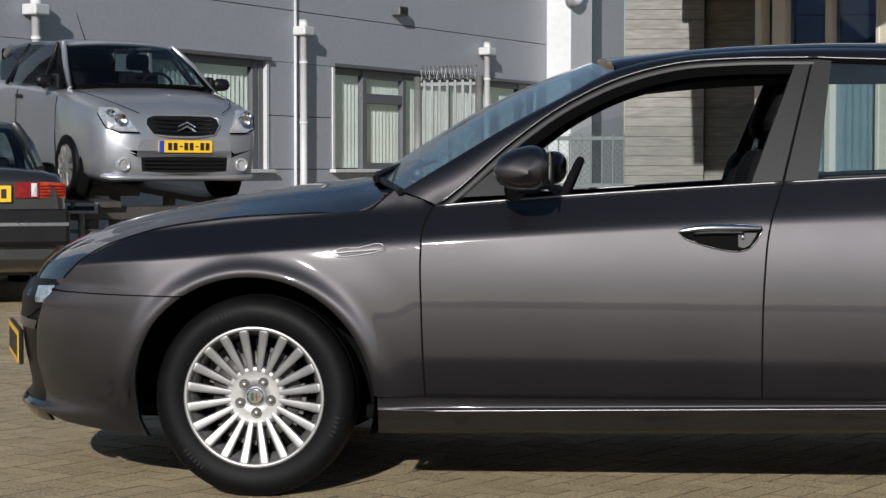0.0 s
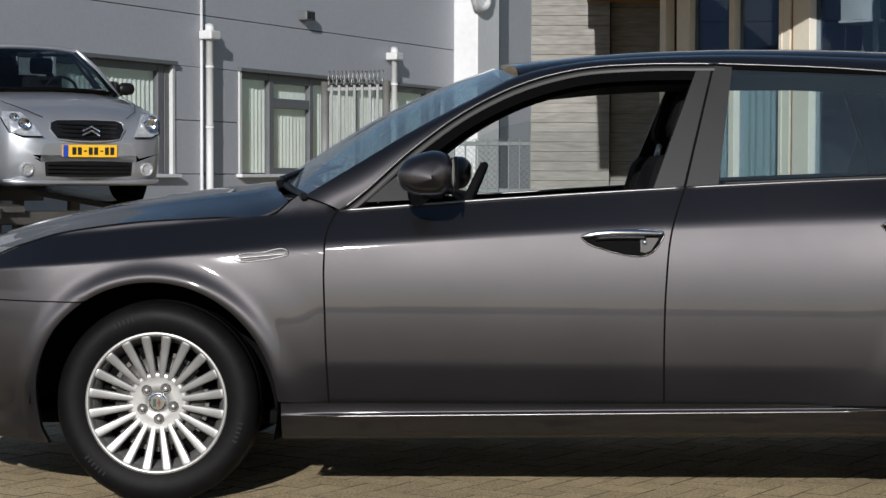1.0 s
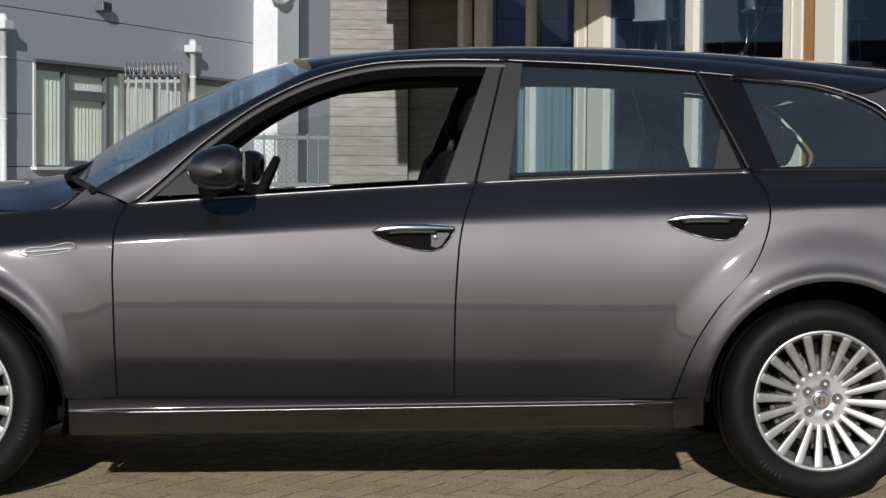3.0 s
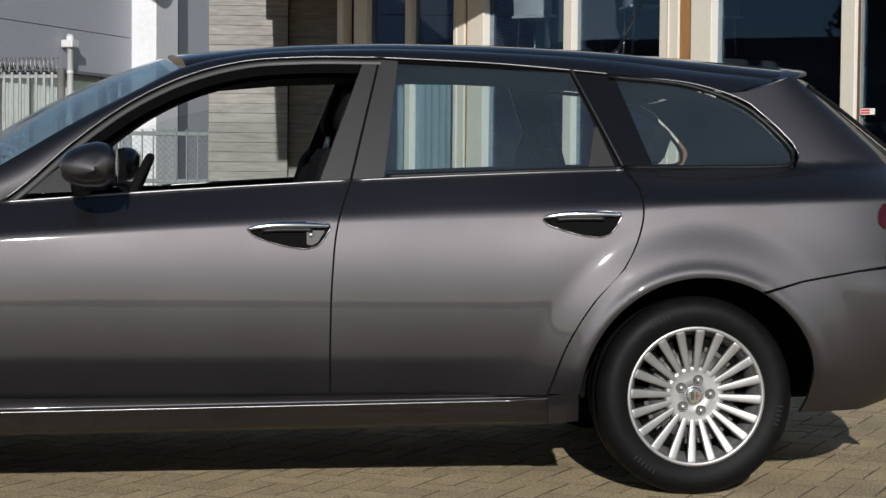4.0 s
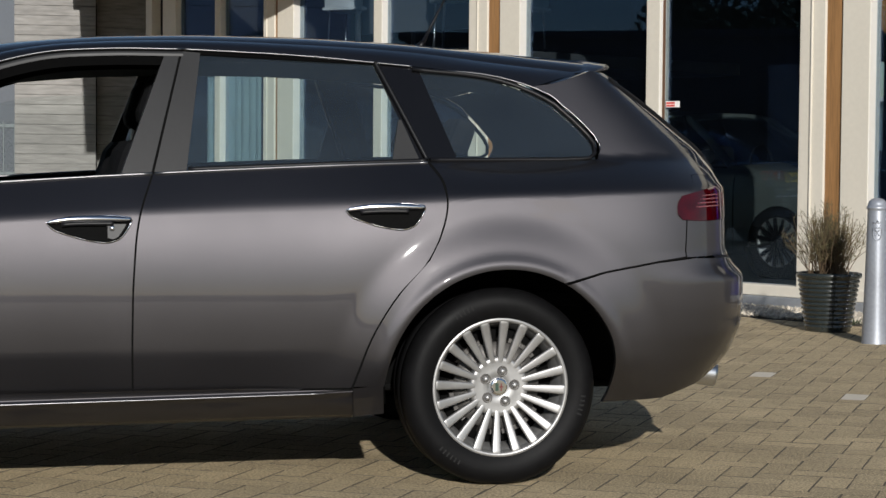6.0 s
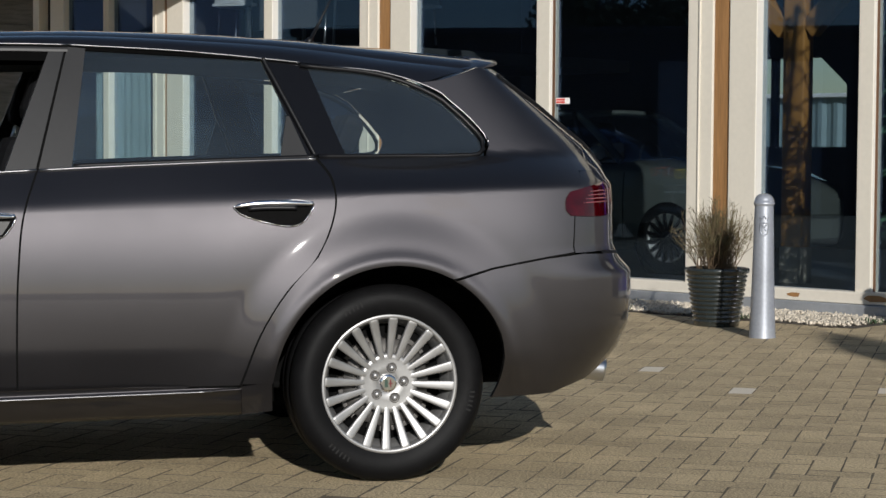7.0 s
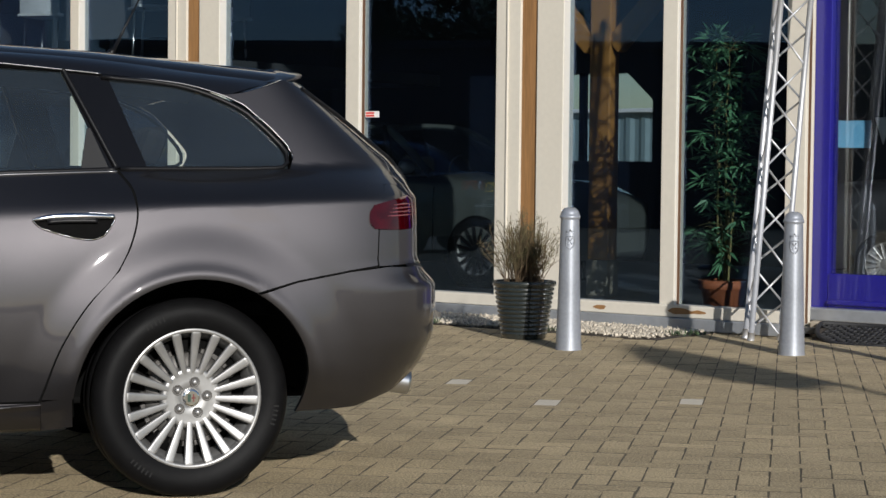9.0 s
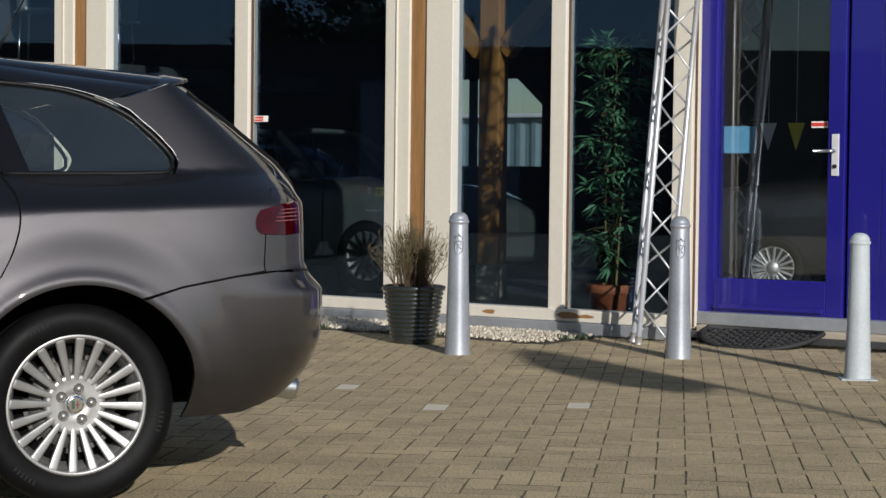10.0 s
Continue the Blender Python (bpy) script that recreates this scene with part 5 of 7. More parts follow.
        # bright trims
        for run in ([(x, belt_z(x)) for x in np.linspace(0.565, 1.612, 16)], [(x, belt_z(x)) for x in np.linspace(1.620, 2.460, 14)]):
            bm = bmesh.new()
            chrome_run(bm, run, 0.0045, 30, side)
            part("belt_trim", bm, CAR_TRIM, car, "bright belt-line trim")
        for run in () if not near else (chrome_line[:8], chrome_line[7:10], [(2.462, 1.318)] + chrome_line[10:] + RR((2.925, 1.208), (2.992, 1.138), (3.026, 1.085), (3.026, 1.062))):
            bm = bmesh.new()
            chrome_run(bm, run, 0.0032, 46, side, 0.0)
            part("window_trim", bm, CAR_TRIM, car, "bright window surround")
        for run in (RR((2.45, 1.316), (2.75, 1.278), (2.835, 1.246), (2.912, 1.198), (2.975, 1.132), (3.008, 1.085), (3.010, 1.055), (2.992, 1.038), (2.94, 1.033), (2.75, 1.029), (2.47, 1.026)), [(1.722, 0.992), (2.10, 1.009), (2.455, 1.024)], [(2.332, 1.335), (2.40, 1.176), (2.462, 1.026)]):
            bm = bmesh.new()
            chrome_run(bm, run, 0.0075, 40, side, 0.002)
            part("rubber_seal", bm, TRIM, car)
        # dark joints behind the panel gaps
        bm = bmesh.new()
        for run in (door_front, door_mid, door_rear, [(0.39, 0.325), (0.535, 0.324)], [(0.53, 0.319), (2.225, 0.322)], FR((-0.667, 0.633), (-0.44, 0.631), (-0.213, 0.627)), hood_gap, RR((2.88, 0.648), (3.014, 0.677), (3.199, 0.708), (3.302, 0.721)), RR((3.302, 0.721), (3.309, 0.866))):
            tube(bm, skin_line(run, 40, side, 0.009), 0.0075, 6)
        tube(bm, skin_line([(1.606, 0.96), (1.614, 0.982), (1.718, 1.36)], 20, side, 0.022), 0.016, 8)
        part("joint_backing", bm, SEAM, car)
        # door handles
        for k, (dx, dz, lock) in enumerate(((0.0, 0.0, True), (0.895, 0.038, False))):
            outline = [(1.299 + dx, 0.832 + dz), (1.345 + dx, 0.846 + dz), (1.422 + dx, 0.851 + dz), (1.520 + dx, 0.851 + dz), (1.547 + dx, 0.845 + dz), (1.533 + dx, 0.812 + dz), (1.510 + dx, 0.785 + dz), (1.480 + dx, 0.775 + dz), (1.430 + dx, 0.779 + dz), (1.360 + dx, 0.797 + dz), (1.315 + dx, 0.815 + dz)]
            bm = bmesh.new()
            ring = [bm.verts.new(skin(x, z, side, -0.001)) for x, z in outline]
            deep = [bm.verts.new(skin(x + (1.43 + dx - x) * 0.12, z + (0.815 + dz - z) * 0.12, side, 0.004)) for x, z in outline]
            for i in range(len(ring)):
                j = (i + 1) % len(ring)
                bm.faces.new((ring[i], ring[j], deep[j], deep[i]))
            mid = bm.verts.new(skin(1.43 + dx, 0.812 + dz, side, 0.006))
            for i in range(len(deep)):
                bm.faces.new((deep[i], deep[(i + 1) % len(deep)], mid))
            for v in bm.verts:
                v.co.y += side * 0.008
            # the bowl is filled near black, its depth shading put into the colour
            handle = part("door_handle", bm, SEAM, car, "recessed handle with a chrome grip")
            bm = bmesh.new()
            tube(bm, [p + Vector((0, side * 0.003, 0)) for p in skin_line(outline + [outline[0]], 60, side, -0.001)], 0.0028, 6, False)
            part("bright_rim", bm, CHROME, handle)
            bm = bmesh.new()
            grip = skin_line([(1.303 + dx, 0.834 + dz), (1.36 + dx, 0.842 + dz), (1.44 + dx, 0.8445 + dz), (1.543 + dx, 0.843 + dz)], 24, side, -0.012)
            tube(bm, grip, [0.003] + [0.0065 + 0.0045 * math.sin(math.pi * i / 24) for i in range(1, 24)] + [0.004], 10)
            part("grip", bm, CHROME, handle, "chrome grip")
            bm = bmesh.new()
            tube(bm, [p + Vector((0, side * 0.004, -0.014)) for p in grip[4:20]], 0.007, 8)
            part("grip_underside", bm, TRIM, handle)
            if lock and near:
                bm = bmesh.new()
                bm.faces.new([bm.verts.new(skin(x, z, side, -0.0115)) for x, z in ((1.476, 0.829), (1.476, 0.788), (1.492, 0.784), (1.508, 0.792), (1.528, 0.823), (1.530, 0.829))])
                part("lock_plate", bm, PILLAR_FILM, handle)
                bm = bmesh.new()
                c = skin(1.489, 0.816, side, -0.012)
                lathe(bm, [(0.0, -0.004), (0.006, -0.004), (0.0078, -0.002), (0.0078, 0.002)], 18, "y", c)
                part("lock", bm, CHROME, handle)
        # slim side vent badge on the fender
        bm = bmesh.new()
        vent = [(0.246, 0.760), (0.262, 0.771), (0.330, 0.779), (0.414, 0.783), (0.418, 0.776), (0.400, 0.770), (0.330, 0.757), (0.270, 0.753)]
        bm.faces.new([bm.verts.new(skin(x, z, side, -0.002)) for x, z in vent])
        v = part("side_repeater", bm, PAINT, car, "slim chrome-edged side repeater")
        bm = bmesh.new()
        tube(bm, skin_line(vent + [vent[0]], 50, side, -0.001), 0.0024, 6, False)
        part("bright_rim", bm, CAR_TRIM, v)
        bm = bmesh.new()
        tube(bm, skin_line([(0.256, 0.762), (0.330, 0.769), (0.410, 0.776)], 20, side, -0.003), [0.002] + [0.0038] * 19 + [0.002], 6)
        part("bar", bm, CAR_TRIM, v)
        # door mirror
        bm = bmesh.new()
        rows = []
        for i in range(17):
            u = -1 + 2 * i / 16
            ex = (1 - abs(u) ** 2.3) ** (1 / 2.1)
            row = []
            for k in range(24):
                a = 2 * math.pi * k / 24
                ca, sa = math.cos(a), math.sin(a)
                fx = math.copysign(abs(ca) ** 0.80, ca)
                fz = math.copysign(abs(sa) ** 0.80, sa)
                xx = 0.858 + (0.060 if ca > 0 else 0.105) * fx * ex * (1 + 0.1 * fz)
                zz = 1.016 + (0.073 if sa > 0 else 0.062) * fz * ex * (1.0 - 0.12 * (fx < 0) * abs(fx)) - 0.012 * (fx < 0) * abs(fx)
                row.append((xx, side * (HALF + 0.105 + 0.105 * u), zz))
            rows.append(row)
        grid(bm, rows, close=True, flip=side > 0)
        bmesh.ops.recalc_face_normals(bm, faces=bm.faces)
        mir = part("door_mirror", bm, PAINT, car, "body-coloured door mirror")
        bm = bmesh.new()
        tube(bm, [(0.80, side * (HALF - 0.08), 0.968), (0.81, side * (HALF - 0.02), 0.966), (0.835, side * (HALF + 0.06), 0.975)], [0.05, 0.045, 0.035], 12, True, 0.6)
        part("mirror_arm", bm, TRIM, mir)
        bm = bmesh.new()
        rows = []
        for j in range(7):
            r = j / 6
            rows.append([(0.9215 - 0.004 * r * r, side * (HALF + 0.105 + 0.088 * r * math.cos(a)), 1.017 + 0.056 * r * math.sin(a)) for a in np.linspace(0, 2 * math.pi, 25)])
        grid(bm, rows)
        part("mirror_glass", bm, CHROME, mir)
        # tail lamp
        lamp = panel("tail_lamp", [(tuple(RR((3.290, 0.842), (3.36, 0.838), (3.47, 0.840), (3.58, 0.852))), tuple(RR((3.292, 0.918), (3.37, 0.934), (3.48, 0.952), (3.585, 0.960))), tuple(RR((3.290, 0.842), (3.272, 0.86), (3.272, 0.89), (3.292, 0.918))), tuple(RR((3.58, 0.852), (3.595, 0.875), (3.597, 0.935), (3.585, 0.960))), 26, 14)], TAIL_RED, car, side, -0.005, 0.02, "dark red tail lamp")
        for zz in (0.882, 0.894, 0.906, 0.918):
            bm = bmesh.new()
            tube(bm, skin_line(RR((3.345 + 0.9 * (zz - 0.882), zz), (3.42, zz + 0.002), (3.50, zz + 0.005)), 10, side, -0.0045), 0.0022, 6)
            part("lens_rib", bm, TAIL_CLEAR, lamp, "pale clear lens rib")
        bm = bmesh.new()
        tube(bm, skin_line(RR((3.535, 0.850), (3.540, 0.90), (3.536, 0.954)), 10, side, -0.004), 0.003, 6)
        part("lens_joint", bm, SEAM, lamp)
        panel("lamp_surround", [(RR((3.329, 0.915), (3.40, 0.930), (3.50, 0.945), (3.60, 0.950)), RR((3.348, 0.9845), (3.45, 0.9845), (3.553, 0.9845)), RR((3.329, 0.915), (3.348, 0.9845)), RR((3.60, 0.950), (3.553, 0.9845)), 14, 4)], PAINT, car, side, 0.002, 0.0)
        panel("rear_corner", [(RR((3.306, 0.722), (3.45, 0.725), (3.60, 0.712)), RR((3.312, 0.870), (3.62, 0.872)), RR((3.306, 0.722), (3.312, 0.870)), RR((3.60, 0.712), (3.62, 0.872)), 16, 12)], PAINT, car, side, 0.0, 0.012)
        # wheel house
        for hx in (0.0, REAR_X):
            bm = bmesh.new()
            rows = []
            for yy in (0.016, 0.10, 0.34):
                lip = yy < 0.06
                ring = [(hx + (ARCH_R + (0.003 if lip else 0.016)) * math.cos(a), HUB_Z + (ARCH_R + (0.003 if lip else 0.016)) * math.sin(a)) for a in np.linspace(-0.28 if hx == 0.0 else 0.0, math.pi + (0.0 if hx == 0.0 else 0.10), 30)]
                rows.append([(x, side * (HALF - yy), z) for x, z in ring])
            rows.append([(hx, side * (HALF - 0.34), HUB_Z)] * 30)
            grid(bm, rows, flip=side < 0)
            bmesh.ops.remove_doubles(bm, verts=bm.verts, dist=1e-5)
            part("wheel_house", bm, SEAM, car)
        # headlamp and its dark housing
        house = panel("headlamp", [(FR((-0.722, 0.575), (-0.80, 0.535), (-0.90, 0.52)), FR((-0.622, 0.668), (-0.72, 0.664), (-0.86, 0.655)), FR((-0.722, 0.575), (-0.668, 0.636), (-0.622, 0.668)), FR((-0.90, 0.52), (-0.86, 0.655)), 18, 12)], TRIM, car, side, 0.012, 0.01, "dark triple headlamp")
        panel("lens", [(FR((-0.752, 0.588), (-0.692, 0.592)), FR((-0.752, 0.640), (-0.662, 0.648)), FR((-0.752, 0.588), (-0.752, 0.640)), FR((-0.692, 0.592), (-0.662, 0.648)), 8, 8)], LAMP_GLASS, house, side, 0.007, 0.004, "clear ribbed headlamp lens")
        for sx, r in ((-0.80, 0.026),):
            x, y, _ = flank(front_s(sx, 0.61), 0.61)
            bm = bmesh.new()
            mm = pose(x + 0.012, side * (HALF - y - 0.022), 0.608, 0, 0, 0) @ Matrix.Rotation(radians(-35 if near else 35), 4, "Z")
            lathe(bm, [(0.0, -0.022), (r * 0.5, -0.018), (r * 0.85, -0.006), (r, 0.006), (r, 0.03)], 24, "y")
            for v in bm.verts:
                if side > 0:
                    v.co.y = -v.co.y
                v.co = mm @ v.co
            part("lens", bm, CHROME, house, "clear projector lens", smooth=True)
    # pieces across the whole width
    for side in (-1, 1):
        panel("front_bumper", [
            (FR((-0.753, 0.235), (-0.661, 0.207), (-0.386, 0.176)), FR((-0.705, 0.600), (-0.667, 0.631), (-0.45, 0.628), (-0.215, 0.624)), FR((-0.753, 0.235), (-0.757, 0.403), (-0.740, 0.52), (-0.705, 0.600)), [(-0.350, 0.180)] + arch(0, 192, 124, 12), 40, 30),
        ], PAINT, car, side, flange=0.03)
    panel("front_lip", [([(-1.0, 0.185), (-0.86, 0.190), (-0.745, 0.200)], [(-1.0, 0.255), (-0.86, 0.258), (-0.765, 0.262)], [(-1.0, 0.185), (-1.0, 0.255)], [(-0.745, 0.200), (-0.765, 0.262)], 26, 8)], PAINT, car, both=True, flange=0.03)
    panel("front_fascia", [([(-1.0, 0.25), (-0.76, 0.25)], [(-1.0, 0.66), (-0.73, 0.61)], [(-1.0, 0.25), (-1.0, 0.66)], [(-0.76, 0.25), (-0.73, 0.61)], 26, 14)], TRIM, car, both=True, depth=0.022, flange=0.02)
    panel("bumper_band", [([(-1.0, 0.50), (-0.80, 0.50)], [(-1.0, 0.535), (-0.785, 0.53)], [(-1.0, 0.50), (-1.0, 0.535)], [(-0.80, 0.50), (-0.785, 0.53)], 18, 4)], PAINT, car, both=True, flange=0.02)
    panel("rear_bumper", [
        (RR((3.080, 0.240), (3.27, 0.252), (3.42, 0.298), (3.50, 0.345)) + [(3.7, 0.375)], arch(REAR_X, 62, 60, 2) + RR((3.014, 0.674), (3.199, 0.705), (3.337, 0.718)) + [(3.55, 0.712), (3.7, 0.690)], arch(REAR_X, -8, 62, 14), [(3.7, 0.375), (3.7, 0.690)], 54, 28),
    ], PAINT, car, both=True, flange=0.02)
    panel("bumper_step", [([(3.50, 0.694), (3.7, 0.680)], [(3.47, 0.728), (3.7, 0.725)], [(3.50, 0.694), (3.47, 0.728)], [(3.7, 0.680), (3.7, 0.725)], 14, 4)], TRIM, car, both=True, depth=0.006, flange=0.0)
    panel("tailgate", [(RR((3.62, 0.715)) + [(3.7, 0.715)], RR((3.555, 0.985)) + [(3.7, 0.985)], RR((3.62, 0.715), (3.625, 0.86), (3.606, 0.90), (3.555, 0.985)), [(3.7, 0.715), (3.7, 0.985)], 10, 16)], PAINT, car, both=True, flange=0.02)
    g = panel("rear_screen", [(RR((3.550, 0.985)) + [(3.7, 0.985)], RR((3.06, 1.318)) + [(3.7, 1.318)], tuple(RR((3.550, 0.985), (3.445, 1.078), (3.30, 1.186), (3.125, 1.296), (3.06, 1.318))), [(3.7, 0.985), (3.7, 1.318)], 16, 16)], TINT, car, both=True, depth=0.006, flange=0.0, label="dark tinted rear screen")
    for side in (-1, 1):
        bm = bmesh.new()
        tube(bm, skin_line(RR((3.548, 0.985), (3.443, 1.077), (3.298, 1.185), (3.122, 1.295)), 30, side, 0.002), 0.010, 8)
        part("screen_seal", bm, TRIM, car)
        bm = bmesh.new()
        tube(bm, skin_line(RR((3.556, 0.992), (3.452, 1.084), (3.307, 1.192), (3.132, 1.302)), 30, side, -0.004), 0.0035, 6)
        part("screen_trim", bm, SATIN, car)
        bm = bmesh.new()
        outer = [skin(s, z, side) for s, z in resample(RR((2.84, 1.266), (3.05, 1.322)), 12)]
        e0, e1 = skin(2.84, 1.262, side), Vector((3.05, -side * rail3[-1][1], 1.320))
        inner = [e0.lerp(e1, i / 12) for i in range(13)]
        rows = []
        for j in range(6):
            w = j / 5
            rows.append([a.lerp(b, w) + Vector((0.002 * w * (1 - w), 0, 0.006 * w * (1 - w) * i / 12 + 0.001)) for i, (a, b) in enumerate(zip(outer, inner))])
        grid(bm, rows, flip=side > 0)
        part("spoiler_root", bm, PAINT, car)
        # exhaust
        bm = bmesh.new()
        lathe(bm, [(0.034, 0.0), (0.040, 0.002), (0.042, 0.01), (0.042, 0.16)], 24, "z")
        for v in bm.verts:
            v.co = pose(3.545, side * 0.505, 0.300, 0, -80, 10 * side) @ v.co
        tip = part("exhaust_tip", bm, SATIN, car, "chrome exhaust tip", smooth=True)
        # black disc in the pipe stands in for its dark hollow
        bm = bmesh.new()
        lathe(bm, [(0.0, 0.012), (0.037, 0.012)], 20, "z")
        for v in bm.verts:
            v.co = pose(3.545, side * 0.505, 0.300, 0, -80, 10 * side) @ v.co
        part("dark_bore", bm, SEAM, tip)
    # roof skin
    bm = bmesh.new()
    rail = smooth_line(rail3, 90)
    rows = []
    for p in rail:
        if p[0] < 1.085:
            continue
        zc = float(np.interp(p[0], *roof_mid))
        rows.append([(p[0] + 0.10 * (1 - v * v) * (0 if p[0] < 2.9 else (p[0] - 2.9) / 0.15) - 0.07 * (1 - v * v) * max(0.0, 1 - (p[0] - 1.085) / 0.5), p[1] * -v, p[2] + (zc - p[2]) * (1 - 0.62 * abs(v) ** 2.4 - 0.38 * abs(v) ** 16)) for v in np.sin(np.linspace(-math.pi / 2, math.pi / 2, 41))])
    grid(bm, rows, flip=True)
    part("roof", bm, PAINT, car)
    # spoiler lip over the rear screen
    bm = bmesh.new()
    rows = []
    for v in np.linspace(-1, 1, 25):
        h = 1 - abs(v) ** 5
        y = v * 0.535
        dz = -0.036 * abs(v) ** 4
        q = 0.02 * (1 - v * v)
        rows.append([(2.98, y, 1.352 + dz + q), (3.04, y, 1.356 + dz + q), (3.06 + 0.06 * h, y, 1.318 + 0.044 * h + q), (3.062 + 0.135 * h, y, 1.316 + 0.042 * h + 0.6 * q), (3.063 + 0.155 * h, y, 1.315 + 0.037 * h + 0.5 * q), (3.063 + 0.150 * h, y, 1.313 + 0.028 * h + 0.5 * q), (3.062 + 0.10 * h, y, 1.311 + 0.022 * h + 0.4 * q), (3.06, y, 1.306 + 0.01 * h)])
    grid(bm, rows)
    bmesh.ops.recalc_face_normals(bm, faces=bm.faces)
    part("roof_spoiler", bm, PAINT, car)
    # bonnet
    bm = bmesh.new()
    gapc = smooth_line([tuple(skin(s, z + 0.002, -1, 0.002)) for s, z in hood_gap[:5]] + [tuple(skin(0.345, 0.897, -1, 0.004)), tuple(skin(0.405, 0.932, -1, 0.006))], 50)
    midc = smooth_line([(-0.905, 0.625), (-0.855, 0.700), (-0.75, 0.775), (-0.55, 0.848), (-0.35, 0.896), (-0.16, 0.934), (0.03, 0.963), (0.29, 0.993)], 50)
    rows = []
    for a, b in zip(gapc, midc):
        row = []
        for v in np.linspace(-1, 1, 33):
            w = 1 - abs(v) ** 2.2
            ridge = 0.006 * math.exp(-(((abs(v) - 0.62) / 0.07) ** 2))
            row.append((a[0] + (b[0] - a[0]) * w, -a[1] * v, a[2] + (b[1] - a[2]) * (1 - abs(v) ** 2.6) + ridge))
        rows.append(row)
    grid(bm, rows, flip=True)
    rim_edges(bm, [e for e in bm.edges if e.is_boundary], lambda co: Vector((0, 0, -0.018)))
    part("bonnet", bm, PAINT, car)
    # windscreen
    bm = bmesh.new()
    rows = []
    mid = smooth_line([(0.30, 1.002), (0.46, 1.108), (0.66, 1.228), (0.87, 1.325), (1.015, 1.378)], 30)
    side_line = [p for p in smooth_line(rail3[:5], 30)]
    for a, b in zip(side_line, mid):
        rows.append([(a[0] + (b[0] - a[0]) * (1 - abs(v) ** 2.2), -a[1] * v, a[2] + (b[1] - a[2]) * (1 - abs(v) ** 2.2)) for v in np.linspace(-1, 1, 25)])
    grid(bm, rows, flip=True)
    ws = part("windscreen", bm, SCREEN, car, "blue-tinted windscreen")
    ws.visible_shadow = False
    bm = bmesh.new()
    tube(bm, [rows[0][i] for i in range(25)], 0.012, 6)
    part("scuttle", bm, TRIM, car)
    part("cowl_panel", box(bmesh.new(), 0.28, 0.46, -0.56, 0.56, 0.925, 0.945, 0.01), TRIM, car)
    # wipers heaped at the screen's foot
    for y0 in (-0.52, 0.10):
        bm = bmesh.new()
        tube(bm, [(0.34, y0, 0.985), (0.39, y0 + 0.10, 1.022), (0.43, y0 + 0.34, 1.042), (0.44, y0 + 0.50, 1.046)], [0.014, 0.010, 0.007, 0.005], 8)
        tube(bm, [(0.36, y0 - 0.10, 1.006), (0.41, y0 + 0.16, 1.036), (0.40, y0 + 0.44, 1.042)], 0.006, 6)
        part("wiper", bm, TRIM, car)
    # aerial
    bm = bmesh.new()
    tube(bm, [(2.60, 0.0, 1.405), (2.61, 0.0, 1.425), (2.62, 0, 1.44)], [0.026, 0.016, 0.010], 12)
    tube(bm, [(2.62, 0, 1.44), (2.66, 0, 1.52), (2.73, 0, 1.66)], [0.007, 0.004, 0.002], 8)
    part("aerial", bm, TRIM, car, "short black roof aerial")
    # number plate on the nose, set to one side
    mm = pose(-0.945, -0.22, 0.425, 0, 0, -69)
    plate = part("number_plate", box(bmesh.new(), -0.26, 0.26, -0.012, 0.004, -0.058, 0.058, 0.004, mm), TRIM, car)
    part("plate_face", box(bmesh.new(), -0.255, 0.255, -0.015, -0.0125, -0.053, 0.053, 0, mm), PLATE, plate, "yellow number plate")
    for i in range(6):
        part("plate_bar", box(bmesh.new(), -0.20 + 0.075 * i, -0.15 + 0.075 * i, -0.017, -0.0152, -0.036, 0.036, 0, mm), INK, plate)
    # floor pan and cabin
    part("floor_pan", boxed(-0.60, 2.35, -0.66, 0.66, 0.225, 0.27, 0.01), SEAM, car)
    part("rear_floor", boxed(2.36, 3.42, -0.58, 0.58, 0.275, 0.30, 0.01), SEAM, car)
    part("side_floor", boxed(0.42, 2.30, -0.80, 0.80, 0.275, 0.30, 0.01), SEAM, car)
    part("side_shell", boxed(0.40, 2.30, -0.80, -0.775, 0.24, 0.60, 0.0), SEAM, car)
    part("side_shell", boxed(0.40, 2.30, 0.775, 0.80, 0.24, 0.60, 0.0), SEAM, car)
    part("bulkhead", boxed(0.38, 0.42, -0.72, 0.72, 0.24, 0.90, 0.0), SEAM, car)
    part("load_floor", boxed(2.35, 3.45, -0.62, 0.62, 0.55, 0.60, 0.01), CABIN, car)
    part("load_cover", boxed(2.60, 3.40, -0.60, 0.60, 0.955, 0.97, 0.004), CABIN, car)
    bm = bmesh.new()
    rows = [[(x, y, z) for y in np.linspace(-0.70, 0.70, 9)] for x, z in ((0.46, 0.93), (0.56, 0.965), (0.75, 0.975), (0.90, 0.955), (0.96, 0.90), (0.95, 0.60), (0.80, 0.45))]
    grid(bm, rows, flip=True)
    part("dashboard", bm, CABIN, car)
    bm = bmesh.new()
    ring = []
    for i in range(33):
        a = 2 * math.pi * i / 32
        ring.append((0.92 + 0.075 * math.sin(a), -0.36 + 0.185 * math.cos(a), 0.88 + 0.165 * math.sin(a)))
    tube(bm, ring, 0.015, 8, False)
    tube(bm, [(0.81, -0.36, 0.83), (0.91, -0.36, 0.875)], [0.05, 0.06], 12)
    for q in ((0, 1), (11, 1), (22, 1)):
        tube(bm, [(0.91, -0.36, 0.875), ring[q[0] * 32 // 33]], 0.014, 6)
    part("steering_wheel", bm, CABIN, car)
    for side in (-1, 1):
        y = side * 0.36
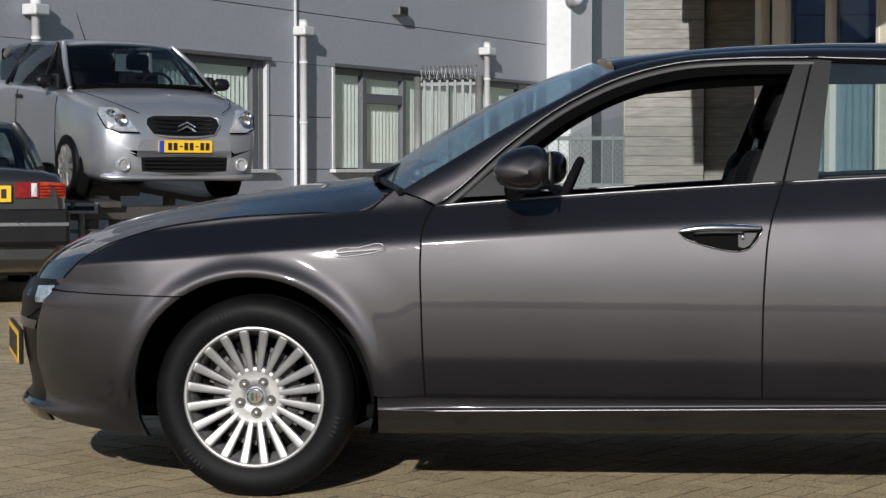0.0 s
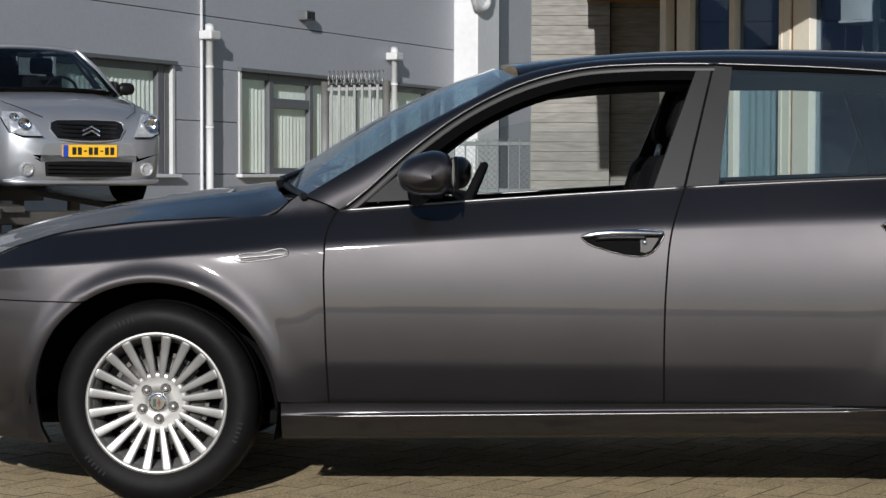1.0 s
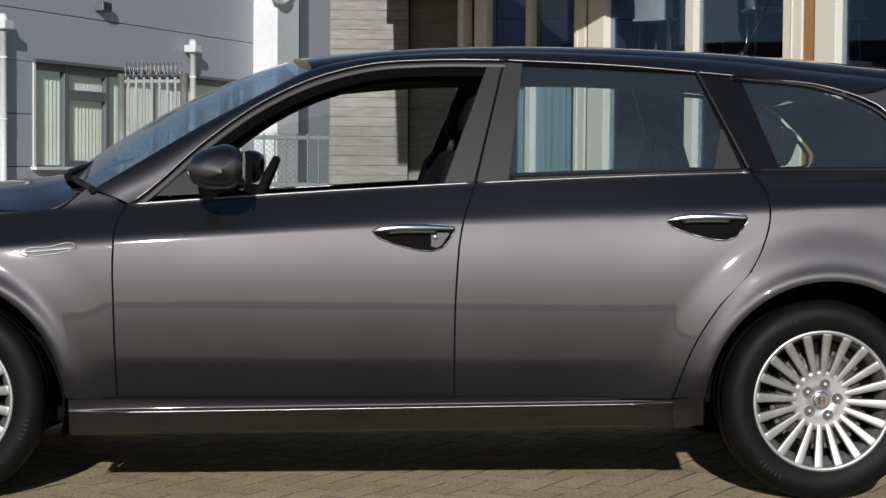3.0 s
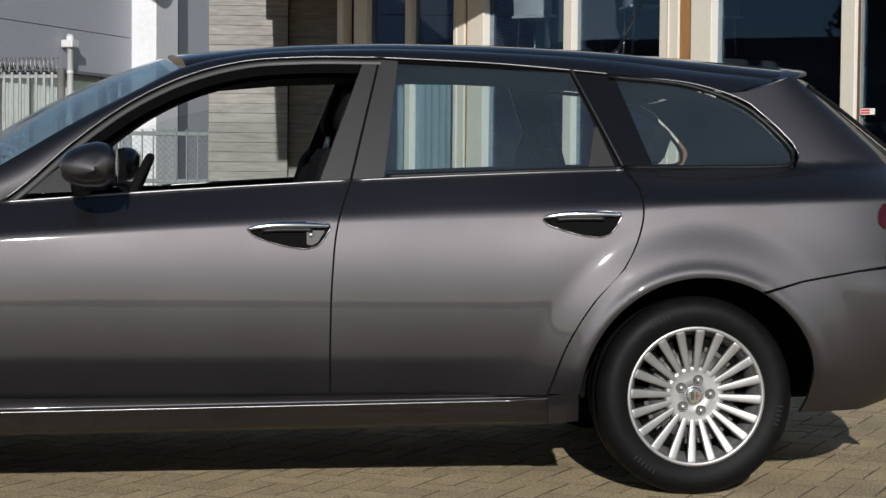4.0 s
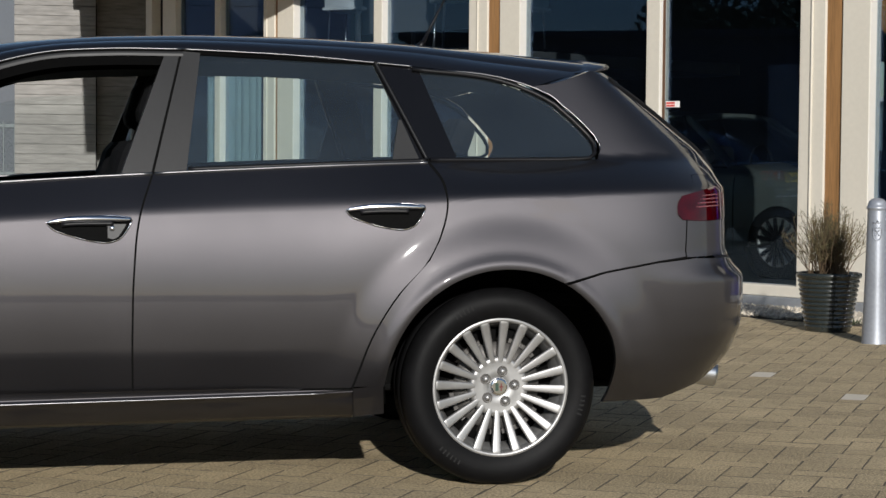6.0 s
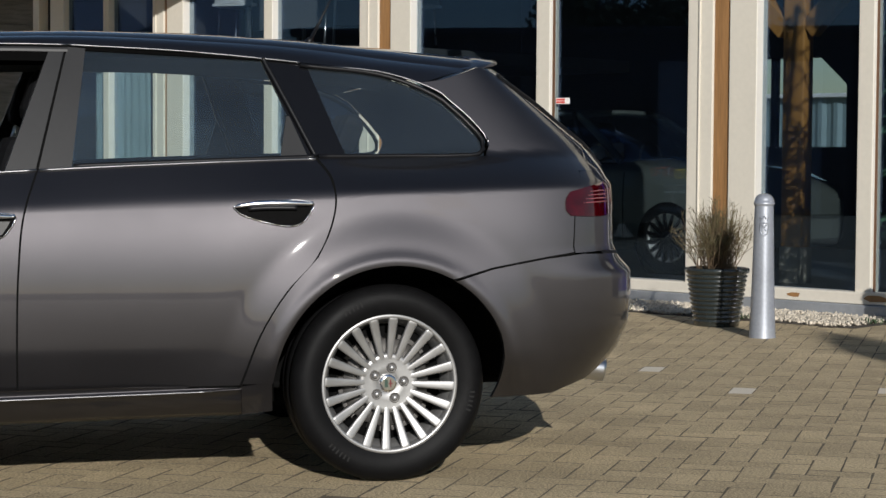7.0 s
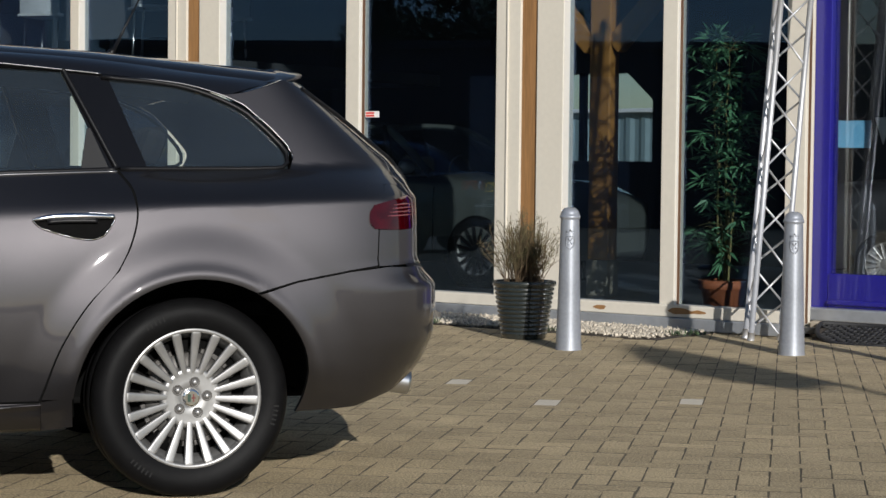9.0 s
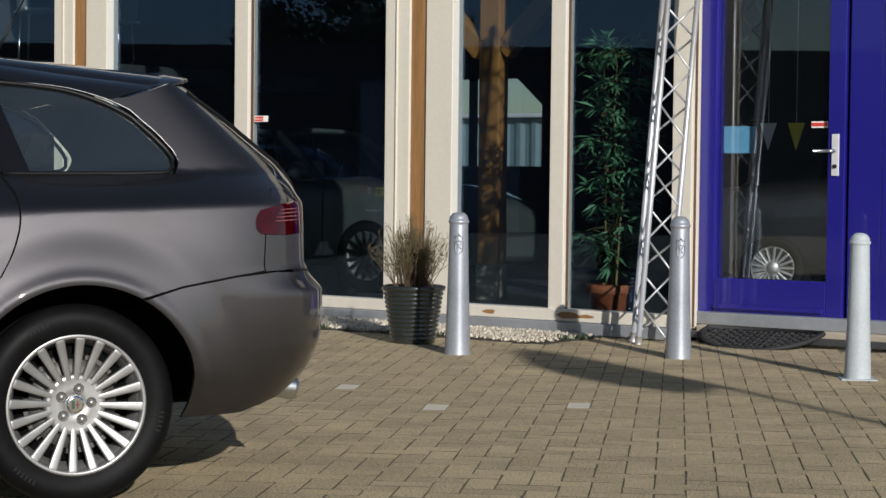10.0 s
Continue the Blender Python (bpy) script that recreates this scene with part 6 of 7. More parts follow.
        seat = part("front_seat", boxed(1.02, 1.50, y - 0.25, y + 0.25, 0.40, 0.62, 0.06), CABIN, car, "dark upholstered front seat")
        mm = pose(1.455, y, 0.58, 0, 17, 0)
        part("backrest", box(bmesh.new(), -0.07, 0.07, -0.23, 0.23, 0.0, 0.52, 0.05, mm), CABIN, seat)
        part("headrest", box(bmesh.new(), -0.04, 0.05, -0.12, 0.12, 0.57, 0.75, 0.04, mm), CABIN, seat)
        for yy in (-0.05, 0.05):
            bm = bmesh.new()
            tube(bm, [mm @ Vector((0, yy, 0.5)), mm @ Vector((0, yy, 0.6))], 0.007, 8)
            part("headrest_rod", bm, SATIN, seat)
    bench = part("rear_bench", boxed(2.05, 2.55, -0.62, 0.62, 0.42, 0.62, 0.06), CABIN, car, "dark upholstered rear bench")
    mm = pose(2.46, 0, 0.58, 0, 20, 0)
    part("backrest", box(bmesh.new(), -0.07, 0.07, -0.62, 0.62, 0.0, 0.46, 0.05, mm), CABIN, bench)
    for yy in (-0.40, 0.0, 0.40):
        part("headrest", box(bmesh.new(), -0.04, 0.04, yy - 0.11, yy + 0.11, 0.49, 0.62, 0.035, mm), CABIN, bench)
    bm = bmesh.new()
    rows = []
    for x in np.linspace(1.12, 3.02, 20):
        zc = float(np.interp(x, *roof_mid)) - 0.05
        rows.append([(x, y, zc - 0.05 * (y / 0.55) ** 4) for y in np.linspace(-0.56, 0.56, 13)])
    grid(bm, rows)
    part("headliner", bm, CABIN_GREY, car)
    bm = bmesh.new()
    box(bm, 0.93, 0.96, -0.10, 0.10, 1.215, 1.275, 0.012)
    part("rear_view_mirror", bm, TRIM, car)
    # wheels: outer face 6 cm inside the widest line
    build_wheel(pose(0, -HALF + 0.162, HUB_Z), car, 0, -85)
    build_wheel(pose(REAR_X, -HALF + 0.162, HUB_Z), car, 6, 78)
    build_wheel(pose(0, HALF - 0.162, HUB_Z, 0, 0, 180), car, 20)
    build_wheel(pose(REAR_X, HALF - 0.162, HUB_Z, 0, 0, 180), car, 40)
    return car


estate = build_estate()


# ---- other cars ----
def build_car(name, m, paint, spec, label, category="car"):
    """A car in local axes: its nose looks to -y, the front axle at y = 0. spec holds its plan and profile."""
    car = thing(name, m, label, category)
    bm = bmesh.new()
    rows = []
    st = np.array(spec["stations"], float)
    ys = smooth_line([(s[0], 0) for s in st], 44)[:, 0]
    for y in ys:
        W, zb, ze, zt = (float(np.interp(y, st[:, 0], st[:, k])) for k in (1, 2, 3, 4))
        half = [(0, zb), (W * 0.86, zb), (W * 0.965, zb + 0.07), (W * 0.985, zb + 0.2), (W, (zb + ze) * 0.52), (W * 0.995, ze - 0.16), (W * 0.975, ze - 0.06), (W * 0.93, ze - 0.012), (W * 0.80, ze + (zt - ze) * 0.30), (W * 0.5, ze + (zt - ze) * 0.75), (0, zt)]
        rows.append([(x, y, z) for x, z in half] + [(-x, y, z) for x, z in half[-2:0:-1]])
    grid(bm, rows, close=True)
    for row in (rows[0], rows[-1]):
        bm.faces.new([bm.verts.new(p) for p in row])
    bmesh.ops.remove_doubles(bm, verts=bm.verts, dist=1e-4)
    bmesh.ops.recalc_face_normals(bm, faces=bm.faces)
    for f in bm.faces:
        f.smooth = len(f.verts) <= 4
    part("body", bm, paint, car)
    g = spec["cabin"]
    # screen foot, roof front, roof rear, back-light foot: (y, half width, z)
    a, b, c, d = g["foot"], g["front"], g["rear"], g["back"]
    def lerp(p, q, t):
        return tuple(u + (v - u) * t for u, v in zip(p, q))
    bm = bmesh.new()
    rows = []
    for t in np.linspace(0, 1, 13):
        y = b[0] + (c[0] - b[0]) * t
        w = b[1] + (c[1] - b[1]) * t
        z = b[2] + (c[2] - b[2]) * t + g["crown"] * 4 * t * (1 - t)
        rows.append([(w * v, y - 0.05 * (1 - v * v) * (1 - t), z + 0.035 * (1 - abs(v) ** 3)) for v in np.linspace(-1, 1, 13)] )
    grid(bm, rows)
    rim_edges(bm, [e for e in bm.edges if e.is_boundary], lambda co: Vector((0, 0, -0.03)))
    part("roof", bm, paint, car)
    bm = bmesh.new()
    tube(bm, [(b[1] * v, b[0] - 0.075 * (1 - v * v) - 0.02, b[2] + 0.033 * (1 - abs(v) ** 3) - 0.014) for v in np.linspace(-1, 1, 13)], 0.026, 8, True, 0.8)
    part("roof_header", bm, paint, car)
    for s in (-1, 1):
        for p, q, r in ((a, b, 0.040), (d, c, 0.05)):
            bm = bmesh.new()
            tube(bm, [(s * p[1], p[0], p[2]), (s * (p[1] + q[1]) / 2 * 1.02, (p[0] + q[0]) / 2, (p[2] + q[2]) / 2 + 0.02), (s * q[1], q[0], q[2] - 0.01)], r, 8, True, 0.7)
            part("pillar", bm, paint, car)
        for t in g["pillars"]:
            top = lerp(b, c, t)
            low = (a[0] + (d[0] - a[0]) * (0.12 + t * 0.80), g["belt"][0], g["belt"][1])
            bm = bmesh.new()
            tube(bm, [(s * low[1], low[0], low[2]), (s * top[1], top[0], top[2])], 0.035, 8, True, 0.6)
            part("pillar", bm, TRIM, car)
        bm = bmesh.new()
        low = [(s * (a[1] + 0.0), a[0], a[2]), (s * g["belt"][0], (a[0] + d[0]) / 2, g["belt"][1]), (s * d[1], d[0], d[2])]
        high = [(s * b[1], b[0], b[2]), (s * (b[1] + c[1]) / 2, (b[0] + c[0]) / 2, (b[2] + c[2]) / 2 + g["crown"]), (s * c[1], c[0], c[2])]
        low, high = smooth_line(low, 12), smooth_line(high, 12)
        grid(bm, [[tuple(p) for p in low], [tuple((Vector(p) + Vector(q)) / 2 + Vector((s * 0.02, 0, 0))) for p, q in zip(low, high)], [tuple(q) for q in high]])
        w = part("side_window", bm, CABIN_GLASS, car, "tinted side glass")
        w.visible_shadow = False
    for p, q, nm in ((a, b, "windscreen"), (d, c, "rear_screen")):
        bm = bmesh.new()
        sgn = -1 if nm == "windscreen" else 1
        rows = []
        for t in np.linspace(0, 1, 7):
            y, w, z = lerp(p, q, t)
            rows.append([(w * v, y + sgn * 0.13 * (1 - v * v) * (1 - 0.5 * t), z + 0.03 * math.sin(math.pi * t) + 0.04 * (1 - v * v)) for v in np.linspace(-1, 1, 13)])
        grid(bm, rows)
        w = part(nm, bm, CABIN_GLASS, car, "raked glass screen")
        w.visible_shadow = False
    # cabin fill
    part("deck", boxed(-g["belt"][0] * 0.93, g["belt"][0] * 0.93, a[0] + 0.05, d[0] - 0.05, g["belt"][1] - 0.08, g["belt"][1] - 0.02, 0.01), CABIN, car)
    for x in (-0.36, 0.36):
        part("seat_back", boxed(x - 0.2, x + 0.2, a[0] + 0.95, a[0] + 1.07, g["belt"][1] - 0.05, g["belt"][1] + 0.16, 0.04), CABIN, car)
        part("headrest", boxed(x - 0.12, x + 0.12, a[0] + 1.0, a[0] + 1.08, g["belt"][1] + 0.18, g["belt"][1] + 0.34, 0.035), CABIN, car)
    bm = bmesh.new()
    tube(bm, [(0.36 + 0.16 * math.cos(t), a[0] + 0.52, g["belt"][1] + 0.02 + 0.14 * math.sin(t)) for t in np.linspace(0, 2 * math.pi, 25)], 0.015, 6, False)
    part("steering_wheel", bm, CABIN, car)
    # wheels
    W, r = spec["track"], spec["wheel_r"]
    for yy in (0.0, spec["base"]):
        for s in (-1, 1):
            w = new("wheel")
            w.parent = car
            w.matrix_local = pose(s * W, yy, r, 0, 0, 90 * s)
            # black disc on the flank stands in for the shade in the arch
            bm = bmesh.new()
            lathe(bm, [(r + 0.06, 0.05), (r + 0.055, -0.022), (r + 0.03, -0.026), (0.0, -0.015)], 40, "y")
            part("arch_shade_disc", bm, SEAM, w)
            bm = bmesh.new()
            lathe(bm, [(r * 0.64, -0.045), (r * 0.70, -0.062), (r * 0.88, -0.066), (r * 0.97, -0.055), (r, -0.035), (r, 0.12)], 40, "y")
            part("tyre", bm, RUBBER, w, smooth=True)
            bm = bmesh.new()
            lathe(bm, [(0.0, -0.03), (r * 0.60, -0.028), (r * 0.62, -0.05), (r * 0.66, -0.056), (r * 0.68, -0.048)], 40, "y")
            part("rim", bm, ALLOY_DARK, w, smooth=True)
            n = spec["spokes"]
            for k in range(n):
                bm = bmesh.new()
                mm = Matrix.Rotation(2 * math.pi * k / n, 4, "Y")
                box(bm, r * 0.06, r * 0.66, -0.056, -0.034, -0.16 * r * 4.5 / n, 0.16 * r * 4.5 / n, 0.004, mm)
                part("spoke", bm, spec.get("alloy", ALLOY), w)
            bm = bmesh.new()
            lathe(bm, [(0.0, -0.062), (r * 0.18, -0.060), (r * 0.22, -0.05)], 24, "y")
            part("hub", bm, spec.get("alloy", ALLOY), w, smooth=True)
    # door mirrors
    for s in (-1, 1):
        bm = bmesh.new()
        rows = []
        for i in range(9):
            u = -1 + i / 4
            e = math.sqrt(max(0.0, 1 - u * u)) ** 0.7
            rows.append([(s * (spec["mirror"][0] + 0.095 + 0.095 * u), spec["mirror"][1] + 0.05 * e * math.cos(t), spec["mirror"][2] + 0.062 * e * math.sin(t)) for t in np.linspace(0, 2 * math.pi, 17)[:-1]])
        grid(bm, rows, close=True)
        bmesh.ops.recalc_face_normals(bm, faces=bm.faces)
        mr = part("door_mirror", bm, spec["mirror_mat"], car)
        part("mirror_arm", boxed(min(s * (spec["mirror"][0] - 0.08), s * (spec["mirror"][0] + 0.05)), max(s * (spec["mirror"][0] - 0.08), s * (spec["mirror"][0] + 0.05)), spec["mirror"][1] - 0.03, spec["mirror"][1] + 0.03, spec["mirror"][2] - 0.07, spec["mirror"][2] - 0.03, 0.01), TRIM, mr)
        for yy in spec["door_gaps"]:
            bm = bmesh.new()
            Wd = float(np.interp(yy, st[:, 0], st[:, 1]))
            ze = float(np.interp(yy, st[:, 0], st[:, 3]))
            tube(bm, [(s * Wd * 0.990, yy, 0.30), (s * Wd * 1.001, yy, ze * 0.56), (s * Wd * 0.996, yy, ze - 0.16), (s * Wd * 0.976, yy, ze - 0.06)], 0.005, 5)
            part("door_joint", bm, SEAM, car)
        part("door_handle", boxed(min(s * spec["handle"][0], s * (spec["handle"][0] + 0.025)), max(s * spec["handle"][0], s * (spec["handle"][0] + 0.025)), spec["handle"][1], spec["handle"][1] + 0.17, spec["handle"][2], spec["handle"][2] + 0.035, 0.01), paint if spec.get("handle_paint") else TRIM, car)
    return car


def plate_on(car, m, strip=True, bars=8):
    p = part("number_plate", box(bmesh.new(), -0.26, 0.26, -0.006, 0.01, -0.055, 0.055, 0.003, m), PLATE, car, "yellow number plate")
    if strip:
        part("plate_strip", box(bmesh.new(), -0.258, -0.21, -0.0085, -0.0062, -0.053, 0.053, 0, m), PLATE_BLUE, p)
    for i in range(bars):
        if bars == 8 and i in (2, 5):
            part("plate_bar", box(bmesh.new(), -0.165 + 0.052 * i, -0.135 + 0.052 * i, -0.008, -0.0063, -0.006, 0.006, 0, m), INK, p)
            continue
        part("plate_bar", box(bmesh.new(), -0.172 + 0.052 * i, -0.134 + 0.052 * i, -0.008, -0.0063, -0.034, 0.034, 0, m), INK, p)


def lens_patch(car, name, mat, pts, y, depth, label=""):
    """A lamp or grille from its outline in x and z, laid at y and pulled back at its outer end."""
    bm = bmesh.new()
    f = [bm.verts.new((x, y + dy, z)) for x, z, dy in pts]
    b = [bm.verts.new((x, y + dy + depth, z)) for x, z, dy in pts]
    cx = sum(p[0] for p in pts) / len(pts)
    cz = sum(p[1] for p in pts) / len(pts)
    cy = y + sum(p[2] for p in pts) / len(pts) - (0.012 if depth > 0 else -0.012)
    c = bm.verts.new((cx, cy, cz))
    for i in range(len(f)):
        j = (i + 1) % len(f)
        bm.faces.new((f[i], f[j], c))
        bm.faces.new((f[i], b[i], b[j], f[j]))
    bmesh.ops.recalc_face_normals(bm, faces=bm.faces)
    return part(name, bm, mat, car, label)


def build_hatchback():
    """Small silver hatchback that stands up on the ramp."""
    spec = dict(
        stations=[(-0.81, 0.46, 0.27, 0.57, 0.59), (-0.795, 0.60, 0.23, 0.63, 0.655), (-0.76, 0.69, 0.21, 0.70, 0.735), (-0.70, 0.745, 0.19, 0.76, 0.795), (-0.56, 0.79, 0.18, 0.84, 0.875), (-0.35, 0.81, 0.18, 0.89, 0.94), (0.0, 0.825, 0.18, 0.945, 1.01), (0.25, 0.83, 0.18, 0.975, 1.04),
                  (0.5, 0.83, 0.18, 0.99, 1.0), (1.4, 0.835, 0.18, 1.02, 1.0), (2.2, 0.83, 0.18, 1.05, 1.02), (2.72, 0.80, 0.22, 1.05, 1.03), (2.86, 0.72, 0.30, 0.98, 0.97)],
        cabin=dict(foot=(0.22, 0.715, 0.985), front=(0.86, 0.555, 1.415), rear=(2.45, 0.53, 1.38), back=(2.80, 0.70, 1.04), belt=(0.79, 0.995), crown=0.035, pillars=(0.10, 0.62)),
        track=0.775, base=2.31, wheel_r=0.292, spokes=9, mirror=(0.80, 0.42, 1.06), mirror_mat=TRIM, door_gaps=(0.30, 1.42), handle=(0.83, 1.22, 0.88))
    place = pose(-3.2506, 12.041, 0.742, 3.2, 0, 35.9)
    car = build_car("hatchback", place, SILVER, spec, "silver three-door hatchback parked up on a display ramp", "car")
    part_y = -0.795
    lens_patch(car, "upper_grille", TRIM, [(-0.36, 0.70, 0.065), (-0.30, 0.615, 0.03), (-0.15, 0.60, -0.002), (0, 0.597, -0.012), (0.15, 0.60, -0.002), (0.30, 0.615, 0.03), (0.36, 0.70, 0.065), (0.345, 0.755, 0.09), (0.28, 0.78, 0.10), (0, 0.785, 0.075), (-0.28, 0.78, 0.10), (-0.345, 0.755, 0.09)], part_y - 0.03, 0.06, "black upper grille")
    bm = bmesh.new()
    tube(bm, [(x, part_y + dy - 0.032, z) for x, z, dy in ((-0.36, 0.70, 0.065), (-0.30, 0.612, 0.03), (-0.15, 0.597, -0.002), (0, 0.594, -0.012), (0.15, 0.597, -0.002), (0.30, 0.612, 0.03), (0.36, 0.70, 0.065), (0.345, 0.758, 0.09), (0.28, 0.784, 0.10), (0, 0.789, 0.075), (-0.28, 0.784, 0.10), (-0.345, 0.758, 0.09), (-0.36, 0.70, 0.065))], 0.009, 6, False)
    part("grille_rim", bm, SILVER, car)
    for z, dy in ((0.635, 0.0), (0.672, 0.016), (0.71, 0.03), (0.745, 0.045)):
        bm = bmesh.new()
        tube(bm, [(-0.32, part_y + dy + 0.02, z), (0, part_y + dy - 0.052, z), (0.32, part_y + dy + 0.02, z)], 0.006, 5)
        part("grille_bar", bm, TRIM, car)
    for z in (0.675, 0.712):
        bm = bmesh.new()
        tube(bm, [(-0.085, part_y - 0.042, z - 0.025), (0, part_y - 0.055, z + 0.02), (0.085, part_y - 0.042, z - 0.025)], 0.011, 6)
        part("badge_chevron", bm, CHROME, car)
    lens_patch(car, "lower_grille", TRIM, [(-0.41, 0.285, 0.018), (-0.2, 0.278, 0.0), (0, 0.275, -0.006), (0.2, 0.278, 0.0), (0.41, 0.285, 0.018), (0.42, 0.41, 0.018), (0.2, 0.418, 0.0), (0, 0.42, -0.006), (-0.2, 0.418, 0.0), (-0.42, 0.41, 0.018)], part_y - 0.036, 0.08, "black lower air intake")
    for z in (0.31, 0.345, 0.38):
        bm = bmesh.new()
        tube(bm, [(-0.39, part_y - 0.026, z), (0, part_y - 0.052, z), (0.39, part_y - 0.026, z)], 0.007, 5)
        part("grille_bar", bm, SEAM, car)
    for s in (-1, 1):
        lamp = lens_patch(car, "headlamp", LAMP_GLASS, [(s * 0.45, 0.640, -0.005), (s * 0.62, 0.640, 0.03), (s * 0.715, 0.675, 0.085), (s * 0.755, 0.79, 0.19), (s * 0.735, 0.845, 0.225), (s * 0.60, 0.845, 0.15), (s * 0.53, 0.77, 0.07)], part_y - 0.012, 0.10, "large clear headlamp")
        for lx, lz, dy, lr in ((0.60, 0.745, 0.045, 0.050), (0.665, 0.80, 0.13, 0.034)):
            bm = bmesh.new()
            lathe(bm, [(0.0, 0.03), (lr * 0.65, 0.02), (lr * 0.93, -0.012), (lr, -0.012), (lr, 0.04)], 24, "y", (s * lx, part_y + dy - 0.03, lz))
            part("reflector", bm, CHROME, lamp, smooth=True)
        bm = bmesh.new()
        rim = [(s * 0.44, 0.632, -0.005), (s * 0.62, 0.632, 0.03), (s * 0.722, 0.668, 0.085), (s * 0.763, 0.79, 0.19)]
        tube(bm, [(x, part_y + dy - 0.012, z) for x, z, dy in rim], 0.006, 5)
        part("lamp_gap", bm, SEAM, lamp)
        bm = bmesh.new()
        lathe(bm, [(0.0, -0.01), (0.03, -0.014), (0.043, -0.012), (0.046, -0.024), (0.060, -0.022), (0.064, 0.06)], 24, "y", (s * 0.575, part_y + 0.015, 0.345))
        part("fog_lamp", bm, LAMP_GLASS, car, "round fog lamp", smooth=True)
    bm = bmesh.new()
    tube(bm, [(-0.745, part_y + 0.13, 0.235), (-0.67, part_y + 0.05, 0.228), (-0.45, part_y + 0.004, 0.228), (0, part_y - 0.012, 0.228), (0.45, part_y + 0.004, 0.228), (0.67, part_y + 0.05, 0.228), (0.745, part_y + 0.13, 0.235)], [0.012, 0.030, 0.022, 0.016, 0.022, 0.030, 0.012], 10)
    part("bumper_lip", bm, SILVER, car)
    plate_on(car, pose(0, part_y - 0.032, 0.51))
    # screen surround, door sail and roof gutter
    for s in (-1, 1):
        bm = bmesh.new()
        tube(bm, [(s * 0.690, 0.195, 0.995), (s * 0.625, 0.53, 1.215), (s * 0.528, 0.842, 1.405)], [0.020, 0.017, 0.014], 8)
        part("screen_seal", bm, FRAME_BLACK, car)
        part("mirror_sail", boxed(min(s * 0.745, s * 0.80), max(s * 0.745, s * 0.80), 0.36, 0.52, 0.99, 1.13, 0.02), TRIM, car)
    bm = bmesh.new()
    tube(bm, [(x, 0.215 - 0.14 * (1 - (x / 0.7) ** 2), 1.004 + 0.035 * (1 - (x / 0.7) ** 2)) for x in np.linspace(-0.70, 0.70, 15)], 0.022, 8)
    part("cowl", bm, FRAME_BLACK, car)
    part("dash_top", boxed(-0.66, 0.66, 0.16, 0.62, 0.96, 1.015, 0.02), CABIN, car)
    part("rear_seat", boxed(-0.66, 0.66, 1.95, 2.10, 0.90, 1.16, 0.05), CABIN, car)
    # dark panel across the back, added to keep the cabin dim
    part("cabin_back_panel", boxed(-0.62, 0.62, 2.52, 2.56, 0.95, 1.36, 0.02), CABIN, car)
    part("roof_lining", boxed(-0.53, 0.53, 0.95, 2.45, 1.355, 1.375, 0.005), CABIN, car)
    part("cabin_mirror", boxed(-0.10, 0.10, 0.70, 0.72, 1.33, 1.38, 0.01), TRIM, car)
    # bonnet shut lines
    for s in (-1, 1):
        bm = bmesh.new()
        tube(bm, [(s * 0.40, -0.70, 0.802), (s * 0.53, -0.60, 0.863), (s * 0.64, -0.35, 0.925), (s * 0.70, 0.0, 0.972), (s * 0.735, 0.18, 0.992)], 0.003, 5)
        part("bonnet_joint", bm, SEAM, car)
    for x in (-0.3, 0.25):
        bm = bmesh.new()
        tube(bm, [(x - 0.2, 0.10, 1.045), (x + 0.3, 0.12, 1.05)], 0.010, 6)
        part("wiper", bm, TRIM, car)
    bm = bmesh.new()
    tube(bm, [(-0.30, 0.95, 1.44), (-0.36, 1.06, 1.72)], [0.006, 0.002], 6)
    part("aerial", bm, TRIM, car)
    # display ramp
    r = thing("display_ramp", place, "dark steel car display ramp on legs", "ramp")
    for s in (-1, 1):
        part("runway", boxed(s * 0.72 - 0.24, s * 0.72 + 0.24, -0.52, 3.1, -0.062, -0.004, 0.008), STEEL, r)
        for yy in (-0.35, 1.2, 2.7):
            part("leg", boxed(s * 0.70 - 0.05, s * 0.70 + 0.05, yy - 0.05, yy + 0.05, -0.745 - 0.056 * yy, -0.062, 0.006), STEEL, r)
    part("cross_beam", boxed(-0.95, 0.95, -0.42, -0.28, -0.18, -0.063, 0.008), STEEL, r)
    part("cross_beam", boxed(-0.95, 0.95, 2.6, 2.75, -0.18, -0.063, 0.008), STEEL, r)
    for x in (-0.40, -0.22):
        part("prop", boxed(x - 0.045, x + 0.045, -0.40, -0.31, -0.725, -0.181, 0.006), STEEL, r)
    for i in range(4):
        part("ladder_bar", boxed(-1.3, 0.6, -0.50, -0.46, -0.62 + 0.11 * i, -0.585 + 0.11 * i, 0.004), STEEL, r)
    b = thing("sign_box", pose(-3.66, 11.15, 0, 0, 0, 12), "small grey lamp box on a short post", "lamp box")
    part("post", tube(bmesh.new(), [(0, 0, 0), (0, 0, 0.60)], 0.03, 10), GALV, b)
    bx = part("box_body", boxed(-0.15, 0.15, -0.06, 0.06, 0.60, 0.70, 0.008), GALV, b)
    part("dark_face", boxed(-0.12, 0.12, -0.064, -0.061, 0.63, 0.67, 0), TRIM, bx)


build_hatchback()

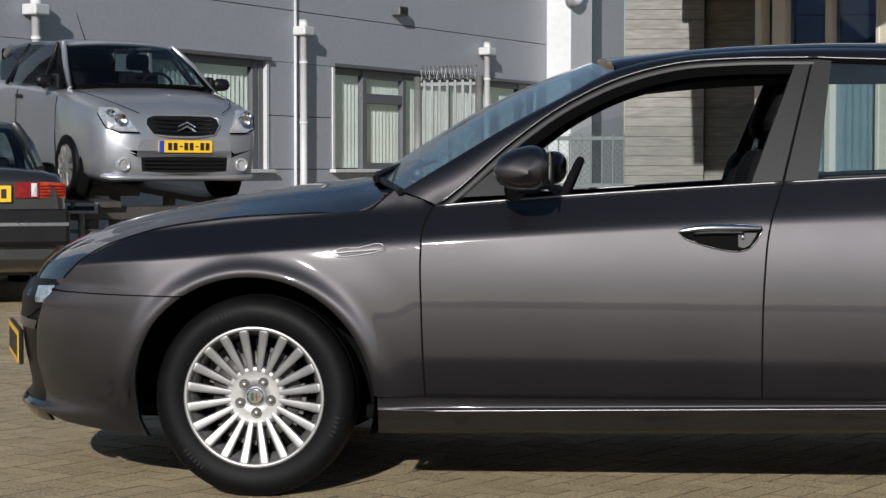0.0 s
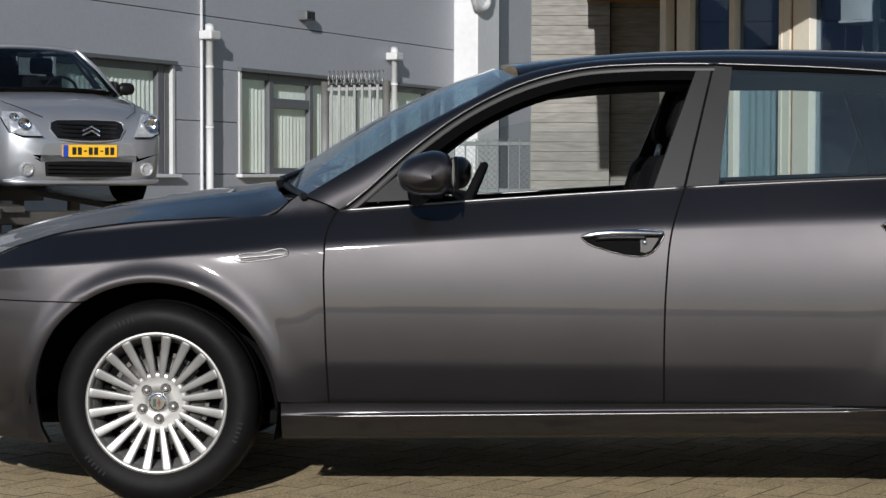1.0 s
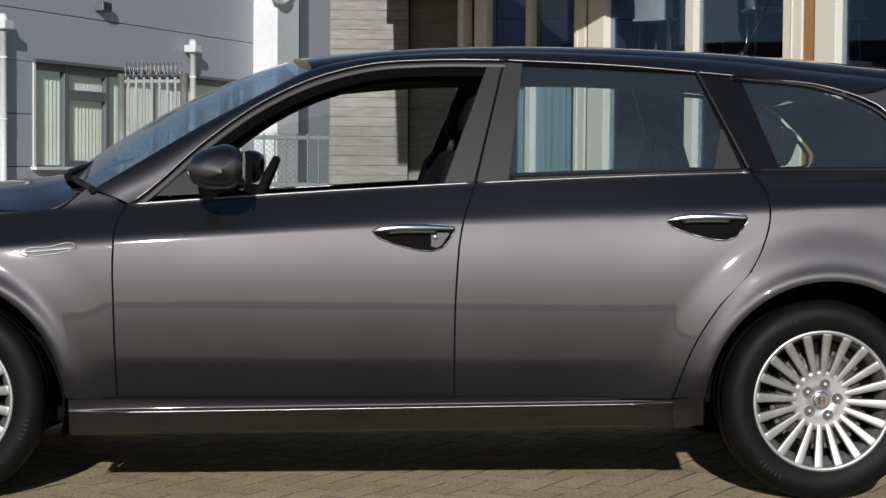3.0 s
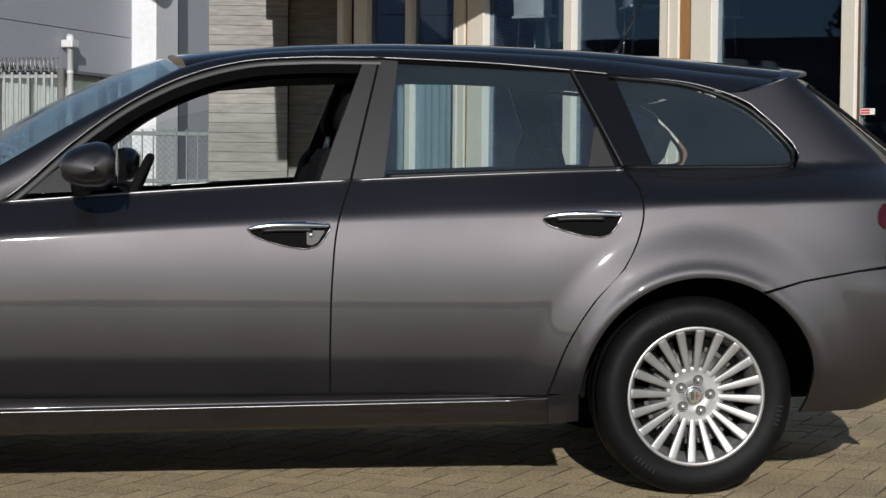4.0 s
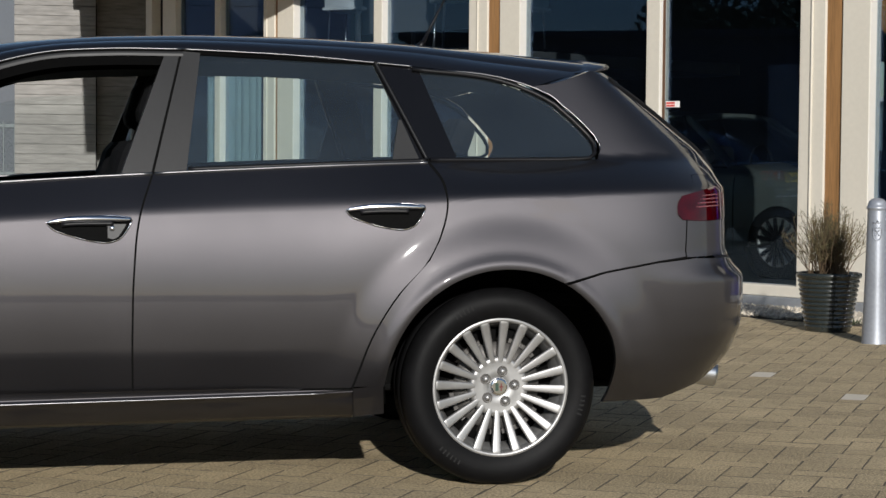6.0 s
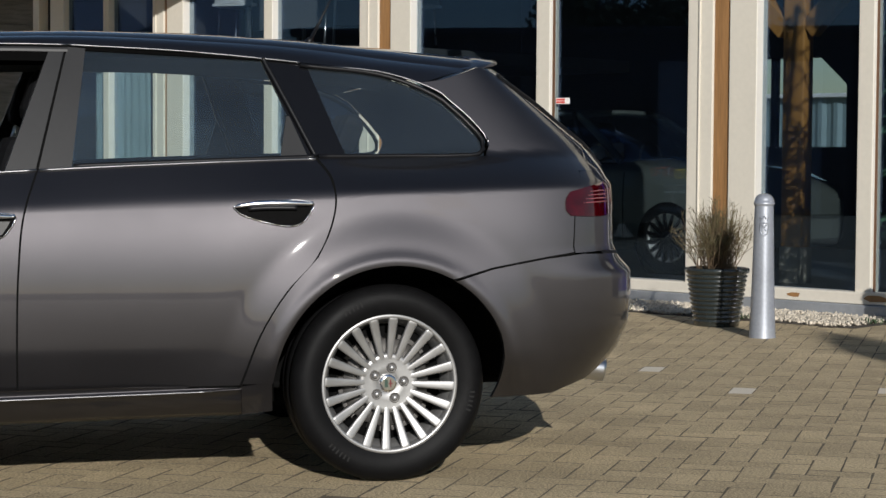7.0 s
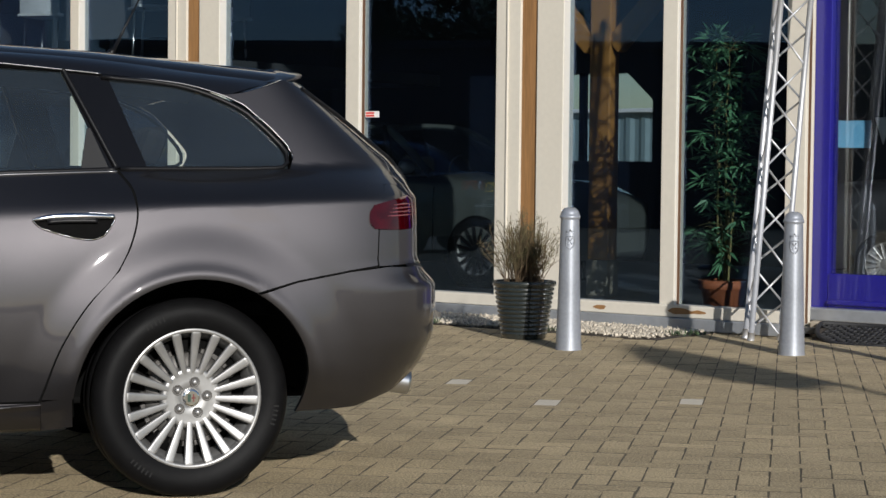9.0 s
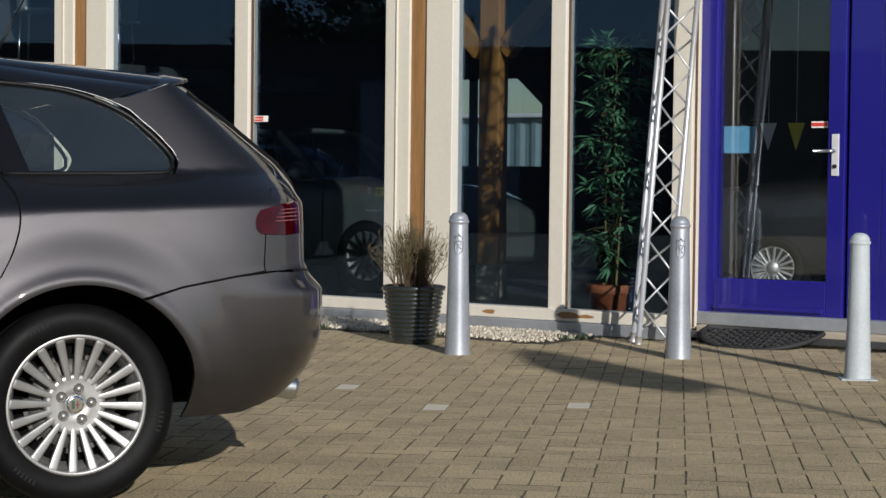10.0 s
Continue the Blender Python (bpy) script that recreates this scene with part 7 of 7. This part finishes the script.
SALOON = dict(
    stations=[(-0.80, 0.60, 0.30, 0.62, 0.66), (-0.76, 0.76, 0.24, 0.70, 0.76), (-0.4, 0.83, 0.20, 0.83, 0.90), (0.0, 0.84, 0.19, 0.86, 0.94), (0.45, 0.845, 0.19, 0.90, 0.98), (0.7, 0.845, 0.19, 0.91, 0.93),
              (1.6, 0.845, 0.19, 0.93, 0.92), (2.5, 0.845, 0.19, 0.95, 0.96), (2.75, 0.84, 0.20, 0.97, 1.03), (3.3, 0.83, 0.24, 0.98, 1.04), (3.52, 0.81, 0.30, 0.96, 1.00), (3.58, 0.76, 0.36, 0.90, 0.92)],
    cabin=dict(foot=(0.55, 0.74, 0.93), front=(1.15, 0.57, 1.34), rear=(2.25, 0.56, 1.34), back=(2.80, 0.70, 0.99), belt=(0.80, 0.94), crown=0.035, pillars=(0.05, 0.5)),
    track=0.785, base=2.66, wheel_r=0.305, spokes=15, mirror=(0.84, 0.66, 1.0), mirror_mat=SILVER, door_gaps=(0.45, 1.5, 2.45), handle=(0.84, 1.28, 0.80))


def build_saloon_tail():
    """Old dark saloon seen from behind."""
    spec = dict(SALOON, mirror_mat=TRIM)
    car = build_car("saloon", pose(-4.92, 10.81, 0, 0, 0, 202), SEDAN_GREY, spec, "old dark grey saloon parked tail first", "car")
    y = 3.58
    for s in (-1, 1):
        t = lens_patch(car, "tail_lamp", OLD_RED, [(s * 0.45, 0.80, 0.0), (s * 0.62, 0.80, 0.0), (s * 0.62, 0.915, -0.01), (s * 0.45, 0.91, 0.0)], y + 0.02, -0.05, "ribbed red and amber tail lamp")
        lens_patch(t, "reversing_lens", WHITE_PVC, [(s * 0.565, 0.81, 0), (s * 0.605, 0.81, 0), (s * 0.605, 0.905, 0), (s * 0.565, 0.905, 0)], y + 0.028, -0.03)
        lens_patch(t, "amber_lens", AMBER, [(s * 0.625, 0.80, 0.0), (s * 0.815, 0.80, -0.07), (s * 0.815, 0.905, -0.08), (s * 0.625, 0.915, 0.0)], y + 0.02, -0.05)
        for zz in (0.812, 0.834, 0.856, 0.878):
            lens_patch(t, "lens_rib", OLD_RED, [(s * 0.625, zz, 0.0), (s * 0.812, zz, -0.068), (s * 0.812, zz + 0.012, -0.068), (s * 0.625, zz + 0.012, 0.0)], y + 0.028, -0.02)
    bm = bmesh.new()
    box(bm, -0.83, 0.83, y - 0.06, y + 0.10, 0.46, 0.72, 0.03)
    b = part("rear_bumper", bm, TRIM, car, "dark plastic rear bumper")
    part("bumper_strip", boxed(-0.82, 0.82, y + 0.10, y + 0.106, 0.60, 0.625, 0.002), SATIN, b)
    plate_on(car, pose(-0.16, y + 0.03, 0.83, 0, 0, 180), True, 8)


build_saloon_tail()

# cars standing in the showroom
build_car("showroom_saloon", MF @ pose(3.50, -2.70, 0.06, 0, 0, -90), PALE_GREEN, dict(SALOON, alloy=TRIM), "pale grey-green saloon standing inside the showroom", "car")
build_car("showroom_hatchback", MF @ pose(0.58, -3.55, 0.10, 0, 0, 112), car_paint("gunmetal_paint", (0.034, 0.035, 0.038), 0.38, 0.6), dict(SALOON, mirror_mat=SEDAN_GREY, spokes=17, wheel_r=0.25), "dark grey car standing inside the showroom", "car")


def build_shadow_mast():
    """Unseen bent mast with a cloth, added and shaped for the shadow it throws across the pavers."""
    t = thing("banner_flag", pose(5.52, -8.0, 0), "unseen slim mast and cloth, added for their shadow", "banner")
    part("mast", tube(bmesh.new(), [(0, 0, 0), (0, 0, 2.4), (-0.01, 0, 3.8), (-0.10, 0, 4.4), (-0.30, 0, 4.66)], [0.035, 0.032, 0.028, 0.02, 0.01], 8), GALV, t)
    bm = bmesh.new()
    rows = []
    for i in range(13):
        u = i / 12
        z = 3.74 + 0.84 * u
        x0 = -0.04 - 0.40 * max(0.0, u - 0.35) ** 1.6
        w = 0.52 * math.sin(math.pi * (0.16 + 0.80 * u)) ** 0.8
        rows.append([(x0 - w * k / 8, 0.03 * math.sin(k * 0.9 + u * 3), z - 0.05 * k / 8) for k in range(9)])
    grid(bm, rows)
    part("cloth", bm, YELLOW_CLOTH, t)
    part("foot", boxed(-0.2, 0.2, -0.2, 0.2, -0.004, 0.05, 0.01), STEEL, t)


build_shadow_mast()


def build_bunting():
    for k, z, mt, lab in ((-0.28, 1.30, SKYBLUE, "blue and white card"), (-0.54, 1.33, WHITE_PAPER, "white pennant"), (-0.74, 1.33, YELLOW_CLOTH, "yellow pennant")):
        t = thing("pennant" if mt is not SKYBLUE else "poster_card", MF @ pose(k, -0.9, z), lab + " hanging inside the door", "pennant")
        bm = bmesh.new()
        if mt is SKYBLUE:
            box(bm, -0.17, 0.17, -0.003, 0.003, -0.09, 0.09, 0.0)
        else:
            v = [bm.verts.new(p) for p in ((-0.06, 0, 0.08), (0.06, 0, 0.08), (0.0, 0, -0.10), (-0.06, 0.006, 0.08), (0.06, 0.006, 0.08), (0.0, 0.006, -0.10))]
            bm.faces.new(v[:3]); bm.faces.new(v[3:][::-1])
            for i in range(3):
                bm.faces.new((v[i], v[(i + 1) % 3], v[3 + (i + 1) % 3], v[3 + i]))
        part("sheet", bm, mt, t)
        tube_bm = tube(bmesh.new(), [(0, 0, 0.08), (0, 0, 3.6 - z)], 0.002, 4)
        part("string", tube_bm, WHITE_PAPER, t)


build_bunting()


# ---- pavers, laid in herringbone; last because they are many ----
def build_pavers():
    random.seed(7)
    w, gapw = 0.105, 0.0050
    turn = radians(-31.4)
    ca, sa = math.cos(turn), math.sin(turn)

    def brick_mesh(seed):
        rnd = random.Random(seed)
        L, W = 2 * w - gapw, w - gapw
        e = 0.0008
        bm = bmesh.new()
        low = [bm.verts.new((x, y, -0.03)) for x, y in ((0, 0), (L, 0), (L, W), (0, W))]
        mid = [bm.verts.new((x + rnd.uniform(-0.001, 0.001), y + rnd.uniform(-0.001, 0.001), -0.0002)) for x, y in ((0, 0), (L, 0), (L, W), (0, W))]
        top = [bm.verts.new((x, y, 0.0)) for x, y in ((e, e), (L - e, e), (L - e, W - e), (e, W - e))]
        for a, b in ((low, mid), (mid, top)):
            for i in range(4):
                bm.faces.new((a[i], a[(i + 1) % 4], b[(i + 1) % 4], b[i]))
        for f in bm.faces:
            f.material_index = 1
        bm.faces.new(top)
        return bm

    shared = []
    for k in range(4):
        me = bpy.data.meshes.new("paver")
        bm = brick_mesh(k)
        bm.to_mesh(me)
        bm.free()
        me.materials.append(BRICK)
        me.materials.append(JOINT)
        shared.append(me)
    pale_mesh = shared[0].copy()
    pale_mesh.materials.clear()
    pale_mesh.materials.append(BRICK_PALE)
    pale_mesh.materials.append(JOINT)
    base = [[v.co.copy() for v in me.vertices] for me in shared]
    faces0 = [[tuple(p.vertices) for p in me.polygons] for me in shared]
    pale = [(4.735, 2.05), (4.79, 1.985), (5.50, 1.88), (4.625, 2.96), (4.74, 2.90), (5.23, 2.86), (3.9, 2.4)]
    verts, faces, slots = [], [], []
    singles = 0
    n = 140
    for i in range(-n, n):
        for j in range(-n, n):
            k = (i - j) % 4
            if k not in (0, 3):
                continue
            lx, ly = i * w, j * w
            upright = k == 3
            cx, cy = lx + (w / 2 if upright else w), ly + (w if upright else w / 2)
            x, y = 3.0 + ca * cx - sa * cy, 3.0 + sa * cx + ca * cy
            if not (NX0 < x < NX1 and NY0 < y < NY1):
                continue
            # none under the gravel bed and the shop
            f = MF.inverted() @ Vector((x, y, 0))
            if f.y < 0.76 and 0.2 < f.x < 5.3:
                continue
            # nor on the unseen dark patch beside the car
            if f.y < -0.05 or (y < -0.2 and -1.25 < x < 2.62):
                continue
            m = Matrix.Translation((3.0 + ca * lx - sa * ly, 3.0 + sa * lx + ca * ly, random.uniform(-0.0006, 0.0006))) @ Matrix.Rotation(turn, 4, "Z")
            if upright:
                m = m @ Matrix.Translation((w - gapw, 0, 0)) @ Matrix.Rotation(math.pi / 2, 4, "Z")
            m = m @ Euler((random.gauss(0, 0.0025), random.gauss(0, 0.002), random.gauss(0, 0.009))).to_matrix().to_4x4()
            v = random.randrange(4)
            light = any(math.hypot(x - a, y - b) < 0.058 for a, b in pale)
            if light or (4.3 < x < 6.6 and 0.75 < y < 2.9 and singles < 292):
                ob = new("paver", pale_mesh if light else shared[v])
                ob.parent = ground
                ob.matrix_local = m
                singles += 1
                continue
            o = len(verts)
            verts.extend(tuple(m @ c) for c in base[v])
            faces.extend(tuple(o + q for q in fc) for fc in faces0[v])
            slots.extend(p.material_index for p in shared[v].polygons)
    me = bpy.data.meshes.new("paver_field")
    me.from_pydata(verts, [], faces)
    me.materials.append(BRICK_STUFF)
    me.materials.append(JOINT)
    me.polygons.foreach_set("material_index", slots)
    ob = new("paver_field", me)
    ob.parent = ground
    tagged(ob, kind="stuff")


build_pavers()
